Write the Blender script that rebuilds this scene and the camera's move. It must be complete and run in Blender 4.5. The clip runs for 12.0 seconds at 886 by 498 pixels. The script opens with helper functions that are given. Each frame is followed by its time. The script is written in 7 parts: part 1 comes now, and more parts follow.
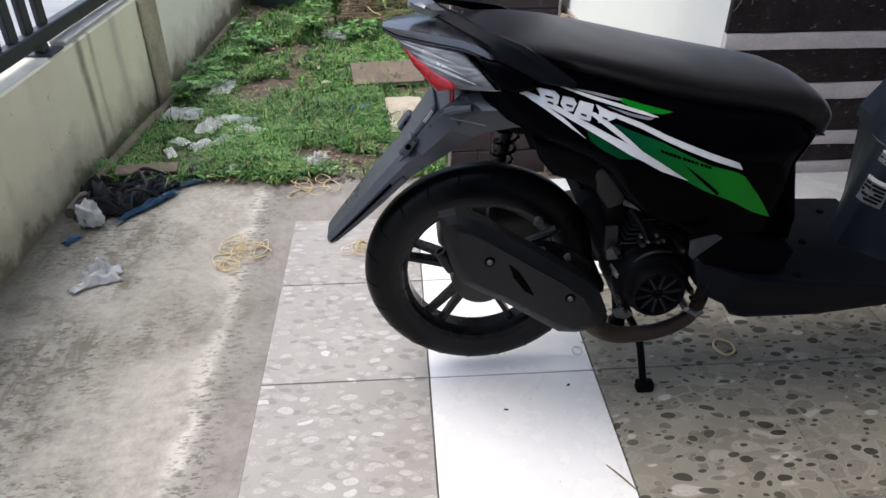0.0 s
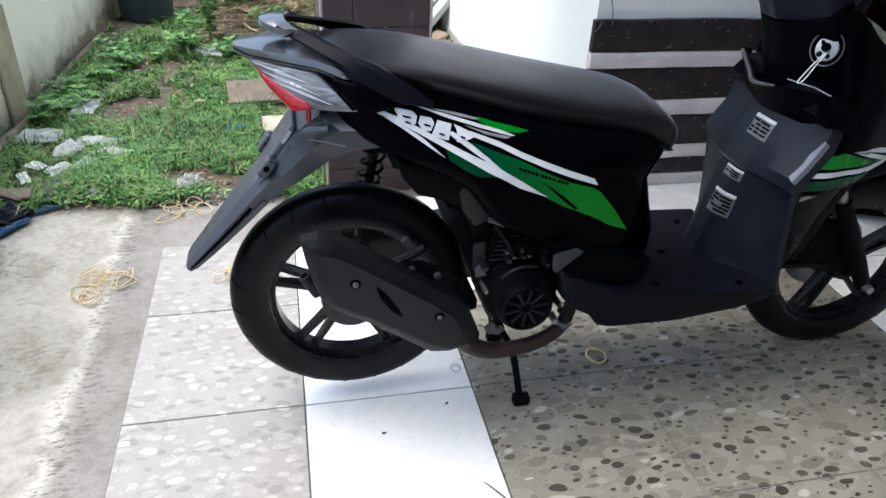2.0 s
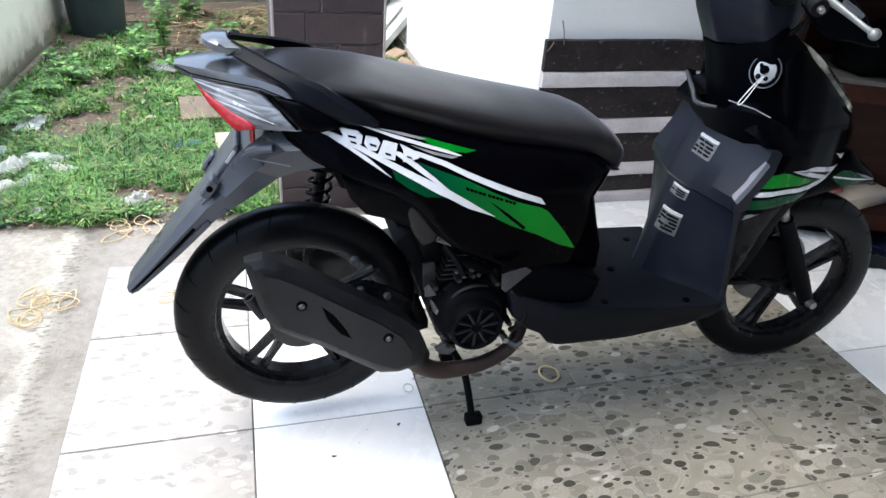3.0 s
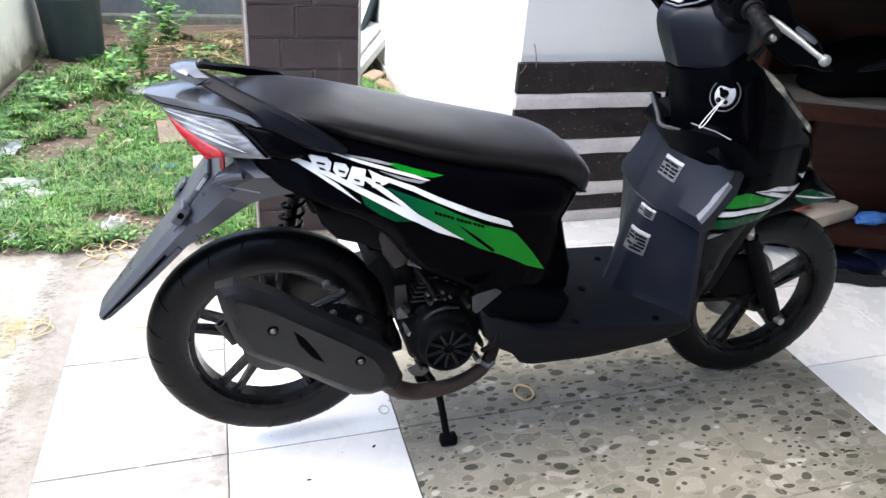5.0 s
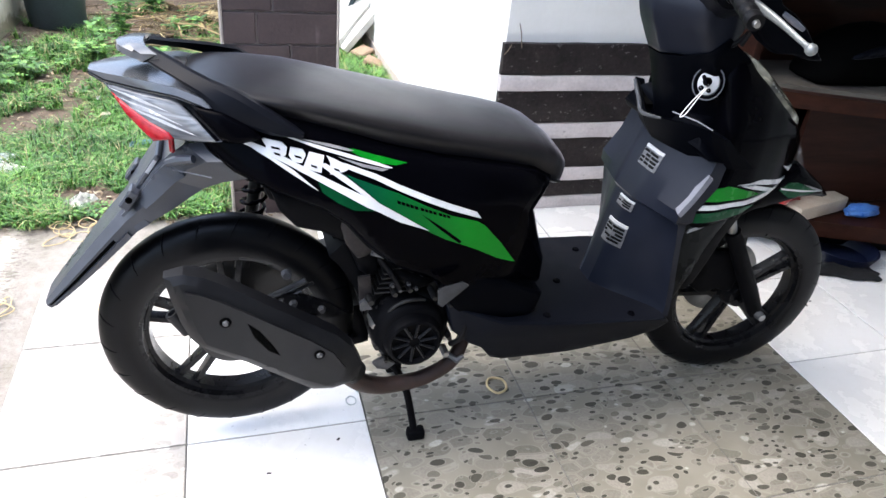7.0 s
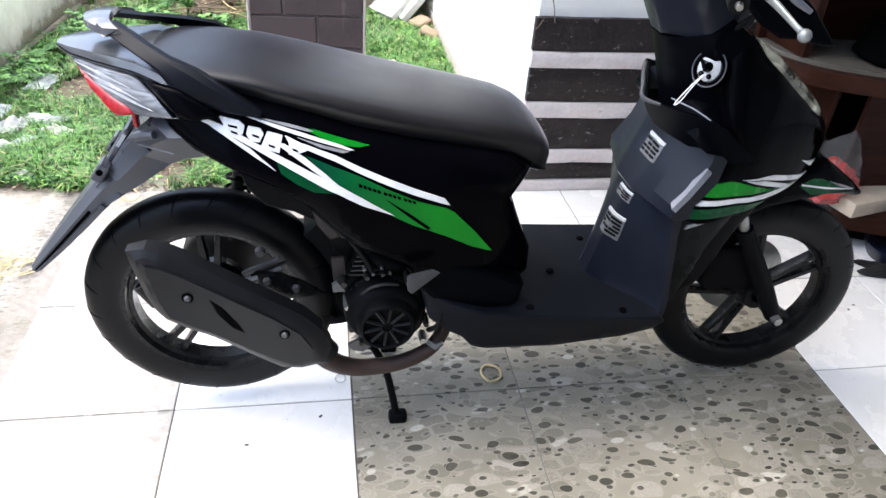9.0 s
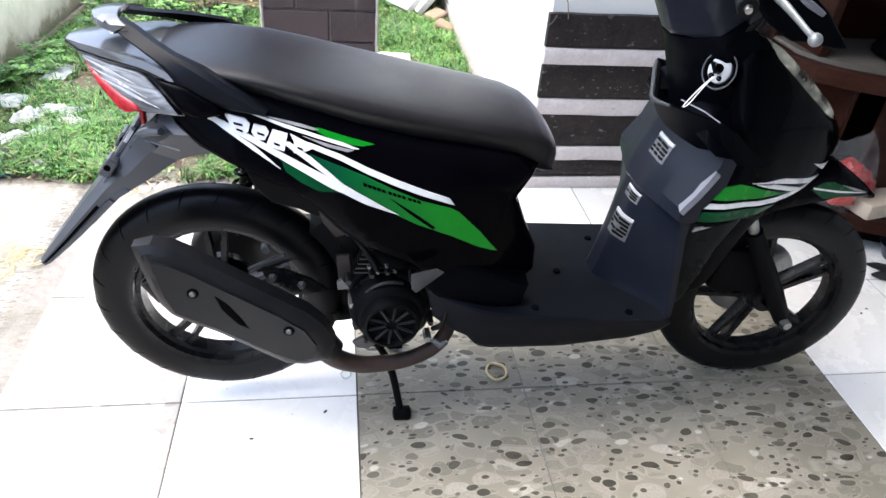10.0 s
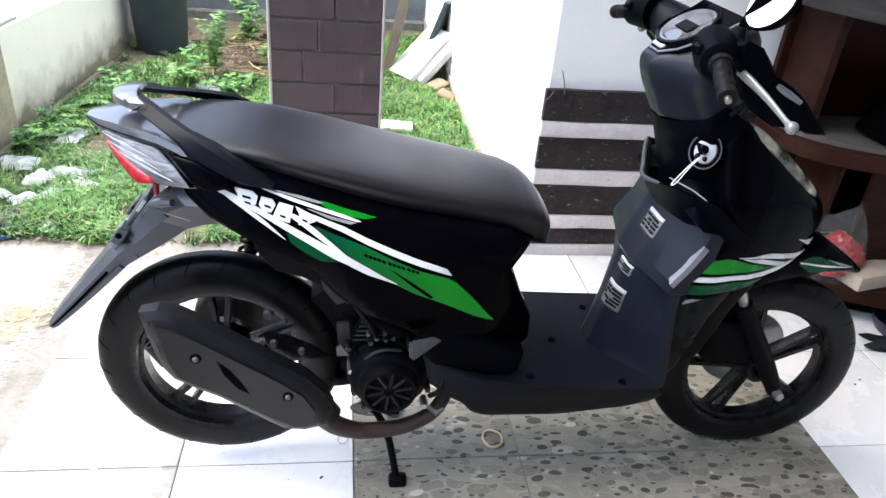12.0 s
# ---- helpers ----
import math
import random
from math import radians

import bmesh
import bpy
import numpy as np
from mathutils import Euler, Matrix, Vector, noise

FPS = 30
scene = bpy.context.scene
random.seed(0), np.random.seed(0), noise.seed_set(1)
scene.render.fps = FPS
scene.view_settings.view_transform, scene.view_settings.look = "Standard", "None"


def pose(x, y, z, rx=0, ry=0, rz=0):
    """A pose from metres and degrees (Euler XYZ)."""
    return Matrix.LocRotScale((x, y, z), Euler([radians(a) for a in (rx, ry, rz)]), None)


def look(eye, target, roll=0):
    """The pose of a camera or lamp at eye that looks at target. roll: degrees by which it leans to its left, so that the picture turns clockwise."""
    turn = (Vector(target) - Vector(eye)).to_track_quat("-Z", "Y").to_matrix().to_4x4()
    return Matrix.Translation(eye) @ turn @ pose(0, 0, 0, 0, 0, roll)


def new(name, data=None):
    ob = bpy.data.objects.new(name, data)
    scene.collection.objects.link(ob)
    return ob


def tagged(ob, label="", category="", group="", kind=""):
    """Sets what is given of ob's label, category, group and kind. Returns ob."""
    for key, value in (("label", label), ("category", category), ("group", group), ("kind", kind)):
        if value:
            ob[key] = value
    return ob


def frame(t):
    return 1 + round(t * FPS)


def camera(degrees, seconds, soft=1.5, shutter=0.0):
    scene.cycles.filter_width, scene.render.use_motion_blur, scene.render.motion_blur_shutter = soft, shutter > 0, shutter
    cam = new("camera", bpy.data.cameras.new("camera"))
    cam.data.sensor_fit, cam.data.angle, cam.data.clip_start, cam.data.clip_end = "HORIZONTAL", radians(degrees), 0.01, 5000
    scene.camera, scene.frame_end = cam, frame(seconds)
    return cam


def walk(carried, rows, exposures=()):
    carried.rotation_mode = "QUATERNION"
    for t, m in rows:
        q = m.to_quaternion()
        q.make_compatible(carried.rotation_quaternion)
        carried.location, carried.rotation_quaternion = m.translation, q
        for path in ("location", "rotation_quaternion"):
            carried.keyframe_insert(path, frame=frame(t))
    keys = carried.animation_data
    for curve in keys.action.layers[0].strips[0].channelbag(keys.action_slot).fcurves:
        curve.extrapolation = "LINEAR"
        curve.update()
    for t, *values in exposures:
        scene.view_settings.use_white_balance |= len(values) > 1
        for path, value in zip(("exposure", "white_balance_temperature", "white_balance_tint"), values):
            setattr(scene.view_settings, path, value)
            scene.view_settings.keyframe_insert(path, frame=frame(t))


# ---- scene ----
cam = camera(64.4, 12.0)
PATH = [
    (0, (-0.056, -1.262, 1.191), (0.061, 0.412, 0.102), 0.1),
    (0.5, (-0.043, -1.254, 1.191), (0.149, 0.413, 0.103), 0.7),
    (1, (-0.025, -1.253, 1.19), (0.216, 0.415, 0.112), 0.8),
    (1.5, (-0.007, -1.247, 1.19), (0.31, 0.419, 0.13), 2.1),
    (2, (0.01, -1.247, 1.191), (0.412, 0.41, 0.146), 3.1),
    (2.5, (0.029, -1.242, 1.192), (0.494, 0.41, 0.165), 3.9),
    (3, (0.04, -1.242, 1.196), (0.547, 0.413, 0.194), 4.5),
    (5, (0.063, -1.261, 1.217), (0.615, 0.407, 0.261), 4.4),
    (5.5, (0.066, -1.258, 1.219), (0.614, 0.408, 0.258), 4.4),
    (6, (0.067, -1.258, 1.218), (0.612, 0.406, 0.251), 4.3),
    (6.5, (0.069, -1.251, 1.216), (0.611, 0.409, 0.24), 4.7),
    (6.7, (0.087, -1.235, 1.211), (0.667, 0.408, 0.228), 5.7),
    (8.3, (0.34, -1.188, 1.234), (0.687, 0.436, 0.119), 5.2),
    (8.5, (0.339, -1.197, 1.229), (0.707, 0.432, 0.129), 5.8),
    (9, (0.352, -1.209, 1.234), (0.681, 0.429, 0.135), 4.7),
    (9.5, (0.366, -1.208, 1.236), (0.668, 0.415, 0.107), 4.4),
    (10, (0.372, -1.202, 1.246), (0.658, 0.429, 0.125), 4.8),
    (10.5, (0.381, -1.203, 1.257), (0.669, 0.447, 0.164), 5.2),
    (11, (0.379, -1.217, 1.274), (0.657, 0.481, 0.254), 5.3),
    (11.5, (0.377, -1.222, 1.282), (0.657, 0.497, 0.299), 5.5),
    (12, (0.37, -1.23, 1.285), (0.656, 0.492, 0.309), 5.3),
]
walk(cam, [(t, look(eye, target, roll)) for t, eye, target, roll in PATH],
     [(0, 0.97, 6200, 9), (1, 1.17, 6150, 7), (2, 1.42, 5950, 5), (3, 1.86, 6000, 5), (5, 2.15, 6150, 8), (12, 2.30, 6150, 8)])

# ---------------------------------------------------------------- light
world = bpy.data.worlds.new("overcast_sky")
scene.world = world
world.use_nodes = True
wn = world.node_tree.nodes
wl = world.node_tree.links
sky = wn.new("ShaderNodeTexSky")
sky.sky_type = "NISHITA"
sky.sun_disc = False
SUN_EL, SUN_ROT = radians(64), radians(-70)
sky.sun_elevation, sky.sun_rotation = SUN_EL, SUN_ROT
sky.air_density, sky.dust_density, sky.ozone_density = 1.0, 4.5, 1.0
wl.new(sky.outputs["Color"], wn["Background"].inputs["Color"])
wn["Background"].inputs["Strength"].default_value = 0.15

sun = new("sun", bpy.data.lights.new("sun", "SUN"))
sun.data.energy, sun.data.angle, sun.data.color = 0.643, radians(70), (1.0, 0.98, 0.95)
sun.matrix_world = look((math.sin(SUN_ROT) * math.cos(SUN_EL) * 20, math.cos(SUN_ROT) * math.cos(SUN_EL) * 20, math.sin(SUN_EL) * 20), (0, 0, 0))


# ---------------------------------------------------------------- materials
class Mat:
    """A small builder for procedural node materials in object space."""

    def __init__(self, name, rough=0.5, metal=0.0, spec=0.5):
        self.m = bpy.data.materials.new(name)
        self.m.use_nodes = True
        self.n, self.l = self.m.node_tree.nodes, self.m.node_tree.links
        self.b = self.n["Principled BSDF"]
        self.b.inputs["Roughness"].default_value = rough
        self.b.inputs["Metallic"].default_value = metal
        self.b.inputs["Specular IOR Level"].default_value = spec
        self.co = self.n.new("ShaderNodeNewGeometry").outputs["Position"]

    def node(self, kind, **props):
        nd = self.n.new(kind)
        for k, v in props.items():
            nd.inputs[k.replace("_", " ")].default_value = v
        return nd

    def noise(self, scale, detail=4.0, rough=0.55, stretch=None, distort=0.0):
        nd = self.node("ShaderNodeTexNoise", Scale=scale, Detail=detail, Roughness=rough, Distortion=distort)
        co = self.co
        if stretch:
            mp = self.n.new("ShaderNodeMapping")
            mp.inputs["Scale"].default_value = stretch
            self.l.new(self.co, mp.inputs["Vector"])
            co = mp.outputs["Vector"]
        self.l.new(co, nd.inputs["Vector"])
        return nd.outputs["Fac"]

    def ramp(self, fac, stops, interp="LINEAR"):
        nd = self.n.new("ShaderNodeValToRGB")
        e = nd.color_ramp.elements
        nd.color_ramp.interpolation = interp
        while len(e) < len(stops):
            e.new(0.5)
        for el, (p, c) in zip(e, stops):
            el.position = p
            el.color = (*c, 1) if isinstance(c, tuple) else (c, c, c, 1)
        self.l.new(fac, nd.inputs["Fac"])
        return nd.outputs["Color"]

    def mix(self, fac, a, b, mode="MIX"):
        nd = self.n.new("ShaderNodeMix")
        nd.data_type, nd.blend_type = "RGBA", mode
        ins = [s for s in nd.inputs if s.enabled]
        for s, v in zip(ins, (fac, a, b)):
            if isinstance(v, (int, float)):
                s.default_value = v
            elif isinstance(v, tuple):
                s.default_value = (*v, 1)
            else:
                self.l.new(v, s)
        return [s for s in nd.outputs if s.enabled][0]

    def math(self, op, a, b=0.0):
        nd = self.n.new("ShaderNodeMath")
        nd.operation = op
        for s, v in zip(nd.inputs, (a, b)):
            if isinstance(v, (int, float)):
                s.default_value = v
            else:
                self.l.new(v, s)
        return nd.outputs[0]

    def axis(self, i):
        nd = self.n.new("ShaderNodeSeparateXYZ")
        self.l.new(self.co, nd.inputs[0])
        return nd.outputs[i]

    def color(self, c):
        if isinstance(c, tuple):
            self.b.inputs["Base Color"].default_value = (*c, 1)
        else:
            self.l.new(c, self.b.inputs["Base Color"])
        return self

    def rough(self, r):
        self.l.new(r, self.b.inputs["Roughness"])
        return self

    def bump(self, h, strength=0.3, dist=0.002):
        nd = self.node("ShaderNodeBump", Strength=strength, Distance=dist)
        self.l.new(h, nd.inputs["Height"])
        self.l.new(nd.outputs["Normal"], self.b.inputs["Normal"])
        return self


def mottled(name, dark, light, scale, rough=0.6, metal=0.0, bump=0.2, dist=0.001, fine=None, spec=0.5, rvar=0.1):
    """A plain surface with stains at one scale and grain at a finer one."""
    m = Mat(name, rough, metal, spec)
    big = m.noise(scale, 5)
    small = m.noise(fine or scale * 12, 3)
    c = m.ramp(m.mix(0.35, big, small), [(0.3, dark), (0.7, light)])
    m.color(c).bump(small, bump, dist)
    m.rough(m.ramp(big, [(0.3, max(rough - rvar, 0.02)), (0.7, min(rough + rvar, 1.0))]))
    return m.m


M = {}
M["gloss_black"] = mottled("gloss_black_plastic", (0.0008, 0.0008, 0.0014), (0.0014, 0.0014, 0.0024), 9, 0.10, bump=0.02, rvar=0.05, spec=0.02)
M["matte_black"] = mottled("grained_black_plastic", (0.003, 0.0036, 0.006), (0.0055, 0.0065, 0.010), 14, 0.42, bump=0.25, dist=0.0004, fine=900, rvar=0.08, spec=0.07)
M["satin_black"] = mottled("satin_black_plastic", (0.0008, 0.0010, 0.0018), (0.0013, 0.0016, 0.0028), 10, 0.42, bump=0.15, dist=0.0004, fine=800, rvar=0.06, spec=0.02)
M["dark_plastic"] = mottled("dark_plastic", (0.0025, 0.0025, 0.003), (0.005, 0.005, 0.006), 14, 0.5, bump=0.2, dist=0.0004, fine=700, spec=0.04)
M["shield_plastic"] = mottled("blue_black_plastic", (0.0045, 0.006, 0.0115), (0.008, 0.010, 0.017), 11, 0.38, bump=0.25, dist=0.0004, fine=900, rvar=0.08, spec=0.17)
# the mudguard's sky reflection is put into this lighter base colour
M["guard_plastic"] = mottled("sky_lit_guard_plastic", (0.024, 0.028, 0.038), (0.045, 0.051, 0.066), 10, 0.34, bump=0.25, dist=0.0004, fine=900, rvar=0.08, spec=0.5)
M["tail_plastic"] = mottled("grey_tail_plastic", (0.040, 0.042, 0.046), (0.066, 0.069, 0.075), 12, 0.20, bump=0.06, dist=0.0004, fine=600, spec=0.9)
M["vinyl"] = mottled("seat_vinyl", (0.0045, 0.0042, 0.005), (0.008, 0.0075, 0.009), 8, 0.38, bump=0.35, dist=0.0005, fine=650, rvar=0.06, spec=0.22)
M["vinyl"].node_tree.nodes["Principled BSDF"].inputs["Sheen Weight"].default_value = 0.3
M["vinyl"].node_tree.nodes["Principled BSDF"].inputs["Sheen Roughness"].default_value = 0.24
M["vinyl"].node_tree.nodes["Principled BSDF"].inputs["Sheen Tint"].default_value = (0.88, 0.86, 1.0, 1)
M["rubber"] = mottled("tyre_rubber", (0.0018, 0.0019, 0.0026), (0.0045, 0.0046, 0.0058), 18, 0.38, bump=0.3, dist=0.0006, fine=300, spec=0.15)
M["grip"] = mottled("grip_rubber", (0.003, 0.003, 0.0036), (0.006, 0.006, 0.007), 30, 0.5, bump=0.3, dist=0.0006, fine=400, spec=0.08)
M["alloy_black"] = mottled("black_painted_alloy", (0.004, 0.004, 0.005), (0.008, 0.008, 0.009), 25, 0.28, bump=0.05, spec=0.16)
M["engine"] = mottled("dusty_cast_metal", (0.0025, 0.0026, 0.003), (0.013, 0.0125, 0.0125), 22, 0.48, 0.3, bump=0.35, dist=0.0008, fine=180)
M["alu"] = mottled("dull_aluminium", (0.22, 0.22, 0.22), (0.42, 0.42, 0.42), 40, 0.38, 0.9, bump=0.2)
M["chrome"] = mottled("chrome", (0.62, 0.62, 0.64), (0.75, 0.75, 0.76), 20, 0.12, 1.0, bump=0.02, rvar=0.05)
M["lever"] = mottled("silver_lever", (0.15, 0.16, 0.162), (0.23, 0.24, 0.242), 30, 0.36, 0.4, bump=0.05)
M["rust_pipe"] = mottled("rusty_pipe", (0.014, 0.009, 0.008), (0.05, 0.028, 0.022), 45, 0.62, 0.3, bump=0.4, dist=0.0008)
M["muffler"] = mottled("matte_black_steel", (0.0045, 0.0048, 0.006), (0.009, 0.0095, 0.0115), 16, 0.44, 0.0, bump=0.25, dist=0.0004, fine=500, rvar=0.06, spec=0.18)
gd = Mat("green_fade_decal", 0.25, 0.0, 0.10)
fade = gd.math("MULTIPLY", gd.math("SUBTRACT", gd.axis(0), 0.36), 5.0)
gd.color(gd.mix(gd.noise(25, 4), gd.ramp(fade, [(0.0, (0.002, 0.045, 0.019)), (0.55, (0.006, 0.125, 0.016)), (1.0, (0.008, 0.165, 0.012))]), gd.ramp(fade, [(0.0, (0.003, 0.065, 0.028)), (1.0, (0.012, 0.21, 0.016))])))
M["green"] = gd.m
M["top_green"] = mottled("bright_green_decal", (0.006, 0.165, 0.010), (0.009, 0.23, 0.014), 25, 0.25, bump=0.02, spec=0.10)
M["worn_white"] = mottled("worn_white_decal", (0.16, 0.16, 0.17), (0.34, 0.34, 0.35), 60, 0.35, bump=0.02)
M["deep_green"] = mottled("deep_green_decal", (0.002, 0.036, 0.012), (0.003, 0.062, 0.021), 18, 0.25, bump=0.02, spec=0.1)
M["white_decal"] = mottled("white_decal", (0.62, 0.62, 0.64), (0.74, 0.74, 0.75), 30, 0.3, bump=0.02)
M["grey_decal"] = mottled("dusty_grey_metal", (0.045, 0.046, 0.05), (0.10, 0.10, 0.105), 30, 0.45, 0.2, bump=0.2)
M["panel_dark"] = mottled("dark_grey_panel", (0.004, 0.005, 0.0055), (0.009, 0.010, 0.011), 14, 0.3, bump=0.03, spec=0.06)
# plain black for the bag; elsewhere painted shade of holes, slots and grooves
M["void_black"] = mottled("flat_black_and_hole_shade", (0.001, 0.001, 0.001), (0.002, 0.002, 0.002), 20, 0.9, spec=0.02)
M["dusty_brown"] = mottled("dusty_brown_plastic", (0.016, 0.0135, 0.013), (0.045, 0.039, 0.037), 16, 0.6, bump=0.2, spec=0.15)
M["label_grey"] = mottled("worn_label", (0.025, 0.027, 0.032), (0.13, 0.135, 0.15), 110, 0.45, bump=0.02)
M["label_white"] = mottled("label_print", (0.28, 0.29, 0.31), (0.42, 0.43, 0.45), 60, 0.45, bump=0.02)
M["edge_grey"] = mottled("pale_edge_plastic", (0.09, 0.095, 0.115), (0.15, 0.155, 0.18), 20, 0.4, bump=0.05)
M["meter_glass"] = mottled("meter_face", (0.05, 0.052, 0.056), (0.12, 0.122, 0.13), 40, 0.12, bump=0.0)

red = Mat("red_lens", 0.12)
red.color(red.ramp(red.noise(120, 2), [(0.3, (0.22, 0.003, 0.008)), (0.7, (0.38, 0.010, 0.018))]))
M["red_lens"] = red.m
lens = Mat("clear_lens", 0.06)
lens.color(lens.ramp(lens.noise(26, 3, stretch=(0.35, 0.35, 2.2), distort=0.5), [(0.36, (0.055, 0.058, 0.066)), (0.5, (0.12, 0.125, 0.137)), (0.66, (0.28, 0.29, 0.31))]))
M["clear_lens"] = lens.m
# headlight glints are painted: pale streaks of noise in the base colour
hl = Mat("headlight_lens", 0.05)
hl.color(hl.ramp(hl.noise(16, 2, stretch=(1.0, 0.4, 1.0)), [(0.36, (0.05, 0.05, 0.043)), (0.50, (0.17, 0.165, 0.13)), (0.64, (0.55, 0.54, 0.44))]))
M["headlight_lens"] = hl.m
mirror = Mat("mirror_glass", 0.02, 1.0)
mirror.color((0.9, 0.9, 0.92))
M["mirror"] = mirror.m
M["lens_rib"] = mottled("pale_reflector", (0.42, 0.43, 0.45), (0.62, 0.63, 0.65), 60, 0.2, 0.4, bump=0.05)
M["edge_dark"] = mottled("scuffed_plastic_edge", (0.020, 0.021, 0.024), (0.045, 0.047, 0.052), 40, 0.45, bump=0.1, spec=0.3)

# white glazed tile: faint clouds, dust and scuffs
wt = Mat("white_glazed_tile", 0.14)
rnd = wt.n.new("ShaderNodeObjectInfo").outputs["Random"]
dust = wt.noise(7, 6, 0.65)
specks = wt.ramp(wt.noise(85, 2), [(0.70, 1.0), (0.76, 0.55)])
base = wt.mix(wt.ramp(dust, [(0.42, 0.0), (0.75, 0.5)]), (0.85, 0.85, 0.845), (0.68, 0.665, 0.63))
wt.color(wt.mix(wt.math("MULTIPLY", rnd, 0.25), wt.mix(1.0, base, specks, "MULTIPLY"), (0.66, 0.66, 0.64)))
wt.rough(wt.ramp(dust, [(0.3, 0.10), (0.75, 0.42)]))
wt.bump(wt.noise(14, 2), 0.04, 0.001)
M["white_tile"] = wt.m


def pebble_tile(name, ground, layers, scale, line, cover):
    """Ceramic tile with a pebble print: layers of oval stones of random tone in a bed, with thin outlines, dust on top."""
    m = Mat(name, 0.4, 0.0, 0.3)
    rnd = m.n.new("ShaderNodeObjectInfo").outputs["Random"]
    mp = m.n.new("ShaderNodeMapping")
    mp.inputs["Scale"].default_value = (scale * 0.9, scale * 1.15, 0.0)
    m.l.new(m.co, mp.inputs["Vector"])
    wob = m.node("ShaderNodeTexNoise", Scale=0.45, Detail=1.5)
    m.l.new(mp.outputs["Vector"], wob.inputs["Vector"])
    add = m.n.new("ShaderNodeVectorMath")
    add.operation = "MULTIPLY_ADD"
    m.l.new(wob.outputs["Color"], add.inputs[0])
    add.inputs[1].default_value = (1.1, 1.1, 0.0)
    m.l.new(mp.outputs["Vector"], add.inputs[2])

    def layer(sc, least, spread, shift):
        mv = m.n.new("ShaderNodeMapping")
        mv.inputs["Location"].default_value = (shift, shift * 1.7, 0.0)
        mv.inputs["Rotation"].default_value = (0.0, 0.0, shift * 2.3)
        mv.inputs["Scale"].default_value = (0.84, 1.2, 1.0)
        m.l.new(add.outputs[0], mv.inputs["Vector"])
        edge = m.node("ShaderNodeTexVoronoi", Scale=sc, Randomness=0.72)
        edge.feature = "DISTANCE_TO_EDGE"
        cell = m.node("ShaderNodeTexVoronoi", Scale=sc, Randomness=0.72)
        for v in (edge, cell):
            m.l.new(mv.outputs["Vector"], v.inputs["Vector"])
        sep = m.n.new("ShaderNodeSeparateColor")
        m.l.new(cell.outputs["Color"], sep.inputs[0])
        radius = m.math("ADD", least, m.math("MULTIPLY", sep.outputs[2], spread))
        oval = m.math("SUBTRACT", radius, cell.outputs["Distance"])
        inside = m.math("MINIMUM", m.math("SUBTRACT", edge.outputs["Distance"], 0.012), oval)
        return inside, sep.outputs[0], sep.outputs[1]

    grain = m.noise(160, 3)
    clouds = m.noise(5, 4)
    col = m.mix(m.ramp(clouds, [(0.3, 0.0), (0.7, 1.0)]), ground[0], ground[1])
    for sc, least, spread, shift, share, tones in layers:
        inside, r1, r2 = layer(sc, least, spread, shift)
        mask = m.ramp(inside, [(0.030, 0.0), (0.065, 1.0)])
        rim = m.ramp(inside, [(0.0, 0.0), (0.02, 1.0), (0.045, 1.0), (0.08, 0.0)])
        shown = m.ramp(r2, [(max(share - 0.01, 0.0), 1.0), (min(share + 0.01, 1.0), 0.0)]) if share < 1 else 1.0
        tone = m.mix(0.3, m.ramp(r1, tones), m.ramp(grain, [(0.3, 0.25), (0.7, 0.75)]), "OVERLAY")
        col = m.mix(m.math("MULTIPLY", m.math("MULTIPLY", rim, shown), 0.45), col, line)
        col = m.mix(m.math("MULTIPLY", m.math("MULTIPLY", mask, shown), 0.93), col, tone)
    dust = m.noise(2.3, 5, 0.6)
    col = m.mix(m.ramp(dust, [(0.42, 0.0), (0.85, cover)]), col, ground[1])
    col = m.mix(m.math("MULTIPLY", rnd, 0.14), col, (0.20, 0.185, 0.15))
    m.color(col)
    m.rough(m.ramp(dust, [(0.3, 0.32), (0.7, 0.55)]))
    m.bump(grain, 0.06, 0.001)
    return m.m


SOFT_TONES = [(0.0, (0.150, 0.138, 0.112)), (0.5, (0.215, 0.198, 0.166)), (0.9, (0.310, 0.286, 0.246)), (1.0, (0.46, 0.435, 0.39))]
DARK_TONES = [(0.0, (0.014, 0.013, 0.009)), (0.6, (0.034, 0.032, 0.023)), (0.84, (0.080, 0.076, 0.058)), (0.93, (0.15, 0.132, 0.105)), (0.97, (0.42, 0.405, 0.36)), (1.0, (0.48, 0.46, 0.41))]
M["pebble_dark"] = pebble_tile("dark_pebble_tile", ((0.185, 0.172, 0.136), (0.275, 0.257, 0.212)),
                               ((1.1, 0.55, 0.15, 3.3, 0.8, SOFT_TONES), (1.5, 0.34, 0.15, 6.1, 0.40, SOFT_TONES), (2.1, 0.28, 0.17, 7.7, 0.66, DARK_TONES), (1.2, 0.32, 0.17, 0.4, 0.84, DARK_TONES)),
                               19.5, (0.34, 0.325, 0.275), 0.10)
PALE_TONES = [(0.0, (0.26, 0.246, 0.222)), (0.5, (0.35, 0.332, 0.306)), (1.0, (0.46, 0.44, 0.41))]
BRIGHT_TONES = [(0.0, (0.39, 0.37, 0.342)), (0.6, (0.45, 0.43, 0.40)), (0.9, (0.52, 0.50, 0.475)), (1.0, (0.62, 0.605, 0.58))]
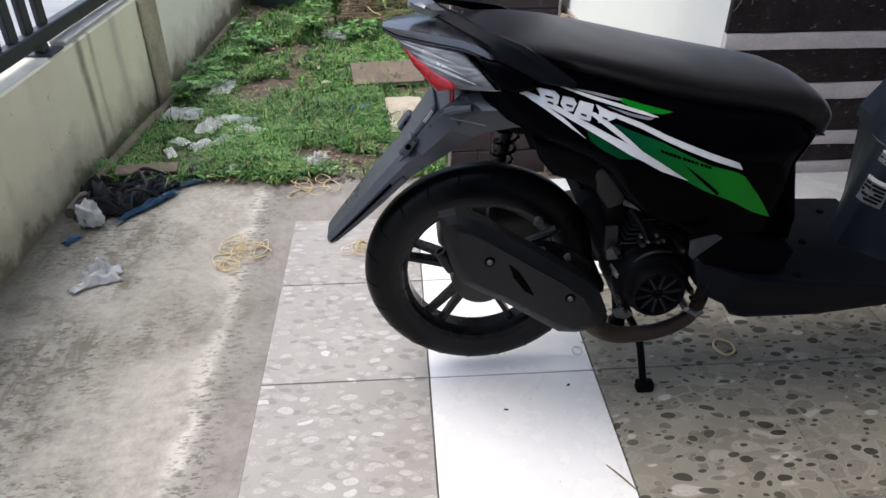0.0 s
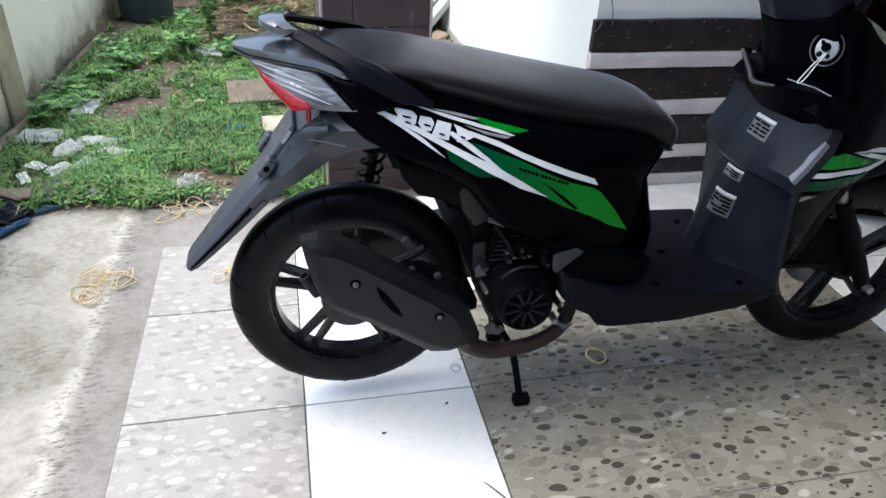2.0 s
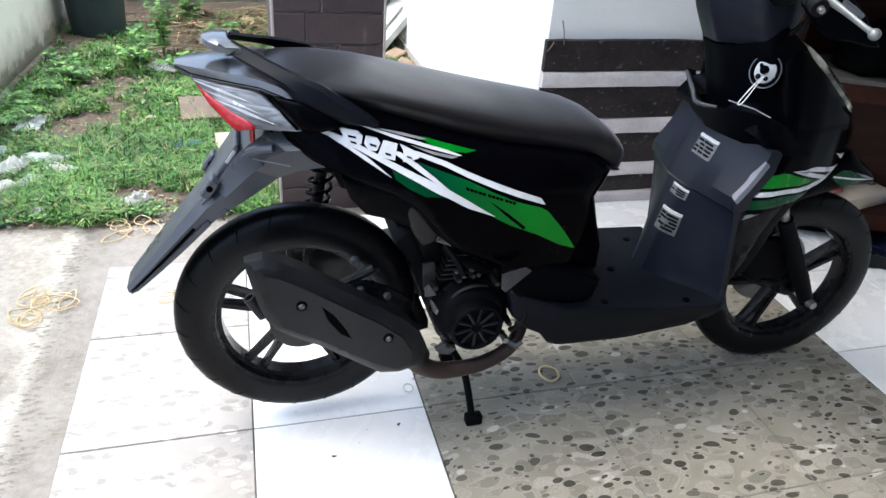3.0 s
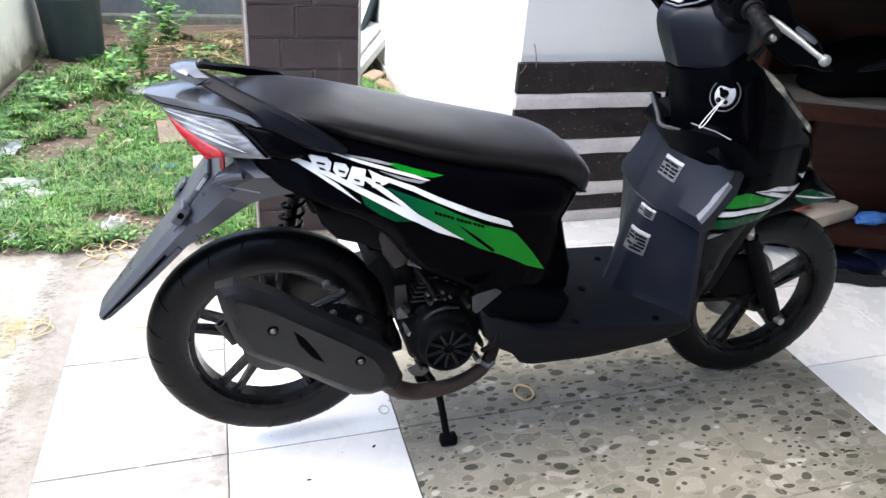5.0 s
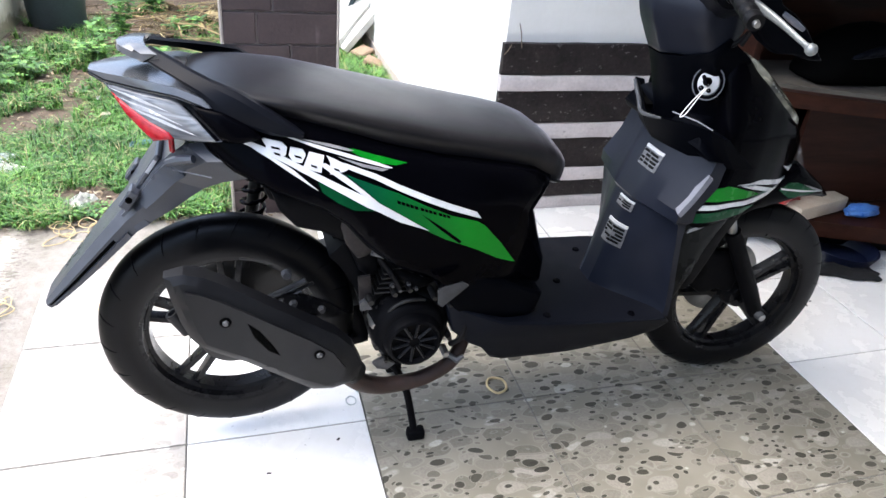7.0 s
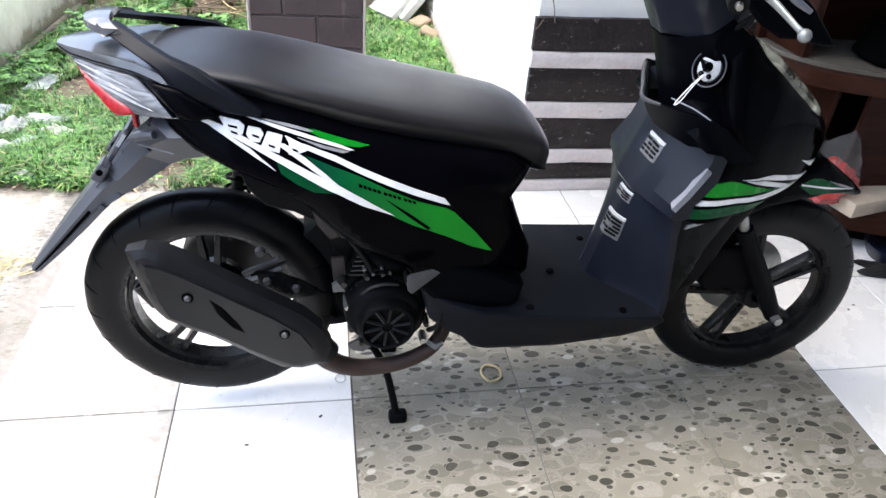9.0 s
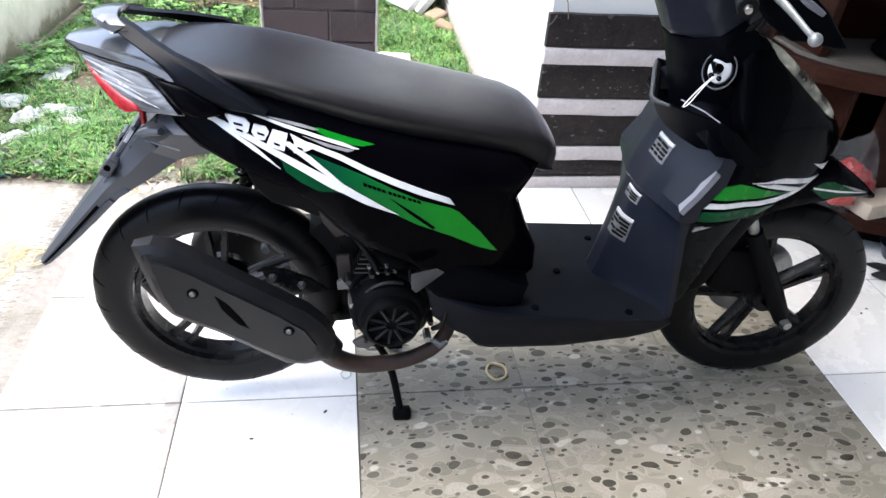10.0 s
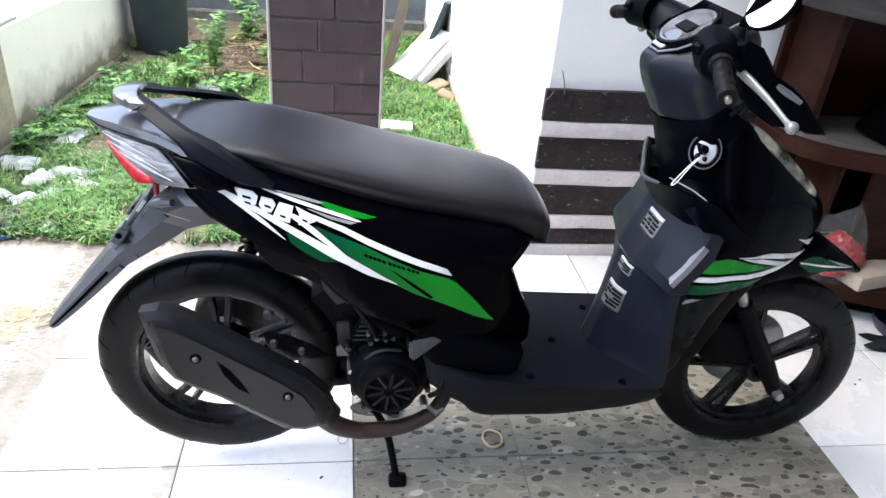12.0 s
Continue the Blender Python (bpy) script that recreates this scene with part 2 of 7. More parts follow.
M["pebble_light"] = pebble_tile("light_pebble_tile", ((0.33, 0.31, 0.284), (0.41, 0.388, 0.36)),
                                ((1.6, 0.45, 0.2, 5.1, 0.7, PALE_TONES), (1.2, 0.36, 0.2, 3.2, 0.5, PALE_TONES), (1.35, 0.40, 0.2, 1.9, 0.75, BRIGHT_TONES)),
                                21, (0.33, 0.31, 0.285), 0.15)
M["grout"] = mottled("tile_grout", (0.13, 0.124, 0.115), (0.23, 0.22, 0.20), 30, 0.9)

# ground: rough cement near the tiles, damp reddish soil in the yard
g = Mat("cement_and_soil", 0.9)
gy, gx = g.axis(1), g.axis(0)
warp = g.math("MULTIPLY", g.math("SUBTRACT", g.noise(3.0, 4), 0.5), 0.35)
edge = g.ramp(g.math("ADD", gy, warp), [(0.0, 0.0), (1.0, 1.0)])
soilmask = g.n.new("ShaderNodeMapRange")
g.l.new(g.math("ADD", gy, warp), soilmask.inputs["Value"])
soilmask.inputs["From Min"].default_value, soilmask.inputs["From Max"].default_value = 1.02, 1.16
fine = g.noise(55, 5, 0.65)
cement = g.ramp(g.mix(0.42, g.noise(3.5, 6, 0.65), fine), [(0.30, (0.215, 0.198, 0.158)), (0.5, (0.40, 0.378, 0.325)), (0.70, (0.58, 0.55, 0.49))])
band = g.n.new("ShaderNodeMapRange")
g.l.new(g.math("ADD", gx, g.math("MULTIPLY", warp, 0.45)), band.inputs["Value"])
band.inputs["From Min"].default_value, band.inputs["From Max"].default_value = -0.59, -0.49
mauve = g.ramp(g.mix(0.35, g.noise(7, 5, 0.6), fine), [(0.3, (0.165, 0.148, 0.137)), (0.7, (0.31, 0.285, 0.268))])
cement = g.mix(g.math("MULTIPLY", band.outputs[0], 0.72), cement, mauve)
off = g.math("SUBTRACT", g.math("ADD", gx, g.math("MULTIPLY", g.math("SUBTRACT", g.noise(7, 6, 0.65), 0.5), 0.13)), -0.555)
crust = g.ramp(g.math("ABSOLUTE", off), [(0.010, 1.0), (0.040, 0.0)])
crust = g.math("MULTIPLY", crust, g.ramp(g.noise(9, 4), [(0.38, 0.0), (0.52, 0.9)]))
cement = g.mix(crust, cement, (0.64, 0.61, 0.54))
# dark pits: a ragged row beside the crust, and dragged marks over the open cement
pits = g.math("MAXIMUM", g.ramp(g.noise(42, 5, 0.62, stretch=(0.5, 1.0, 1.0)), [(0.38, 0.9), (0.46, 0.0)]), g.ramp(g.noise(95, 3, 0.6, stretch=(0.45, 1.0, 1.0)), [(0.38, 1.0), (0.45, 0.0)]))
row = g.ramp(g.math("ABSOLUTE", g.math("SUBTRACT", off, 0.035)), [(0.02, 1.0), (0.07, 0.0)])
open_ = g.ramp(g.math("ADD", g.noise(2.4, 5, 0.65), g.math("MULTIPLY", g.math("ADD", gx, 0.85), -0.22)), [(0.44, 0.0), (0.58, 1.0)])
where = g.math("MAXIMUM", g.math("MULTIPLY", row, 0.8), open_)
cement = g.mix(g.math("MULTIPLY", g.math("MULTIPLY", pits, where), 0.85), cement, (0.075, 0.066, 0.05))
drag = g.ramp(g.noise(9, 5, 0.7, stretch=(1.6, 0.5, 1.0), distort=0.7), [(0.47, 0.0), (0.62, 0.85)])
cement = g.mix(g.math("MULTIPLY", drag, open_), cement, (0.15, 0.135, 0.095))
cement = g.mix(g.ramp(g.noise(1.3, 3, 0.6), [(0.42, 0.0), (0.66, 0.45)]), cement, (0.22, 0.21, 0.175))
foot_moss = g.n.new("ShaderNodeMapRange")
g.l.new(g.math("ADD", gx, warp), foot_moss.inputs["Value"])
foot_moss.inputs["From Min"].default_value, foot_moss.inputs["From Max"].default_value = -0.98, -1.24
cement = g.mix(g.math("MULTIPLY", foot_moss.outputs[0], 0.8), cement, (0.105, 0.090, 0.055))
soil = g.ramp(g.mix(0.5, g.noise(3.5, 5, 0.6), g.noise(60, 4)), [(0.3, (0.06, 0.042, 0.030)), (0.55, (0.12, 0.088, 0.062)), (0.75, (0.20, 0.155, 0.115))])
lane = g.ramp(g.mix(0.4, g.noise(2.0, 5, 0.6), fine), [(0.3, (0.27, 0.28, 0.29)), (0.7, (0.42, 0.43, 0.44))])
outside = g.n.new("ShaderNodeMapRange")
g.l.new(gx, outside.inputs["Value"])
outside.inputs["From Min"].default_value, outside.inputs["From Max"].default_value = -1.38, -1.42
g.color(g.mix(outside.outputs[0], g.mix(soilmask.outputs[0], cement, soil), lane))
g.bump(g.mix(0.5, g.noise(30, 6, 0.7), g.noise(140, 3)), 0.9, 0.008)
M["ground"] = g.m

# old painted wall: cream paint, drip streaks, damp foot
pw = Mat("stained_cream_paint", 0.8)
py, pz = pw.axis(1), pw.axis(2)
blot = pw.noise(2.6, 6, 0.62)
drip = pw.noise(3.2, 4, 0.6, stretch=(1, 1.6, 0.25))
pc = pw.mix(pw.ramp(blot, [(0.36, 0.0), (0.74, 0.7)]), (0.90, 0.87, 0.66), (0.74, 0.71, 0.50))
far = pw.ramp(pw.math("SUBTRACT", py, 2.10), [(0.0, 0.0), (0.03, 0.75)])
pc = pw.mix(far, pc, (0.82, 0.81, 0.74))
pc = pw.mix(pw.math("MULTIPLY", pw.ramp(drip, [(0.52, 0.0), (0.78, 0.32)]), pw.math("SUBTRACT", 1.0, far)), pc, (0.50, 0.46, 0.33))
sway = pw.math("MULTIPLY", pw.math("SUBTRACT", pw.noise(4, 4, 0.6), 0.5), 0.05)
for at, wide, tone, depth in ((1.335, 0.022, (0.25, 0.23, 0.155), 0.85), (1.43, 0.014, (0.40, 0.32, 0.17), 0.65), (1.66, 0.03, (0.38, 0.35, 0.25), 0.45), (0.35, 0.05, (0.42, 0.39, 0.29), 0.4)):
    streak = pw.ramp(pw.math("ABSOLUTE", pw.math("SUBTRACT", pw.math("ADD", py, sway), at)), [(wide * 0.35, depth), (wide * 1.6, 0.0)])
    pc = pw.mix(pw.math("MULTIPLY", streak, pw.ramp(pw.noise(7, 3), [(0.3, 0.5), (0.6, 1.0)])), pc, tone)
foot = pw.math("ADD", pz, pw.math("MULTIPLY", pw.math("SUBTRACT", pw.noise(5, 5, 0.65), 0.5), 0.34))
pc = pw.mix(pw.ramp(foot, [(-0.04, 0.9), (0.05, 0.45), (0.20, 0.0)]), pc, (0.17, 0.155, 0.09))
pc = pw.mix(pw.ramp(pw.noise(38, 4, 0.6), [(0.66, 0.0), (0.74, 0.5)]), pc, (0.25, 0.225, 0.15))
pw.color(pc).bump(pw.mix(0.5, pw.noise(50, 4), blot), 0.35, 0.004)
M["old_wall"] = pw.m
M["stain_band"] = mottled("brown_damp_plaster", (0.20, 0.18, 0.11), (0.52, 0.48, 0.35), 5, 0.85, bump=0.3)
M["white_wall"] = mottled("white_wall_paint", (0.84, 0.83, 0.79), (0.89, 0.88, 0.845), 5, 0.6, bump=0.15, dist=0.001)
M["cap_white"] = mottled("pale_wall_cap", (0.60, 0.575, 0.47), (0.82, 0.80, 0.70), 9, 0.8)
M["back_wall"] = mottled("grey_block_wall", (0.095, 0.105, 0.108), (0.185, 0.195, 0.195), 4, 0.9, bump=0.5, dist=0.003)
M["mossy_ledge"] = mottled("mossy_cement_ledge", (0.07, 0.075, 0.045), (0.24, 0.24, 0.20), 14, 0.9, bump=0.6, dist=0.003)
M["roof"] = mottled("unseen_roof_board", (0.42, 0.41, 0.39), (0.55, 0.54, 0.51), 3, 0.9)
sk = Mat("black_painted_stone", 0.55, 0.0, 0.35)
sk_grain = sk.mix(0.5, sk.noise(14, 5, 0.65), sk.noise(80, 4, 0.6))
sk_col = sk.ramp(sk_grain, [(0.32, (0.005, 0.0035, 0.0037)), (0.55, (0.019, 0.013, 0.0135)), (0.72, (0.046, 0.034, 0.033))])
sk.color(sk.mix(sk.ramp(sk.noise(46, 4, 0.7, stretch=(0.7, 1, 1.3)), [(0.62, 0.0), (0.68, 0.7)]), sk_col, (0.27, 0.25, 0.245)))
sk.rough(sk.ramp(sk.noise(9, 4), [(0.35, 0.38), (0.65, 0.75)]))
sk.bump(sk_grain, 1.0, 0.006)
M["slat_black"] = sk.m
sw = Mat("whitewashed_band", 0.75)
sw_big, sw_fine = sw.noise(6, 5, 0.6), sw.noise(90, 3)
sw_col = sw.ramp(sw.mix(0.35, sw_big, sw_fine), [(0.32, (0.48, 0.435, 0.43)), (0.68, (0.72, 0.665, 0.655))])
sw_col = sw.mix(sw.ramp(sw.noise(38, 4, 0.7, stretch=(0.45, 1, 1.2)), [(0.64, 0.0), (0.70, 0.6)]), sw_col, (0.17, 0.14, 0.135))
sw.color(sw_col).bump(sw.mix(0.5, sw_big, sw_fine), 0.7, 0.004)
M["slat_white"] = sw.m
bk = Mat("dark_painted_brick", 0.6)
bk_rnd = bk.n.new("ShaderNodeObjectInfo").outputs["Random"]
bk_grain = bk.mix(0.5, bk.noise(13, 5, 0.6), bk.noise(110, 3))
bk_col = bk.ramp(bk_grain, [(0.3, (0.026, 0.017, 0.018)), (0.7, (0.070, 0.048, 0.048))])
bk_col = bk.mix(bk.math("MULTIPLY", bk_rnd, 0.35), bk_col, (0.075, 0.052, 0.050))
bk_run = bk.math("MULTIPLY", bk.ramp(bk.noise(11, 3, 0.5, stretch=(1.6, 1.6, 0.10)), [(0.66, 0.0), (0.74, 0.5)]), bk.ramp(bk.noise(7, 3), [(0.45, 0.0), (0.6, 1.0)]))
bk.color(bk.mix(bk_run, bk_col, (0.26, 0.23, 0.22)))
bk.rough(bk.ramp(bk_grain, [(0.3, 0.5), (0.7, 0.75)]))
bk.bump(bk_grain, 0.5, 0.003)
M["brick"] = bk.m
M["mortar"] = mottled("dark_mortar", (0.12, 0.098, 0.092), (0.26, 0.22, 0.205), 40, 0.85)
M["pillar_edge"] = mottled("worn_plaster_edge", (0.30, 0.26, 0.23), (0.50, 0.45, 0.41), 30, 0.85)
M["fence_black"] = mottled("black_fence_steel", (0.012, 0.014, 0.018), (0.03, 0.033, 0.04), 12, 0.45)
M["pole"] = mottled("weathered_bamboo", (0.10, 0.075, 0.05), (0.24, 0.19, 0.14), 18, 0.75, bump=0.4)
M["plank"] = mottled("wet_plywood", (0.09, 0.064, 0.046), (0.20, 0.148, 0.112), 10, 0.75, bump=0.4)
M["card"] = mottled("soggy_cardboard", (0.58, 0.50, 0.39), (0.80, 0.73, 0.61), 12, 0.85, bump=0.3)
M["rubber_band"] = mottled("tan_rubber_band", (0.50, 0.38, 0.19), (0.70, 0.57, 0.33), 40, 0.5)
M["black_cloth"] = mottled("black_cloth", (0.008, 0.010, 0.012), (0.035, 0.033, 0.036), 20, 0.8, bump=0.6, dist=0.003)
M["grey_cloth"] = mottled("faded_grey_cloth", (0.06, 0.06, 0.065), (0.14, 0.135, 0.14), 20, 0.85, bump=0.6, dist=0.003)
M["navy_cloth"] = mottled("dark_navy_cloth", (0.010, 0.014, 0.03), (0.03, 0.04, 0.075), 20, 0.8, bump=0.6, dist=0.003)
M["bag_white"] = mottled("white_plastic_film", (0.74, 0.75, 0.74), (0.91, 0.91, 0.90), 22, 0.5, bump=0.12, dist=0.003)
M["blue_tarp"] = mottled("blue_tarpaulin", (0.04, 0.13, 0.27), (0.12, 0.28, 0.46), 14, 0.5, bump=0.4, dist=0.003)
M["barrel"] = mottled("dark_plastic_barrel", (0.022, 0.036, 0.042), (0.046, 0.066, 0.074), 6, 0.5)
M["panel_pale"] = mottled("pale_board", (0.38, 0.375, 0.35), (0.56, 0.555, 0.52), 8, 0.7)
M["rust_brick"] = mottled("broken_red_brick", (0.17, 0.115, 0.075), (0.30, 0.215, 0.145), 20, 0.9, bump=0.6)
stw = Mat("dry_straw", 0.85)
stw_isl = stw.n.new("ShaderNodeNewGeometry").outputs["Random Per Island"]
stw.color(stw.mix(stw.ramp(stw.noise(30, 4), [(0.3, 0.0), (0.7, 0.5)]), stw.ramp(stw_isl, [(0.0, (0.06, 0.045, 0.028)), (0.4, (0.16, 0.115, 0.06)), (0.75, (0.42, 0.32, 0.16)), (1.0, (0.62, 0.52, 0.28))]), (0.14, 0.11, 0.07)))
M["straw"] = stw.m
M["white_paper"] = mottled("crumpled_paper", (0.52, 0.52, 0.49), (0.74, 0.74, 0.71), 18, 0.8, bump=0.3)
M["cream_foam"] = mottled("cream_foam_block", (0.36, 0.30, 0.23), (0.48, 0.42, 0.34), 16, 0.85)
M["blue_pack"] = mottled("blue_packet", (0.03, 0.12, 0.45), (0.12, 0.28, 0.62), 40, 0.35)
M["navy"] = mottled("navy_plastic", (0.003, 0.005, 0.016), (0.006, 0.010, 0.030), 14, 0.4)
M["red_stuff"] = mottled("red_packets", (0.26, 0.010, 0.010), (0.46, 0.045, 0.035), 30, 0.35)
M["cord"] = mottled("pale_cord", (0.5, 0.5, 0.5), (0.66, 0.66, 0.66), 60, 0.7)

bag = Mat("clear_plastic_bag", 0.25)
bag.color(bag.ramp(bag.noise(25, 4), [(0.35, (0.56, 0.62, 0.62)), (0.65, (0.84, 0.88, 0.87))]))
bag.b.inputs["Alpha"].default_value = 0.62
bag.bump(bag.noise(60, 3), 0.4, 0.003)
M["plastic"] = bag.m
film = Mat("thin_clear_plastic", 0.15)
film.color((0.62, 0.64, 0.66))
film.b.inputs["Alpha"].default_value = 0.07
film.bump(film.noise(50, 3), 0.5, 0.003)
M["clear_film"] = film.m

wd = Mat("varnished_dark_wood", 0.4, 0.0, 0.09)
wg = wd.noise(9, 5, 0.6, stretch=(0.25, 1, 1.6), distort=0.6)
wd.color(wd.ramp(wd.mix(0.3, wg, wd.noise(60, 3, stretch=(0.1, 1, 1))), [(0.3, (0.009, 0.0036, 0.0026)), (0.7, (0.044, 0.0155, 0.0095))]))
wd.bump(wg, 0.1, 0.001)
M["wood"] = wd.m
sh = Mat("worn_wooden_shelf_edge", 0.5)
sg = sh.noise(10, 5, 0.6, stretch=(0.3, 1, 2))
sh.color(sh.ramp(sg, [(0.3, (0.085, 0.074, 0.060)), (0.7, (0.18, 0.16, 0.13))]))
M["wood_edge"] = sh.m

gr = Mat("grass_blades", 0.55)
isl = gr.n.new("ShaderNodeNewGeometry").outputs["Random Per Island"]
patch = gr.noise(2.6, 3)
gc = gr.ramp(gr.mix(0.5, isl, patch), [(0.22, (0.010, 0.040, 0.008)), (0.5, (0.062, 0.190, 0.028)), (0.78, (0.230, 0.440, 0.080))])
gr.color(gr.mix(gr.ramp(isl, [(0.86, 0.0), (0.88, 0.85)]), gc, (0.30, 0.25, 0.13)))
gr.b.inputs["Subsurface Weight"].default_value = 0.0
M["grass"] = gr.m
dl = Mat("dead_leaf_flakes", 0.85)
isl3 = dl.n.new("ShaderNodeNewGeometry").outputs["Random Per Island"]
dl.color(dl.ramp(isl3, [(0.0, (0.05, 0.035, 0.022)), (0.45, (0.15, 0.11, 0.07)), (0.8, (0.30, 0.24, 0.15)), (1.0, (0.46, 0.41, 0.31))]))
M["flakes"] = dl.m
lf = Mat("weed_leaves", 0.5)
isl2 = lf.n.new("ShaderNodeNewGeometry").outputs["Random Per Island"]
lf.color(lf.ramp(isl2, [(0.0, (0.014, 0.055, 0.012)), (0.6, (0.075, 0.210, 0.034)), (1.0, (0.215, 0.415, 0.080))]))
M["leaf"] = lf.m


# ---------------------------------------------------------------- mesh tools
def finish(bm, name, mat, smooth=35):
    bmesh.ops.recalc_face_normals(bm, faces=bm.faces)
    lim = radians(smooth)
    for f in bm.faces:
        f.smooth = smooth > 0
    for e in bm.edges:
        if len(e.link_faces) == 2 and e.calc_face_angle(0) > lim:
            e.smooth = False
    me = bpy.data.meshes.new(name)
    bm.to_mesh(me)
    bm.free()
    me.materials.append(M[mat])
    return me


def thing(name, at, label, category, group="", kind=""):
    """An empty at the base of a thing; its parts hang under it."""
    ob = new(name)
    ob.empty_display_size = 0.05
    ob.location = at
    bpy.context.view_layer.update()
    return tagged(ob, label, category, group, kind)


def part(name, bm, mat, parent, label="", smooth=35):
    """Links a bmesh, built in world metres, as one mesh under a thing or part."""
    ob = new(name, finish(bm, name, mat, smooth))
    if parent is not None:
        at = parent.matrix_basis.translation.copy()
        p = parent
        while p.parent is not None:
            p = p.parent
            at += p.matrix_basis.translation
        for v in ob.data.vertices:
            v.co -= at
        ob.parent = parent
    if label:
        tagged(ob, label)
    return ob


def solo(name, bm, mat, label, category, group="", kind="", smooth=35, at=None):
    """One mesh that is a thing by itself, with its origin at its base."""
    me = finish(bm, name, mat, smooth)
    co = np.array([v.co for v in me.vertices])
    o = Vector(at) if at else Vector(((co[:, 0].min() + co[:, 0].max()) / 2, (co[:, 1].min() + co[:, 1].max()) / 2, co[:, 2].min()))
    me.transform(Matrix.Translation(-o))
    ob = new(name, me)
    ob.location = o
    return tagged(ob, label, category, group, kind)


def box(x0, x1, y0, y1, z0, z1, bevel=0.0, bm=None, seg=1):
    own = bmesh.new()
    bmesh.ops.create_cube(own, size=1)
    for v in own.verts:
        v.co = Vector((x0 + (v.co.x + 0.5) * (x1 - x0), y0 + (v.co.y + 0.5) * (y1 - y0), z0 + (v.co.z + 0.5) * (z1 - z0)))
    if bevel:
        bmesh.ops.bevel(own, geom=own.edges[:], offset=bevel, segments=seg, affect="EDGES", profile=0.5)
    return merge(bm, own)


def merge(bm, own):
    if bm is None:
        return own
    me = bpy.data.meshes.new("tmp")
    own.to_mesh(me)
    own.free()
    bm.from_mesh(me)
    bpy.data.meshes.remove(me)
    return bm


def spin(bm, m):
    bmesh.ops.transform(bm, matrix=m, verts=bm.verts)
    return bm


def curve_points(pts, n=6, closed=False):
    """Catmull-Rom through the points."""
    P = [Vector(p) for p in pts]
    out = []
    k = len(P)
    last = k if closed else k - 1
    for i in range(last):
        a, b, c, d = (P[(i + j) % k] if closed else P[min(max(i + j, 0), k - 1)] for j in (-1, 0, 1, 2))
        for s in range(n):
            t = s / n
            out.append(0.5 * (2 * b + (c - a) * t + (2 * a - 5 * b + 4 * c - d) * t * t + (3 * b - a - 3 * c + d) * t ** 3))
    if not closed:
        out.append(P[-1])
    return out


def tube(pts, radius, n=10, smooth=0, closed=False, flat=1.0, up=(0, 0, 1), bm=None):
    """A swept tube; radius: one, or one per given point; flat squeezes it along its own side axis."""
    rr = radius if isinstance(radius, (list, tuple)) else [radius] * len(pts)
    if smooth:
        ext = [(*p, r) for p, r in zip(pts, rr)]
        four = [Vector(e[:3]) for e in ext]
        path = curve_points(four, smooth, closed)
        rad = [v.x for v in curve_points([Vector((e[3], 0, 0)) for e in ext], smooth, closed)]
    else:
        path, rad = [Vector(p) for p in pts], list(rr)
    bm = bm or bmesh.new()
    rings = []
    k = len(path)
    side = None
    for i, p in enumerate(path):
        a = path[(i - 1) % k] if closed or i else p
        b = path[(i + 1) % k] if closed or i < k - 1 else p
        d = (b - a).normalized()
        if side is None:
            side = d.cross(Vector(up))
            if side.length < 1e-3:
                side = d.cross(Vector((1, 0, 0)))
        side = (side - d * side.dot(d)).normalized()
        top = side.cross(d)
        rings.append([bm.verts.new(p + (side * math.cos(q) * flat + top * math.sin(q)) * rad[i]) for q in (2 * math.pi * j / n for j in range(n))])
    for i in range(k if closed else k - 1):
        r0, r1 = rings[i], rings[(i + 1) % k]
        for j in range(n):
            bm.faces.new((r0[j], r0[(j + 1) % n], r1[(j + 1) % n], r1[j]))
    if not closed:
        bm.faces.new(rings[0])
        bm.faces.new(rings[-1][::-1])
    return bm


def lathe(profile, n=48, bm=None, closed=True, at=(0, 0, 0)):
    """Turns (radius, y) pairs round the y axis through at."""
    bm = bm or bmesh.new()
    c = Vector(at)
    rings = []
    for i in range(n):
        q = 2 * math.pi * i / n
        rings.append([bm.verts.new(c + Vector((r * math.cos(q), y, r * math.sin(q)))) for r, y in profile])
    k = len(profile)
    for i in range(n):
        a, b = rings[i], rings[(i + 1) % n]
        for j in range(k if closed else k - 1):
            bm.faces.new((a[j], a[(j + 1) % k], b[(j + 1) % k], b[j]))
    return bm


def lathe_z(profile, n=32, bm=None, at=(0, 0, 0)):
    bm = bm or bmesh.new()
    c = Vector(at)
    rings = [[bm.verts.new(c + Vector((r * math.cos(2 * math.pi * i / n), r * math.sin(2 * math.pi * i / n), z))) for r, z in profile] for i in range(n)]
    for i in range(n):
        a, b = rings[i], rings[(i + 1) % n]
        for j in range(len(profile) - 1):
            bm.faces.new((a[j], a[j + 1], b[j + 1], b[j]))
    return bm


def resample(poly, step):
    out = []
    k = len(poly)
    for i in range(k):
        a, b = np.array(poly[i]), np.array(poly[(i + 1) % k])
        m = max(1, int(np.ceil(np.linalg.norm(b - a) / step)))
        out += [tuple(a + (b - a) * j / m) for j in range(m)]
    return out


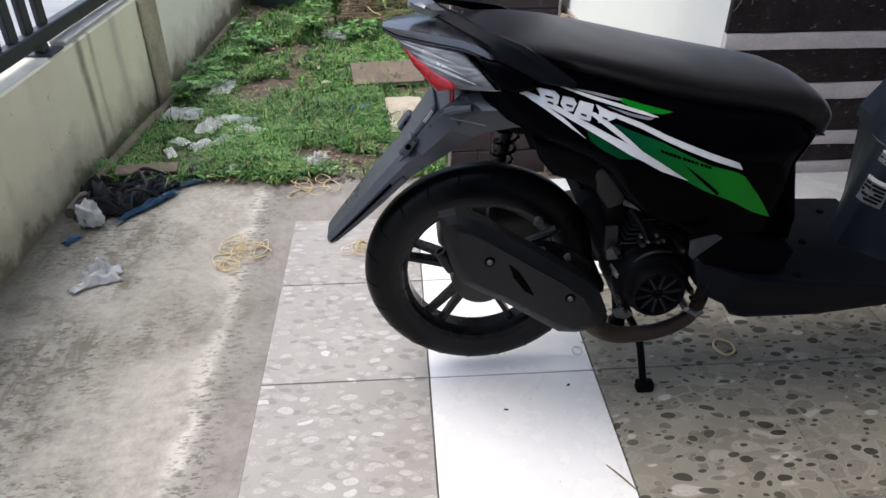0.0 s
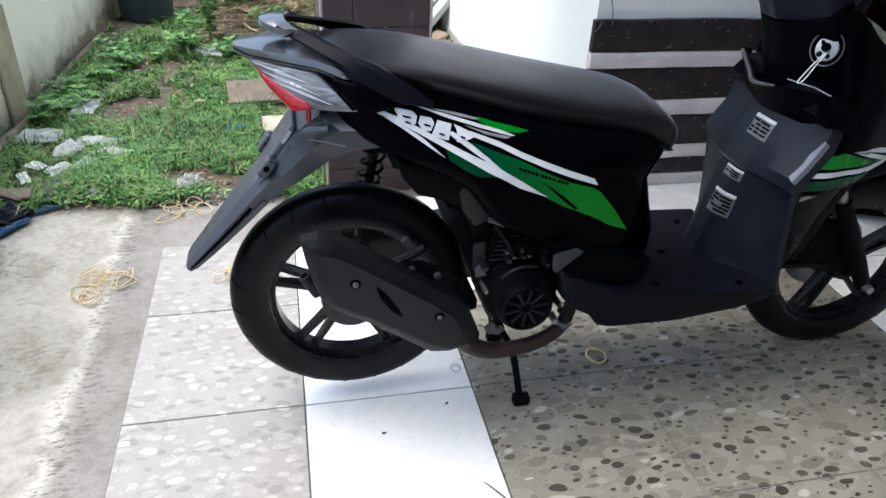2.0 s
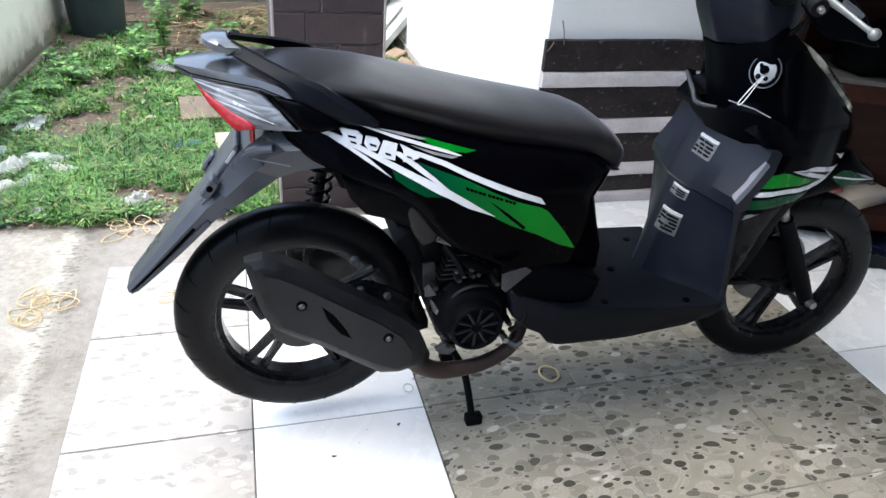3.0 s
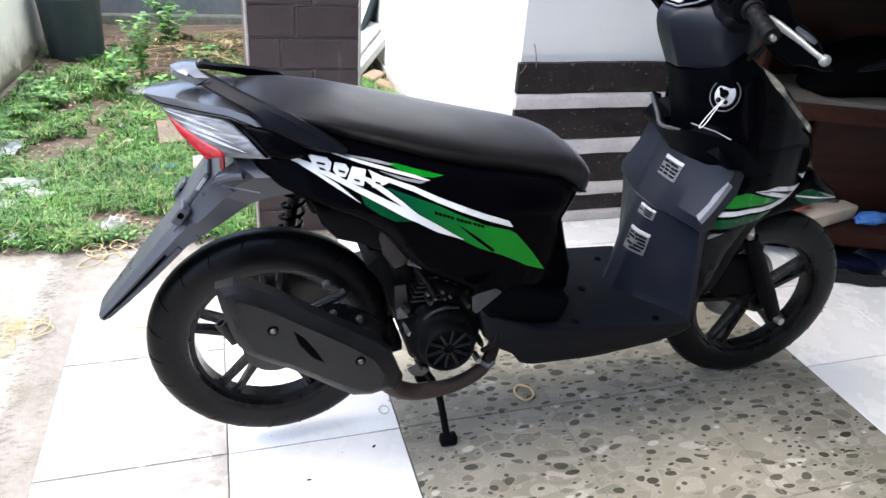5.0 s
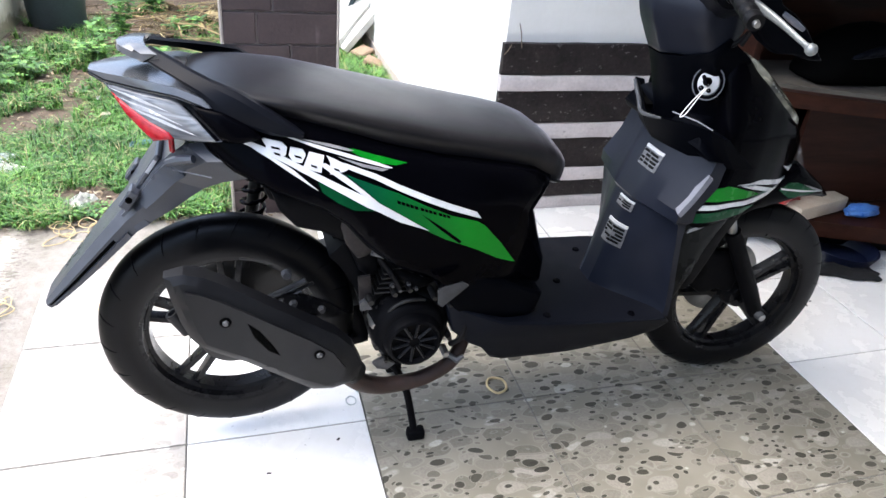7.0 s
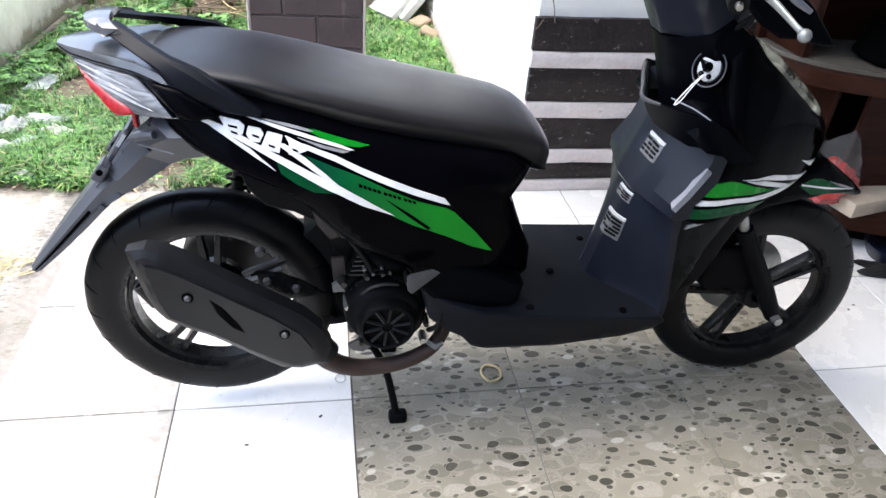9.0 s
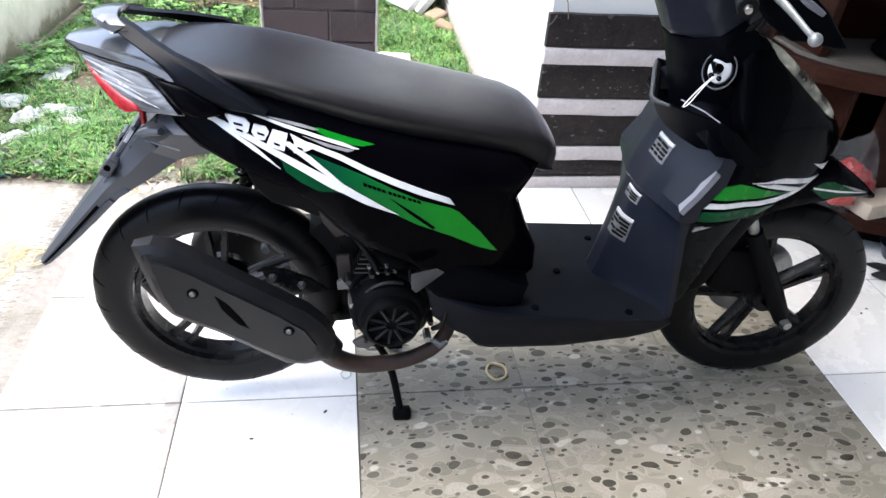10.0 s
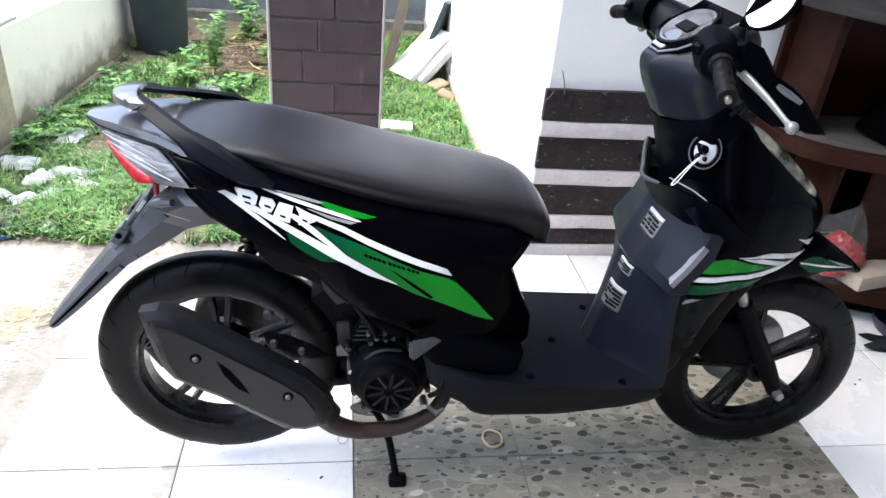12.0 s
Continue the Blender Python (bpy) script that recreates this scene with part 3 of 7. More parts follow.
def rim_distance(pts, poly):
    """Distance of each point to a closed outline, and whether it lies inside."""
    pts = np.asarray(pts, float).reshape(-1, 2)
    P = np.asarray(poly, float)
    Q = np.roll(P, -1, 0)
    d = np.full(len(pts), 1e9)
    inside = np.zeros(len(pts), bool)
    for a, b in zip(P, Q):
        ab = b - a
        t = np.clip(((pts - a) @ ab) / max(ab @ ab, 1e-12), 0, 1)
        d = np.minimum(d, np.linalg.norm(pts - (a + t[:, None] * ab), axis=1))
        cross = (a[1] > pts[:, 1]) != (b[1] > pts[:, 1])
        xs = a[0] + (pts[:, 1] - a[1]) / ((b[1] - a[1]) or 1e-12) * ab[0]
        inside ^= cross & (pts[:, 0] < xs)
    return d, inside


def fill(poly, step, rings=()):
    """Triangles inside an outline, with inner points at that step and rows along the rim."""
    from mathutils.geometry import delaunay_2d_cdt
    edge = resample(poly, step)
    E = np.array(edge)
    lo, hi = E.min(0), E.max(0)
    gx, gy = np.meshgrid(np.arange(lo[0], hi[0], step), np.arange(lo[1], hi[1], step))
    G = np.stack([gx.ravel(), gy.ravel()], 1)
    G[(np.arange(len(G)) % 2) == 1] += 1e-4
    extra = []
    T = np.roll(E, -1, 0) - np.roll(E, 1, 0)
    N = np.stack([-T[:, 1], T[:, 0]], 1) / np.maximum(np.linalg.norm(T, axis=1), 1e-9)[:, None]
    area = 0.5 * np.sum(E[:, 0] * np.roll(E[:, 1], -1) - np.roll(E[:, 0], -1) * E[:, 1])
    if area < 0:
        N = -N
    top = 0.0
    for r in rings:
        R = E + N * r
        d, ins = rim_distance(R, edge)
        extra.append(R[ins & (d > r * 0.93)])
        top = max(top, r)
    d, ins = rim_distance(G, edge)
    inner = [G[ins & (d > top + step * 0.45)]] + extra
    V = [Vector(p) for p in edge] + [Vector(p) for a in inner for p in a]
    k = len(edge)
    vs, es, fs, *_ = delaunay_2d_cdt(V, [(i, (i + 1) % k) for i in range(k)], [], 1, 1e-6)
    return np.array([tuple(v) for v in vs]), fs, edge


class Puff:
    """A solid from a side outline (x, z): half as wide as width(x, z) about the plane y = mid, with rounded rims."""

    def __init__(self, outline, width, mid, rim=0.02, smooth=0):
        pts = [(p[0], p[1]) for p in outline]
        if smooth:
            pts = [(v.x, v.y) for v in curve_points([Vector((*p, 0)) for p in pts], smooth, True)]
        self.poly, self.width, self.mid, self.rim = pts, width, mid, rim

    def half(self, x, z, d):
        w = self.width(x, z) if callable(self.width) else self.width
        r = min(self.rim, w)
        s = max(0.0, 1 - d / self.rim) if self.rim else 0.0
        return max(w - r * (1 - math.sqrt(max(0.0, 1 - s * s))), 0.001)

    def y(self, x, z):
        d = float(rim_distance([(x, z)], self.poly)[0][0])
        return self.mid - self.half(x, z, d)

    def mesh(self, step=0.02, sides=(1, 1)):
        V, F, edge = fill(self.poly, step, [self.rim * f for f in (0.08, 0.3, 0.65)] if self.rim > 0.004 else [])
        d, _ = rim_distance(V, edge)
        bm = bmesh.new()
        hs = [self.half(x, z, dd) for (x, z), dd in zip(V, d)]
        R = [bm.verts.new((x, self.mid - h * sides[0], z)) for (x, z), h in zip(V, hs)]
        L = [bm.verts.new((x, self.mid + h * sides[1], z)) for (x, z), h in zip(V, hs)]
        count = {}
        for f in F:
            bm.faces.new([R[i] for i in f])
            bm.faces.new([L[i] for i in reversed(f)])
            for i in range(len(f)):
                e = (f[i], f[(i + 1) % len(f)])
                count[tuple(sorted(e))] = count.get(tuple(sorted(e)), 0) + 1
        for (i, j), n in count.items():
            if n == 1:
                bm.faces.new((R[i], R[j], L[j], L[i]))
        return bm


def skin(surface, outline, lift=0.0012, step=0.015, smooth=0):
    """A thin sheet that follows surface(x, z) -> y on the side that faces -y."""
    pts = [(p[0], p[1]) for p in outline]
    if smooth:
        pts = [(v.x, v.y) for v in curve_points([Vector((*p, 0)) for p in pts], smooth, True)]
    V, F, edge = fill(pts, step)
    bm = bmesh.new()
    ys = [surface(x, z) for x, z in V]
    A = [bm.verts.new((x, y - lift, z)) for (x, z), y in zip(V, ys)]
    B = [bm.verts.new((x, y + 0.002, z)) for (x, z), y in zip(V, ys)]
    count = {}
    for f in F:
        bm.faces.new([A[i] for i in f])
        bm.faces.new([B[i] for i in reversed(f)])
        for i in range(len(f)):
            e = tuple(sorted((f[i], f[(i + 1) % len(f)])))
            count[e] = count.get(e, 0) + 1
    for (i, j), n in count.items():
        if n == 1:
            bm.faces.new((A[i], A[j], B[j], B[i]))
    return bm


def loft(sections, closed=True, caps=True, bm=None):
    bm = bm or bmesh.new()
    rows = [[bm.verts.new(p) for p in s] for s in sections]
    k = len(rows[0])
    for a, b in zip(rows, rows[1:]):
        for j in range(k if closed else k - 1):
            bm.faces.new((a[j], a[(j + 1) % k], b[(j + 1) % k], b[j]))
    if caps:
        bm.faces.new(rows[0])
        bm.faces.new(rows[-1][::-1])
    return bm


def lump(at, size, seed, rough=0.35, sub=3, freq=3.0):
    """A crumpled ball, squashed to size."""
    bm = bmesh.new()
    bmesh.ops.create_icosphere(bm, subdivisions=sub, radius=1)
    for v in bm.verts:
        n = noise.noise(v.co * freq * 0.5 + Vector((seed, 0, 0))) + 0.6 * noise.noise(v.co * freq * 1.7 + Vector((0, seed, 0)))
        v.co *= 1 + rough * n
        v.co = Vector((v.co.x * size[0], v.co.y * size[1], max(v.co.z, -0.55) * size[2])) + Vector(at)
    return bm


def sheet(at, sx, sy, seed, amp, turn=0.0, n=14, ragged=0.25, thick=0.0015):
    """A crumpled, ragged sheet lying on the ground."""
    bm = bmesh.new()
    cs, sn = math.cos(turn), math.sin(turn)
    grid = []
    for i in range(n + 1):
        row = []
        for j in range(n + 1):
            u, v = i / n * 2 - 1, j / n * 2 - 1
            k = 1 - ragged * (0.5 + 0.5 * noise.noise(Vector((math.atan2(v, u) * 1.7, seed, 0)))) * max(abs(u), abs(v))
            x, y = u * sx * k, v * sy * k
            z = amp * (0.35 + 0.5 * noise.noise(Vector((u * 1.5, v * 1.5, seed))) + 0.4 * (1 - 2.5 * abs(noise.noise(Vector((u * 1.9, v * 1.9, seed + 4))))) + 0.10 * noise.noise(Vector((u * 6, v * 6, seed + 9)))) * (1 - 0.8 * max(abs(u), abs(v)) ** 3)
            row.append(bm.verts.new((at[0] + x * cs - y * sn, at[1] + x * sn + y * cs, at[2] + max(z, 0.001))))
        grid.append(row)
    for i in range(n):
        for j in range(n):
            bm.faces.new((grid[i][j], grid[i + 1][j], grid[i + 1][j + 1], grid[i][j + 1]))
    bmesh.ops.solidify(bm, geom=bm.faces[:], thickness=thick)
    return bm


# ---------------------------------------------------------------- setting
P = 0.405                     # tile pitch
GROUND = -0.012


def ground_z(x, y):
    far = min(max((y - 1.0) / 1.2, 0), 1)
    z = GROUND - 0.03 * far * far * (3 - 2 * far)
    if -8 < x < 8 and -8 < y < 9:
        z += 0.010 * noise.noise(Vector((x * 2.2, y * 2.2, 3))) * (0.25 + far) + 0.003 * noise.noise(Vector((x * 14, y * 14, 5))) * (0.5 + far)
    return min(z, -0.006)


def build_ground():
    xs = [-3000, -300, -60, -20, -8, -4] + [-2.4 + 0.04 * i for i in range(100)] + [1.8, 3, 6, 12, 30, 100, 600, 3000]
    ys = [-3000, -300, -60, -15, -6, -3, -1.5] + [-1.0 + 0.04 * i for i in range(155)] + [5.4, 6.5, 9, 15, 40, 200, 900, 3000]
    bm = bmesh.new()
    grid = [[bm.verts.new((x, y, ground_z(x, y))) for y in ys] for x in xs]
    for i in range(len(xs) - 1):
        for j in range(len(ys) - 1):
            bm.faces.new((grid[i][j], grid[i + 1][j], grid[i + 1][j + 1], grid[i][j + 1]))
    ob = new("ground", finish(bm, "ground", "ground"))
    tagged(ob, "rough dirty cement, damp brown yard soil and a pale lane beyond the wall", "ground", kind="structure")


build_ground()

# porch slab that carries the tiles
bm = box(-P, 0.0, -3.4, 2 * P - 0.04, -0.06, -0.003)
box(0.002, P, -3.4, 2 * P, -0.06, -0.003, bm=bm)
box(P + 0.002, 4.2, -3.4, 1.02, -0.06, -0.003, bm=bm)
floor = new("floor", finish(bm, "floor", "grout", 0))
tagged(floor, "porch floor of white and pebble-patterned ceramic tiles", "floor", kind="structure")

# boundary wall along the yard, slightly askew, with a stained pilaster strip and a steel fence on top
WALL_A, WALL_B = Vector((-1.272, -0.9, 0)), Vector((-1.052, 4.95, 0))
WALL_DIR = (WALL_B - WALL_A).normalized()
WALL_OUT = Vector((-WALL_DIR.y, WALL_DIR.x, 0))


def wall_box(s0, s1, d0, d1, z0, z1, bevel=0.0):
    """A box along the boundary wall: s along it, d from its yard face outwards."""
    bm = box(s0, s1, d0, d1, z0, z1, bevel)
    rot = Matrix(((WALL_DIR.x, WALL_OUT.x, 0, WALL_A.x), (WALL_DIR.y, WALL_OUT.y, 0, WALL_A.y), (0, 0, 1, 0), (0, 0, 0, 1)))
    return spin(bm, rot)


LENGTH = (WALL_B - WALL_A).length
tagged(new("wall_west", finish(wall_box(0, LENGTH, 0, 0.16, -0.1, 0.4475, 0.008), "wall_west", "old_wall")),
       "low cream boundary wall with damp stains and drip marks", "wall", kind="structure")
tagged(new("wall_cap", finish(wall_box(0, LENGTH, 0.007, 0.165, 0.4460, 0.4500, 0.001), "wall_cap", "cap_white")),
       "pale weathered cap on the boundary wall", "trim", kind="structure")
tagged(new("pilaster", finish(wall_box(2.85, 3.05, -0.018, -0.001, -0.1, 0.4370, 0.006), "pilaster", "stain_band")),
       "narrow plaster pilaster with brown damp stain", "pilaster", kind="structure")

fence = thing("steel_fence", (WALL_A + WALL_DIR * 2.08 + WALL_OUT * 0.05 + Vector((0, 0, 0.4500))), "black steel slat fence standing on the boundary wall", "fence")
part("rail", wall_box(0.2, 3.0, 0.03, 0.07, 0.4800, 0.5300, 0.004), "fence_black", fence)
part("rail", wall_box(0.2, 3.0, 0.03, 0.07, 0.9500, 0.9900, 0.004), "fence_black", fence)
for i in range(19):
    s = 0.22 + i * 0.105
    part("slat", wall_box(s, s + 0.05, 0.04, 0.06, 0.5310, 0.9490, 0.003), "fence_black", fence)
for s in (0.3, 2.06):
    part("foot_post", wall_box(s, s + 0.045, 0.033, 0.067, 0.4590, 0.4790, 0.002), "fence_black", fence)
    part("foot_plate", wall_box(s - 0.03, s + 0.075, -0.002, 0.10, 0.4505, 0.4585, 0.003), "fence_black", fence, "rusty black foot plate")
solo("pale_board", wall_box(2.16, 3.3, 0.005, 0.060, 0.4505, 0.4660, 0.003), "panel_pale", "pale weathered board lying on the wall cap", "board")

# yard back wall of grey blocks
bm = box(-2.2, 3.2, 4.95, 5.12, -0.1, 1.9, 0.006)
tagged(new("wall_north", finish(bm, "wall_north", "back_wall")), "grey cement block wall at the back of the yard", "wall", kind="structure")
tagged(new("wall_ledge", finish(box(-1.05, 1.04, 4.86, 4.948, -0.1, 0.03, 0.01), "wall_ledge", "mossy_ledge")), "low mossy cement ledge at the wall foot", "ledge", kind="structure")

# house corner: white walls above a low plinth with black and white bands
HX, HY = 1.055, 1.03
bm = box(HX, 4.2, HY, HY + 0.15, 0.0, 2.8)
box(HX, HX + 0.15, HY + 0.15, 4.949, -0.1, 2.8, bm=bm)
house = new("wall_house", finish(bm, "wall_house", "white_wall", 0))
tagged(house, "bright white painted house wall with an outer corner", "wall", kind="structure")
part("plinth_foot", box(HX - 0.012, HX + 0.0, HY + 0.15, 4.94, -0.08, 0.05, 0.004), "pillar_edge", house, "dirty plaster foot of the wall")


def band(z0, z1, x0, x1, y0, proud, seed, rough):
    """A rough horizontal course: its face and its upper edge are uneven."""
    bm = bmesh.new()
    nx, nz = 44, 5
    rows = []
    for j in range(nz + 1):
        row = []
        for i in range(nx + 1):
            x = x0 + (x1 - x0) * i / nx
            v = j / nz
            z = z0 + (z1 - z0) * v + (0.0035 if j in (0, nz) else 0.002) * noise.noise(Vector((x * 9, j * 3.1, seed)))
            y = y0 - proud - rough * noise.noise(Vector((x * 16, z * 40, seed))) + (0.004 if j in (0, nz) else 0)
            row.append(bm.verts.new((x, y, z)))
        rows.append(row)
    back = [[bm.verts.new((v.co.x, y0 + 0.002, v.co.z)) for v in r] for r in (rows[0], rows[-1])]
    for a, b in zip(rows, rows[1:]):
        for i in range(nx):
            bm.faces.new((a[i], a[i + 1], b[i + 1], b[i]))
    for r, k in ((rows[0], back[0]), (rows[-1], back[1])):
        for i in range(nx):
            bm.faces.new((r[i], k[i], k[i + 1], r[i + 1]))
    for i in (0, nx):
        bm.faces.new([r[i] for r in rows] + [back[1][i], back[0][i]])
    return bm


BANDS = [(0.0, 0.045, 1), (0.047, 0.112, 0), (0.114, 0.166, 1), (0.168, 0.287, 0), (0.289, 0.346, 1), (0.348, 0.466, 0), (0.468, 0.522, 1), (0.524, 0.632, 0)]
for k, (z0, z1, white) in enumerate(BANDS):
    part("band", band(z0, z1, HX - 0.014 + 0.002 * (k % 3), 4.1, HY - 0.002, 0.030 if white else 0.024, k * 7.3, 0.0045 if white else 0.007),
         "slat_white" if white else "slat_black", house, "whitewashed plinth band" if white else "rough black stone plinth band")
for k, (x, z, dx, dz) in enumerate([(1.062, 0.632, -0.028, -0.03), (1.10, 0.62, -0.025, 0.085)]):
    part("dry_stem", tube([(x, HY - 0.035, z), (x + dx * 0.5, HY - 0.045, z + dz * 0.6), (x + dx, HY - 0.05, z + dz)], 0.0018, 5), "pole", house)

# porch pillar of dark painted brick
PX0, PX1, PY0, PY1 = 0.135, 0.495, 1.10, 1.46
pillar = new("pillar", finish(box(PX0 + 0.006, PX1 - 0.006, PY0 + 0.006, PY1 - 0.006, -0.08, 2.79), "pillar", "mortar", 0))
tagged(pillar, "porch pillar of dark brown painted brick", "pillar", kind="structure")

# unseen, added: a porch roof placed to shade the right side, plain walls that close the place
tagged(new("ceiling", finish(box(0.40, 4.2, -3.4, 1.5, 2.8, 2.9), "ceiling", "roof", 0)), "added unseen porch roof of pale boards that shades the right side", "ceiling", kind="structure")
# tall unseen wall, added to keep south light off the scooter's near side
tagged(new("wall_south", finish(box(-1.3, 4.2, -3.55, -3.41, -0.05, 2.79), "wall_south", "back_wall", 0)), "added unseen wall that closes the porch and blocks light from the south", "wall", kind="structure")
tagged(new("wall_east", finish(box(4.21, 4.35, -3.55, 1.2, -0.05, 2.79), "wall_east", "white_wall", 0)), "added unseen white wall that closes the porch on the east", "wall", kind="structure")


# ---------------------------------------------------------------- scooter
MID = 0.045                      # its middle plane
RX, RZ, RR = 0.117, 0.291, 0.257   # rear axle and tyre radius
FX, FZ, FR = 1.378, 0.254, 0.252   # front axle
scooter = thing("scooter", (0.5, MID, 0.0), "black automatic scooter with green and white decals on its centre stand", "scooter")


def lerp_table(table):
    xs, ys = [a for a, _ in table], [b for _, b in table]
    return lambda v: float(np.interp(v, xs, ys))


def soft(v, k=0.03):
    return 0.5 * (v + math.sqrt(v * v + k * k)) if v > -9 else 0.0


# wheels: tyre with grooves, rim, split spokes, hub
def wheel(name, c, rt, wt, n_spokes, label, turn=0.0, drum=0.055):
    w = thing(name, c, label, "")
    del w["label"]
    w.parent = scooter
    w.location = Vector(c) - scooter.location
    tagged(w, label)
    cx, cy, cz = c
    rim = 0.186
    prof = []
    for k in range(15):
        a = math.pi * (k / 14) - math.pi / 2
        s, co_ = math.sin(a), math.cos(a)
        prof.append((rim + (rt - rim) * max(co_, 0) ** 0.62, wt * s * (0.86 + 0.14 * (1 - abs(s)))))
    prof += [(rim - 0.006, wt * 0.78), (rim - 0.006, -wt * 0.78)]
    bm = lathe(prof, 72, at=c)
    made = [part("tyre", bm, "rubber", w, "worn black rubber tyre with curved grooves")]
    # slanted grooves as dark inlaid strips
    for i in range(22):
        q = 2 * math.pi * i / 22
        for sgn in (-1, 1):
            pts = []
            for k in range(5):
                u = 0.12 + 0.62 * k / 4
                a = sgn * u * math.pi / 2
                r = rim + (rt - rim) * math.cos(a) ** 0.62 - 0.0012
                qq = q + 0.14 * u + (0.07 if sgn > 0 else 0)
                pts.append((cx + r * math.cos(qq), cy + wt * math.sin(a) * (0.86 + 0.14 * (1 - abs(math.sin(a)))), cz + r * math.sin(qq)))
            made.append(part("tread_groove", tube(pts, [0.0012, 0.0022, 0.0024, 0.002, 0.001], 5), "dark_plastic", w))
    rw = wt * 0.74
    bm = lathe([(rim + 0.004, rw), (rim - 0.004, rw + 0.003), (rim - 0.012, rw), (rim - 0.016, rw * 0.62), (rim - 0.024, rw * 0.5), (rim - 0.024, -rw * 0.5),
                (rim - 0.016, -rw * 0.62), (rim - 0.012, -rw), (rim - 0.004, -rw - 0.003), (rim + 0.004, -rw), (rim - 0.004, -rw * 0.6), (rim - 0.004, rw * 0.6)], 72, at=c)
    made.append(part("rim", bm, "alloy_black", w, "black painted alloy rim"))
    bm = lathe([(0.012, -drum), (0.030, -drum), (0.034, -drum + 0.01), (0.040, -0.02), (0.040, 0.03), (drum + 0.012, 0.035), (drum + 0.012, 0.055), (0.012, 0.055)], 32, at=c)
    made.append(part("hub", bm, "alloy_black", w))
    for i in range(n_spokes):
        q = turn + 2 * math.pi * i / n_spokes
        for sgn in (-1, 1):
            bm = bmesh.new()
            secs = []
            for k in range(6):
                u = k / 5
                r = 0.034 + (rim - 0.020 - 0.034) * u
                off = sgn * (0.008 + 0.012 * u ** 1.3)
                half = 0.0062 - 0.001 * u
                dep = 0.016 - 0.004 * u
                ca, sa = math.cos(q), math.sin(q)
                sec = []
                for (a, b) in ((-half, -dep), (half, -dep), (half * 1.3, 0), (half, dep), (-half, dep), (-half * 1.3, 0)):
                    t = off + a
                    sec.append((cx + r * ca - t * sa, cy + b, cz + r * sa + t * ca))
                secs.append(sec)
            made.append(part("spoke", loft(secs, bm=bm), "alloy_black", w, smooth=25))
    return w


rear = wheel("rear_wheel", (RX, MID, RZ), RR, 0.046, 5, "rear wheel with black five-spoke alloy rim, lifted off the floor", radians(161), 0.05)
front = wheel("front_wheel", (FX, MID, FZ), FR, 0.041, 5, "front wheel with black five-spoke alloy rim on the tiles", radians(31), 0.045)
front.rotation_euler = (0, 0, radians(-4))
part("brake_disc", lathe([(0.062, 0.056), (0.108, 0.056), (0.108, 0.060), (0.062, 0.060)], 40, at=(FX, MID, FZ)), "alu", front, "steel brake disc")
part("brake_caliper", Puff([(1.215, 0.302), (1.250, 0.276), (1.290, 0.290), (1.335, 0.276), (1.345, 0.330), (1.310, 0.400), (1.230, 0.405)], 0.014, 0.002, 0.008).mesh(0.016), "dark_plastic", front, "black brake caliper and bracket")
part("brake_drum", lathe([(0.01, -0.058), (0.05, -0.058), (0.065, -0.05), (0.068, -0.02), (0.01, -0.02)], 36, at=(RX, MID, RZ)), "engine", rear, "dusty cast rear brake drum")

# main body cover under the seat
body_wide = lerp_table([(-0.1, 0.13), (-0.02, 0.14), (0.04, 0.15), (0.12, 0.178), (0.2, 0.2), (0.34, 0.203), (0.57, 0.197), (0.66, 0.185), (0.70, 0.168), (0.76, 0.140)])


def body_w(x, z):
    return body_wide(x) - 0.45 * soft(z - 0.645) - 0.17 * soft(0.645 - z)


BODY = [(0.075, 0.770), (0.14, 0.808), (0.20, 0.806), (0.30, 0.778), (0.40, 0.746), (0.50, 0.722), (0.60, 0.706), (0.69, 0.688), (0.735, 0.660),
        (0.722, 0.640), (0.697, 0.606), (0.728, 0.535), (0.766, 0.455), (0.772, 0.395), (0.745, 0.358), (0.60, 0.362), (0.555, 0.405), (0.493, 0.464),
        (0.414, 0.507), (0.361, 0.558), (0.321, 0.610), (0.282, 0.640), (0.206, 0.673), (0.14, 0.700), (0.100, 0.730)]
body = Puff(BODY, body_w, MID, 0.022)
cover = part("body_cover", body.mesh(0.018), "gloss_black", scooter, "glossy black side cover with green and white decals")


def decal(name, outline, mat, lift, label="", smooth=0):
    return part(name, skin(body.y, outline, lift, 0.014, smooth), mat, cover, label, smooth=20)


decal("green_decal", [(0.322, 0.705), (0.373, 0.685), (0.416, 0.669), (0.462, 0.646), (0.514, 0.622), (0.566, 0.606), (0.582, 0.596), (0.626, 0.547), (0.670, 0.490), (0.625, 0.509), (0.572, 0.541), (0.537, 0.557), (0.508, 0.570), (0.473, 0.591), (0.417, 0.630), (0.378, 0.656), (0.351, 0.681)], "green", 0.0012, "green wedge decal that brightens towards its tip")
decal("split_line", [(0.456, 0.630), (0.500, 0.5975), (0.541, 0.563), (0.537, 0.558), (0.498, 0.591)], "gloss_black", 0.0022)
decal("deep_green_decal", [(0.275, 0.695), (0.323, 0.670), (0.359, 0.650), (0.373, 0.642), (0.336, 0.645), (0.308, 0.659), (0.282, 0.677)], "deep_green", 0.0012, "dark green wedge decal")
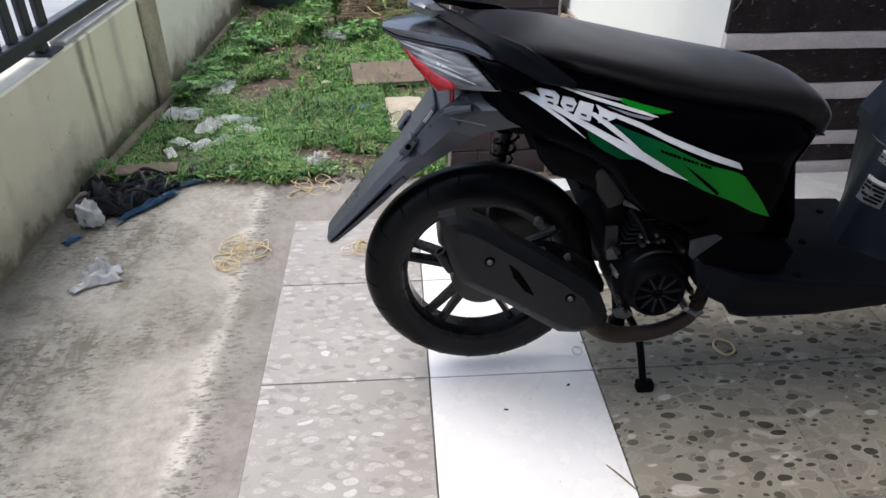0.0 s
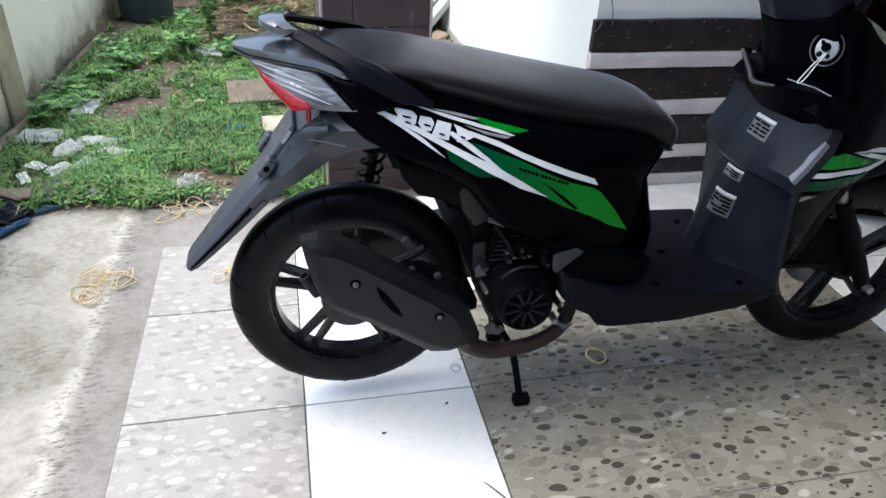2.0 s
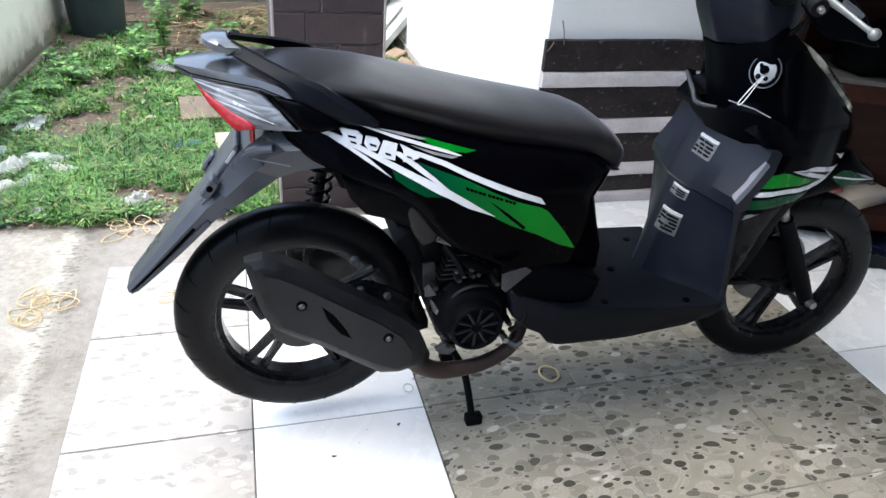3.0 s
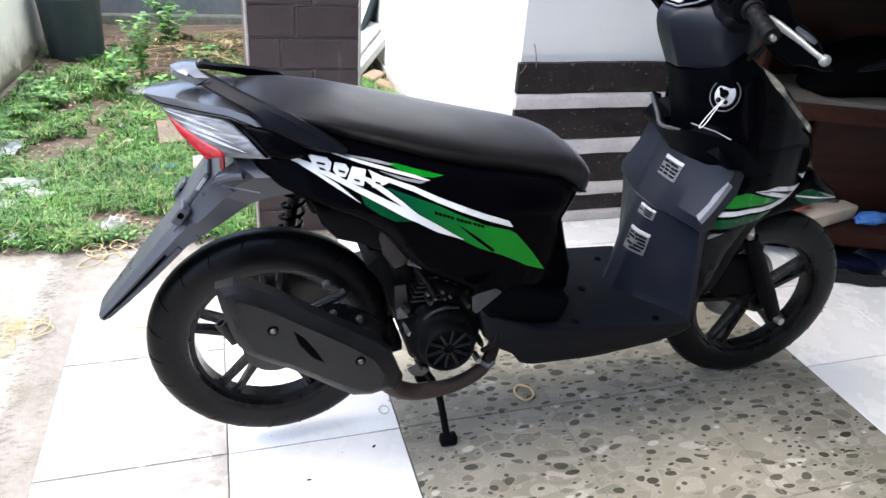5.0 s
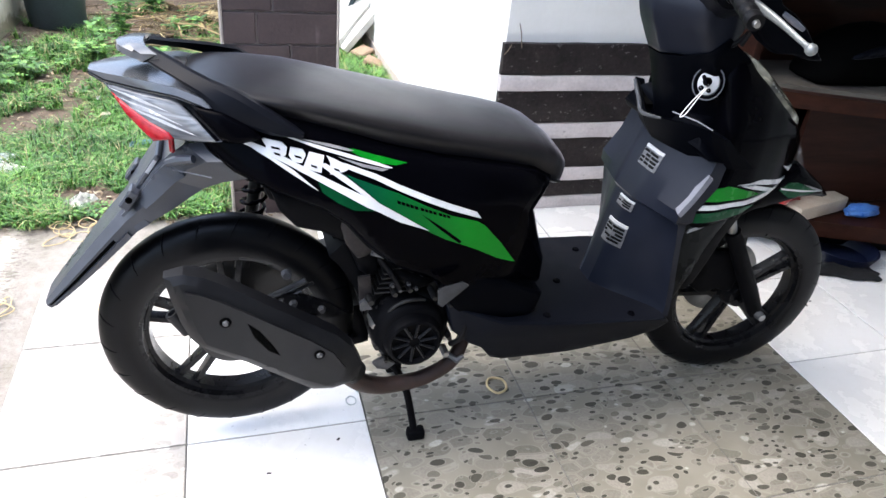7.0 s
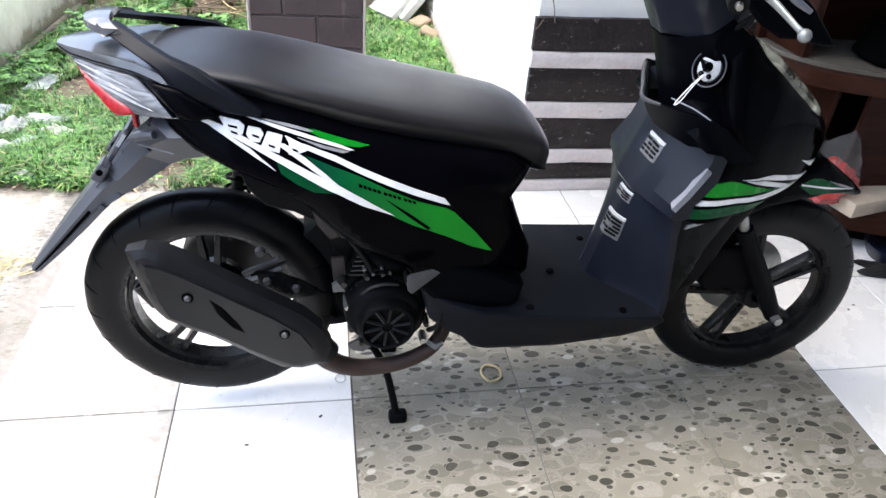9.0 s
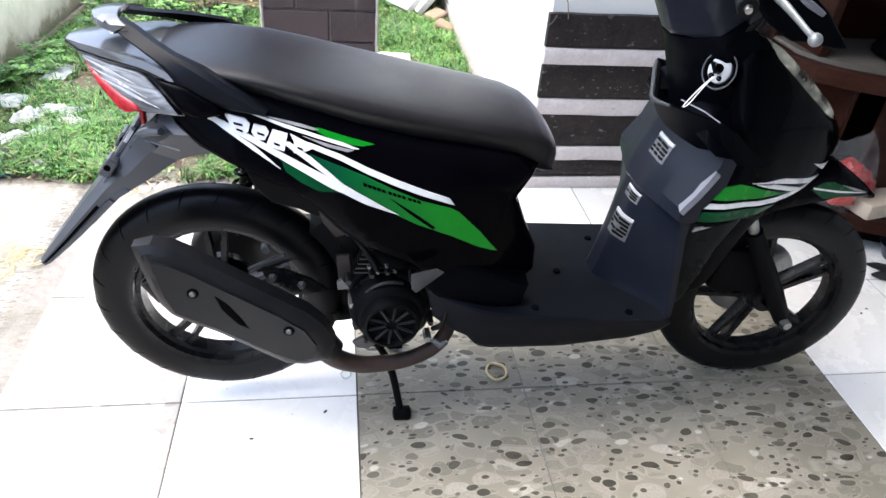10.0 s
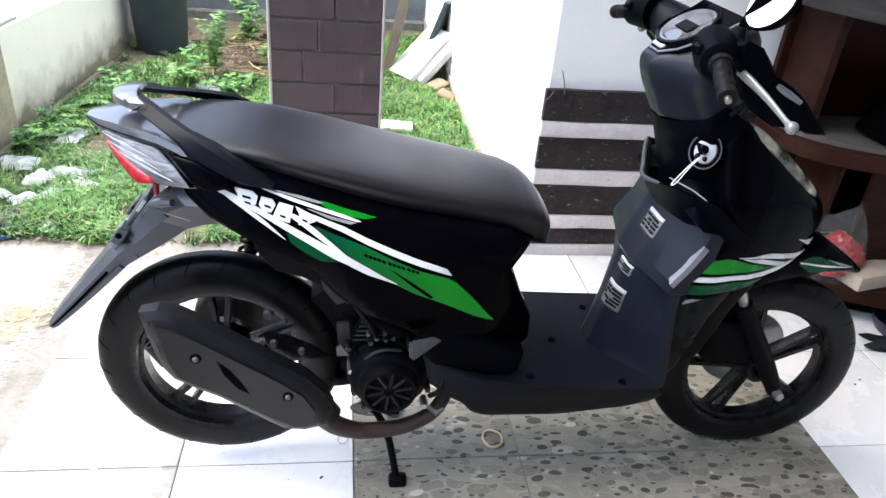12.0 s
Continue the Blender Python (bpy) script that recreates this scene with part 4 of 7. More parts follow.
decal("white_stripe", [(0.156, 0.759), (0.187, 0.750), (0.213, 0.739), (0.238, 0.726), (0.279, 0.705), (0.323, 0.683), (0.360, 0.666), (0.378, 0.656), (0.417, 0.632), (0.473, 0.594), (0.417, 0.617), (0.378, 0.640), (0.359, 0.649), (0.323, 0.670), (0.279, 0.694), (0.237, 0.717), (0.212, 0.730), (0.186, 0.742), (0.157, 0.752)], "white_decal", 0.0022, "white swoosh stripe")
decal("white_stripe", [(0.166, 0.750), (0.191, 0.742), (0.234, 0.715), (0.274, 0.681), (0.233, 0.708), (0.199, 0.731), (0.177, 0.743)], "white_decal", 0.0026)
decal("white_stripe", [(0.304, 0.721), (0.322, 0.722), (0.373, 0.704), (0.416, 0.684), (0.462, 0.665), (0.513, 0.645), (0.562, 0.627), (0.572, 0.613), (0.565, 0.615), (0.514, 0.633), (0.462, 0.654), (0.416, 0.674), (0.373, 0.695), (0.322, 0.715)], "white_decal", 0.0022, "long white stripe")
decal("white_stripe", [(0.275, 0.724), (0.290, 0.722), (0.324, 0.700), (0.351, 0.679), (0.380, 0.654), (0.360, 0.664), (0.323, 0.690), (0.289, 0.714)], "white_decal", 0.0026)
decal("green_decal", [(0.325, 0.744), (0.338, 0.744), (0.375, 0.733), (0.430, 0.719), (0.411, 0.716), (0.388, 0.719), (0.352, 0.730)], "top_green", 0.0012)
decal("white_stripe", [(0.227, 0.764), (0.236, 0.763), (0.284, 0.749), (0.329, 0.736), (0.374, 0.723), (0.404, 0.712), (0.395, 0.712), (0.370, 0.719), (0.324, 0.732), (0.280, 0.745)], "white_decal", 0.0022)
decal("white_stripe", [(0.249, 0.761), (0.294, 0.753), (0.338, 0.742), (0.329, 0.741), (0.289, 0.750)], "worn_white", 0.0022, "thin faded white line")
decal("white_stripe", [(0.311, 0.732), (0.356, 0.719), (0.395, 0.710), (0.385, 0.708), (0.351, 0.716)], "worn_white", 0.0024)
# plain slanted blocks where the maker's lettering stands, each with a dark slot
BLOCKS = [[(0.186, 0.763), (0.219, 0.757), (0.227, 0.749), (0.224, 0.737), (0.210, 0.733), (0.186, 0.741), (0.194, 0.750)], [(0.233, 0.749), (0.252, 0.745), (0.257, 0.737), (0.250, 0.725), (0.236, 0.726), (0.229, 0.737)],
          [(0.263, 0.741), (0.287, 0.735), (0.281, 0.709), (0.268, 0.712), (0.252, 0.718)], [(0.291, 0.735), (0.332, 0.716), (0.322, 0.711), (0.312, 0.708), (0.296, 0.706), (0.297, 0.724)]]
for k, shape in enumerate(BLOCKS):
    decal("emblem_block", shape, "white_decal", 0.003, "plain white emblem block" if k == 0 else "")
for x, z, l in ((0.201, 0.7515, 0.014), (0.205, 0.7425, 0.010), (0.238, 0.7375, 0.011), (0.264, 0.7225, 0.010), (0.302, 0.7165, 0.009)):
    decal("emblem_slot", [(x, z), (x + l, z - 0.003), (x + l + 0.001, z - 0.0062), (x + 0.001, z - 0.0032)], "gloss_black", 0.0042)
for k in range(12):
    a = 0.410 + k * 0.0080 + (0.003 if k > 4 else 0) + (0.003 if k > 8 else 0)
    z = 0.6590 - (a - 0.410) * 0.365
    decal("print_bar", [(a, z), (a + 0.0062, z - 0.0023), (a + 0.0072, z - 0.0078), (a + 0.001, z - 0.0055)], "gloss_black", 0.0022)

# seat: lofted along its length, with a flat crowned top and sides that tuck in
SEAT = [(0.062, 0.045, 0.828, 0.818), (0.069, 0.078, 0.834, 0.813), (0.084, 0.102, 0.837, 0.808), (0.110, 0.117, 0.838, 0.802), (0.16, 0.129, 0.836, 0.794), (0.24, 0.139, 0.827, 0.778), (0.32, 0.146, 0.811, 0.755),
        (0.405, 0.150, 0.793, 0.728), (0.49, 0.151, 0.775, 0.710), (0.58, 0.147, 0.758, 0.693), (0.65, 0.142, 0.747, 0.670), (0.70, 0.136, 0.737, 0.654), (0.735, 0.126, 0.724, 0.640), (0.757, 0.113, 0.709, 0.630), (0.772, 0.098, 0.693, 0.624), (0.782, 0.072, 0.670, 0.626)]
SEAT_RIM = [(0.80, 0.0), (0.88, 0.10), (0.95, 0.32), (0.99, 0.52), (1.0, 0.63), (0.985, 0.73), (0.94, 0.81), (0.85, 0.875), (0.70, 0.93), (0.48, 0.97), (0.25, 0.992)]
stations = [tuple(np.interp(u, range(len(SEAT)), [s[k] for s in SEAT]) for k in range(4)) for u in np.linspace(0, len(SEAT) - 1, 46)]
seat_ring = [(-fy, fz) for fy, fz in SEAT_RIM] + [(0.0, 1.0)] + [(fy, fz) for fy, fz in reversed(SEAT_RIM)]
seat = part("seat", loft([[(x, MID + fy * w, zb + fz * (zt - zb)) for fy, fz in seat_ring] for x, w, zt, zb in stations]), "vinyl", scooter, "long black vinyl seat with a soft sheen", smooth=50)
for sgn in (-1, 1):
    part("seat_piping", tube([(x, MID + sgn * (w * 0.93), zb + 0.13 * (zt - zb)) for x, w, zt, zb in stations[6:-2:3]], 0.0022, 6), "matte_black", seat, "black piping round the seat foot", smooth=60)

# tail: upper cover, lens unit, red lamp
tail_w = lerp_table([(-0.08, 0.016), (-0.05, 0.045), (0.0, 0.078), (0.06, 0.112), (0.12, 0.138), (0.2, 0.150)])
TAIL = [(-0.076, 0.832, 0.837, 0.838), (-0.050, 0.822, 0.838, 0.841), (0.0, 0.818, 0.838, 0.843), (0.060, 0.816, 0.834, 0.838), (0.095, 0.806, 0.823, 0.830), (0.118, 0.799, 0.810, 0.822)]
secs = []
for x, zb, zt, zc in TAIL:
    h = tail_w(x)
    half_ = [(h * 0.90, zb - 0.004), (h, zb + 0.003), (h, zb + (zt - zb) * 0.35), (h * 0.94, zt), (h * 0.45, zc)]
    secs.append([(x, MID - y, z) for y, z in half_] + [(x, MID + y, z) for y, z in reversed(half_)])
tcov = part("tail_cover", loft(secs), "tail_plastic", scooter, "satin dark grey tail cover", smooth=20)
part("cover_seam", tube([(x, MID - tail_w(x) - 0.0005, zb + (zt - zb) * 0.34) for x, zb, zt, zc in TAIL], 0.0012, 5), "gloss_black", tcov)
lamp = Puff([(-0.066, 0.830), (-0.050, 0.823), (0.0, 0.818), (0.060, 0.815), (0.080, 0.796), (0.126, 0.757), (0.086, 0.753), (0.040, 0.752), (0.018, 0.747), (-0.018, 0.783), (-0.046, 0.812)],
            lambda x, z: tail_w(x) + 0.22 * (0.85 - z) - 0.006, MID, 0.008)
unit = part("tail_lamp", lamp.mesh(0.014), "clear_lens", scooter, "clear tail lamp lens with faint ribs")
for k, (a, b, c, d) in enumerate(((-0.046, 0.817, 0.050, 0.795), (-0.036, 0.806, 0.066, 0.778), (-0.014, 0.792, 0.086, 0.765))):
    part("lens_rib", skin(lamp.y, [(a, b), (a + 0.5 * (c - a), (b + d) / 2 + 0.0035), (c, d), (a + 0.5 * (c - a), (b + d) / 2 - 0.002)], 0.0012), "lens_rib", unit, "pale reflector rib inside the lens" if k == 0 else "")
part("red_lens", Puff([(-0.042, 0.810), (-0.036, 0.808), (-0.014, 0.793), (0.016, 0.775), (0.044, 0.764), (0.052, 0.754), (0.018, 0.744), (-0.022, 0.780)],
                      lambda x, z: tail_w(x) + 0.22 * (0.85 - z) - 0.002, MID, 0.006).mesh(0.012), "red_lens", unit, "red brake light lens")
part("trim_line", skin(lamp.y, [(0.070, 0.808), (0.076, 0.806), (0.122, 0.760), (0.116, 0.760)], 0.0018), "gloss_black", unit)
part("rear_panel", Puff([(0.080, 0.812), (0.13, 0.806), (0.165, 0.790), (0.190, 0.766), (0.155, 0.757), (0.128, 0.757)], lambda x, z: 0.010 + tail_w(x) + 0.20 * (0.81 - z), MID, 0.010).mesh(0.014), "gloss_black", scooter, "glossy black rear side panel")

# grab rail: two flat arms that rise out of the seat side and meet in an end plate, grey for its sky reflection
ARM = [((0.004, 0.000, 0.866), (0.020, 0.006, 0.878)), ((0.034, -0.030, 0.855), (0.050, -0.018, 0.868)), ((0.066, -0.058, 0.843), (0.080, -0.048, 0.858)), ((0.096, -0.082, 0.830), (0.114, -0.076, 0.847)),
       ((0.116, -0.096, 0.808), (0.160, -0.098, 0.834)), ((0.152, -0.106, 0.785), (0.198, -0.107, 0.811)), ((0.204, -0.113, 0.770), (0.232, -0.112, 0.788)), ((0.250, -0.110, 0.762), (0.256, -0.110, 0.770))]


def arm_section(lo, hi, side):
    """Outer face slanted between two edges; the bar is thick towards the middle, with eased corners."""
    (x0, y0, z0), (x1, y1, z1) = lo, hi
    t = 0.020
    ring_ = [(x0, y0 + 0.003, z0), (x0 + 0.25 * (x1 - x0), y0 - 0.003, z0 + 0.25 * (z1 - z0)), (x0 + 0.8 * (x1 - x0), y1 - 0.003, z0 + 0.8 * (z1 - z0)), (x1, y1 + 0.003, z1), (x1 + 0.002, y1 + t, z1 - 0.001), (x0 + 0.002, y0 + t, z0 + 0.002)]
    return [(x, MID + side * (y - MID), z) for x, y, z in ring_]


for side in (1, -1):
    part("grab_arm", loft([arm_section(lo, hi, side) for lo, hi in ARM]), "matte_black", scooter, "matte black arm of the grab rail", smooth=28)
plate = []
for y, d in ((-0.016, 0.023), (-0.006, 0.013), (0.008, 0.006), (0.024, 0.002), (MID, 0.0), (0.066, 0.002), (0.082, 0.006), (0.096, 0.013), (0.106, 0.023)):
    zp = 0.881 - 0.45 * d
    plate.append([(-0.032 + 2.2 * d, y, zp - 0.010), (-0.030 + 2.2 * d, y, zp), (-0.012 + d, y, zp + 0.004), (0.012 + d, y, zp + 0.003), (0.015 + d, y, zp - 0.005), (-0.012 + d, y, zp - 0.010)])
part("rail_cap", loft(plate), "tail_plastic", scooter, "end of the grab rail, its sky reflection put in as grey", smooth=25)

# rear mudguard: a facetted flap under a plate mount
GUARD = [(-0.213, 0.400, -0.203, 0.390, 0.040), (-0.204, 0.412, -0.190, 0.400, 0.044), (-0.158, 0.470, -0.136, 0.450, 0.052), (-0.106, 0.534, -0.083, 0.503, 0.060), (-0.058, 0.590, -0.030, 0.558, 0.066), (-0.020, 0.634, 0.034, 0.602, 0.072),
         (0.008, 0.674, 0.086, 0.642, 0.080), (0.036, 0.706, 0.120, 0.662, 0.100), (0.064, 0.732, 0.160, 0.678, 0.124), (0.12, 0.744, 0.215, 0.688, 0.148), (0.16, 0.748, 0.250, 0.692, 0.158)]


def guard_section(xr, zr, xf, zf, w):
    mx, mz = xr + 0.36 * (xf - xr), zr + 0.36 * (zf - zr)
    return [(xr, MID + w * 0.72, zr), (xr, MID - w * 0.72, zr), (mx, MID - w, mz), (xf, MID - w * 0.97, zf), (xf, MID + w * 0.97, zf), (mx, MID + w, mz)]


mud = part("mudguard", loft([guard_section(*g_) for g_ in GUARD]), "guard_plastic", scooter, "grained black rear mudguard with long flap", smooth=12)


def guard_strip(i0, i1, u0, u1, lift, n=7):
    """A band on the flap's near side between two shares of its depth, standing a little proud."""
    secs_ = []
    for s in np.linspace(i0, i1, n):
        xr, zr, xf, zf, w = (float(np.interp(s, range(len(GUARD)), [g_[k] for g_ in GUARD])) for k in range(5))
        row = []
        for u in (u0, u1):
            x, z = xr + u * (xf - xr), zr + u * (zf - zr)
            y = MID - (np.interp(u, [0, 0.36, 1], [w * 0.72, w, w * 0.97]))
            row.append((x, y, z))
        (xa, ya, za), (xb, yb_, zb_) = row
        secs_.append([(xa, ya + 0.003, za), (xa, ya - lift, za), (xb, yb_ - lift, zb_), (xb, yb_ + 0.003, zb_)])
    return loft(secs_)


# the groove's shade is a black strip laid on the flap
part("flap_rib", guard_strip(0.4, 3.4, 0.50, 0.66, 0.0012), "void_black", mud, "black strip that stands in for a shaded groove along the flap", smooth=20)
part("flap_rib", guard_strip(0.9, 3.8, 0.72, 0.98, 0.0045), "guard_plastic", mud, "raised rib along the flap", smooth=20)
part("flap_step", guard_strip(4.0, 4.35, 0.10, 0.98, 0.004), "guard_plastic", mud, smooth=20)
part("mount_side", guard_strip(4.7, 6.6, 0.06, 0.44, 0.006), "guard_plastic", mud, "raised side of the plate mount", smooth=20)
mount = part("plate_mount", spin(box(-0.058, 0.050, MID - 0.052, MID + 0.052, -0.002, 0.009, 0.003), Matrix.Translation((-0.008, 0, 0.652)) @ Matrix.Rotation(radians(-55), 4, "Y")), "guard_plastic", mud, "flat grey mount for the number plate")
part("mount_mark", spin(box(0.012, 0.040, MID - 0.0535, MID - 0.0515, 0.001, 0.0075, 0.0004), Matrix.Translation((-0.008, 0, 0.652)) @ Matrix.Rotation(radians(-55), 4, "Y")), "label_white", mount, "small white sticker")
part("stub", tube([(0.034, MID - 0.094, 0.700), (0.056, MID - 0.112, 0.713), (0.078, MID - 0.126, 0.720)], [0.007, 0.009, 0.007], 8, 3), "guard_plastic", mud)
part("seam_line", tube([(0.042, MID - 0.094, 0.688), (0.075, MID - 0.114, 0.688), (0.104, MID - 0.128, 0.686)], 0.0012, 5), "edge_grey", mud)
part("reflector", box(0.040, 0.049, MID - 0.096, MID - 0.082, 0.718, 0.750, 0.003), "red_lens", mud, "small red reflector")
for y0 in (MID - 0.074, MID + 0.040):
    b = part("plate_bracket", spin(box(-0.020, 0.020, y0, y0 + 0.034, -0.004, 0.016, 0.003), Matrix.Translation((-0.032, 0, 0.618)) @ Matrix.Rotation(radians(-54), 4, "Y")), "guard_plastic", mud)
    # hole shade as a solid black disc
    part("bolt_hole", spin(lathe([(0.0005, -0.001), (0.006, -0.001), (0.006, 0.002), (0.0005, 0.002)], 12), Matrix.Translation((-0.037, y0 - 0.0005, 0.624))), "void_black", b)


# muffler with heat shield: flat outer face with a chamfer all round
class Chamfered(Puff):
    """A solid like Puff, whose rim is cut by one straight bevel."""

    def half(self, x, z, d):
        w = self.width(x, z) if callable(self.width) else self.width
        return max(w - 0.72 * self.rim * max(0.0, 1 - d / self.rim), 0.001)


MUF = [(0.014, 0.534), (0.046, 0.540), (0.078, 0.532), (0.110, 0.514), (0.150, 0.486), (0.200, 0.452), (0.258, 0.414), (0.308, 0.380), (0.340, 0.345), (0.358, 0.302), (0.348, 0.262), (0.300, 0.250), (0.262, 0.254),
       (0.232, 0.274), (0.190, 0.304), (0.142, 0.338), (0.092, 0.366), (0.062, 0.386), (0.046, 0.408), (0.034, 0.440), (0.022, 0.490)]
muffler = Chamfered(MUF, lambda x, z: 0.031 - 0.12 * max(0.06 - x, 0), -0.134, 0.020)
muf = part("muffler", muffler.mesh(0.016), "muffler", scooter, "matte black muffler with heat shield", smooth=18)
part("heat_shield", skin(muffler.y, [(0.046, 0.514), (0.074, 0.508), (0.106, 0.490), (0.150, 0.460), (0.200, 0.426), (0.256, 0.388), (0.300, 0.352), (0.322, 0.314), (0.314, 0.282), (0.284, 0.276), (0.240, 0.298), (0.196, 0.328), (0.146, 0.362), (0.100, 0.388), (0.074, 0.404), (0.060, 0.440)], 0.005, 0.012), "muffler", muf, "matte black heat shield plate", smooth=30)
part("shield_slot", skin(muffler.y, [(0.146, 0.441), (0.166, 0.422), (0.189, 0.386), (0.200, 0.363), (0.180, 0.376), (0.156, 0.410)], 0.0062), "void_black", muf)
part("tail_pipe", spin(lathe([(0.008, -0.025), (0.013, -0.025), (0.013, 0.025), (0.008, 0.025)], 18), Matrix.Translation((0.030, -0.117, 0.420)) @ Matrix.Rotation(radians(60), 4, "Y") @ Matrix.Rotation(radians(90), 4, "Z")), "muffler", muf)
for x, z in ((0.109, 0.448), (0.272, 0.354)):
    b = part("bolt_seat", lathe([(0.0005, -0.006), (0.010, -0.006), (0.012, 0.004), (0.0005, 0.004)], 16, at=(x, muffler.y(x, z) - 0.001, z)), "void_black", muf)
    part("bolt", lathe([(0.0005, -0.009), (0.004, -0.009), (0.0062, -0.006), (0.0065, 0.004), (0.0005, 0.004)], 14, at=(x, muffler.y(x, z) - 0.002, z)), "grey_decal", b, "dull steel bolt")
part("pipe_flange", tube([(0.325, -0.117, 0.286), (0.352, -0.114, 0.250)], [0.030, 0.026], 16), "muffler", muf)
part("exhaust_pipe", tube([(0.320, -0.117, 0.275), (0.357, -0.112, 0.228), (0.395, -0.105, 0.203), (0.437, -0.100, 0.194), (0.510, -0.095, 0.201), (0.575, -0.080, 0.230), (0.62, -0.03, 0.28)],
                         [0.024, 0.021, 0.019, 0.0180, 0.017, 0.0160, 0.015], 14, 5), "rust_pipe", scooter, "rusty brown exhaust pipe")

# engine
eng = part("crankcase", Puff([(0.385, 0.32), (0.40, 0.375), (0.44, 0.405), (0.50, 0.405), (0.545, 0.37), (0.555, 0.31), (0.535, 0.262), (0.47, 0.245), (0.41, 0.262)], 0.150, MID + 0.01, 0.03, 3).mesh(0.02), "engine", scooter, "dusty dark cast engine case")
fan_y = -0.122
FCX, FCZ = 0.470, 0.321
part("fan_cover", lathe([(0.001, fan_y + 0.004), (0.046, fan_y + 0.004), (0.050, fan_y - 0.008), (0.055, fan_y - 0.006), (0.060, fan_y + 0.004), (0.064, fan_y + 0.03), (0.001, fan_y + 0.03)], 40, at=(FCX, 0, FCZ)), "dark_plastic", eng, "round black fan cover with radial slots")
for i in range(10):
    q = 2 * math.pi * i / 10 + 0.2
    bm = tube([(FCX + 0.012 * math.cos(q), fan_y - 0.001, FCZ + 0.012 * math.sin(q)), (FCX + 0.047 * math.cos(q), fan_y - 0.003, FCZ + 0.047 * math.sin(q))], 0.0034, 6)
    part("fan_rib", bm, "muffler", eng)
part("cylinder_shroud", Puff([(0.42, 0.38), (0.40, 0.43), (0.44, 0.455), (0.50, 0.45), (0.56, 0.42), (0.60, 0.40), (0.62, 0.33), (0.58, 0.29), (0.54, 0.33), (0.48, 0.39)], 0.10, MID + 0.01, 0.02, 2).mesh(0.02), "engine", eng)
part("side_flap", Puff([(0.500, 0.465), (0.503, 0.432), (0.512, 0.424), (0.562, 0.470), (0.548, 0.478), (0.514, 0.470)], 0.004, -0.150, 0.002).mesh(0.012), "edge_dark", eng, "dusty grey plastic flap")
BOSSES = ((0.385, 0.40, -0.075, 0.009), (0.392, 0.345, -0.080, 0.008), (0.40, 0.292, -0.085, 0.008), (0.43, 0.425, -0.090, 0.007), (0.46, 0.432, -0.090, 0.006), (0.51, 0.415, -0.100, 0.007), (0.548, 0.392, -0.098, 0.007), (0.552, 0.305, -0.095, 0.007), (0.42, 0.256, -0.088, 0.006))
for k, (x, z, y, r) in enumerate(BOSSES):
    part("casing_boss", lathe([(0.0005, -0.010), (r * 0.7, -0.010), (r, 0.0), (r, 0.03), (0.0005, 0.03)], 10, at=(x, y, z)), "alu" if k == 1 else "engine", eng)
for k in range(6):
    z = 0.412 + 0.011 * k
    part("cooling_fin", box(0.395 + 0.004 * k, 0.475 + 0.006 * k, -0.072, 0.10, z, z + 0.004, 0.001), "engine", eng)
part("bracket_plate", Puff([(0.362, 0.448), (0.386, 0.450), (0.392, 0.400), (0.382, 0.384), (0.366, 0.386)], 0.004, -0.058, 0.001).mesh(0.012), "dusty_brown", eng, "dusty brown bracket")
part("long_bolt", tube([(0.383, -0.082, 0.517), (0.434, -0.082, 0.496)], 0.006, 8), "grey_decal", eng)
for pts in (((0.40, -0.075, 0.50), (0.425, -0.085, 0.465), (0.44, -0.09, 0.435)), ((0.56, -0.09, 0.28), (0.575, -0.11, 0.31), (0.58, -0.11, 0.35), (0.57, -0.10, 0.40))):
    part("hose", tube(pts, 0.0060, 8, 5), "grip", eng, "black rubber hose", smooth=60)
# cast details round the fan housing
part("fan_shroud", lathe([(0.001, -0.108), (0.058, -0.108), (0.070, -0.100), (0.078, -0.085), (0.082, -0.05), (0.001, -0.05)], 36, at=(FCX - 0.004, 0, FCZ + 0.008)), "dark_plastic", eng, "smooth black shroud behind the fan cover")
part("case_rib", tube([(0.412, -0.090, 0.368), (0.432, -0.098, 0.398), (0.462, -0.102, 0.412), (0.492, -0.100, 0.408)], [0.003, 0.004, 0.004, 0.003], 8, 4), "engine", eng, smooth=60)
part("lug_plate", Puff([(0.362, 0.402), (0.372, 0.410), (0.388, 0.386), (0.364, 0.384)], 0.005, -0.082, 0.001).mesh(0.01), "grey_decal", eng, "dull cast lug")
part("spark_plug_cap", tube([(0.56, -0.085, 0.245), (0.578, -0.095, 0.236), (0.592, -0.095, 0.246)], [0.006, 0.008, 0.005], 10), "grey_decal", eng, "dull metal sensor plug")
part("drain_bolt", lathe([(0.0005, -0.010), (0.007, -0.010), (0.009, 0.0), (0.009, 0.02), (0.0005, 0.02)], 6, at=(0.548, -0.095, 0.262)), "alu", eng, "bright steel drain bolt")
part("intake_pipe", tube([(0.415, -0.04, 0.48), (0.44, -0.06, 0.455), (0.475, -0.065, 0.435), (0.51, -0.05, 0.43)], [0.016, 0.018, 0.018, 0.016], 12, 4), "dark_plastic", eng, "black intake pipe", smooth=60)
for k in range(4):
    part("clamp_screw", lathe([(0.0005, -0.006), (0.0035, -0.006), (0.0045, 0.002), (0.0005, 0.002)], 8, at=(0.425 + 0.017 * k, -0.088 + 0.002 * k, 0.432 + (0.010, -0.004, 0.008, -0.006)[k])), "grey_decal", eng)
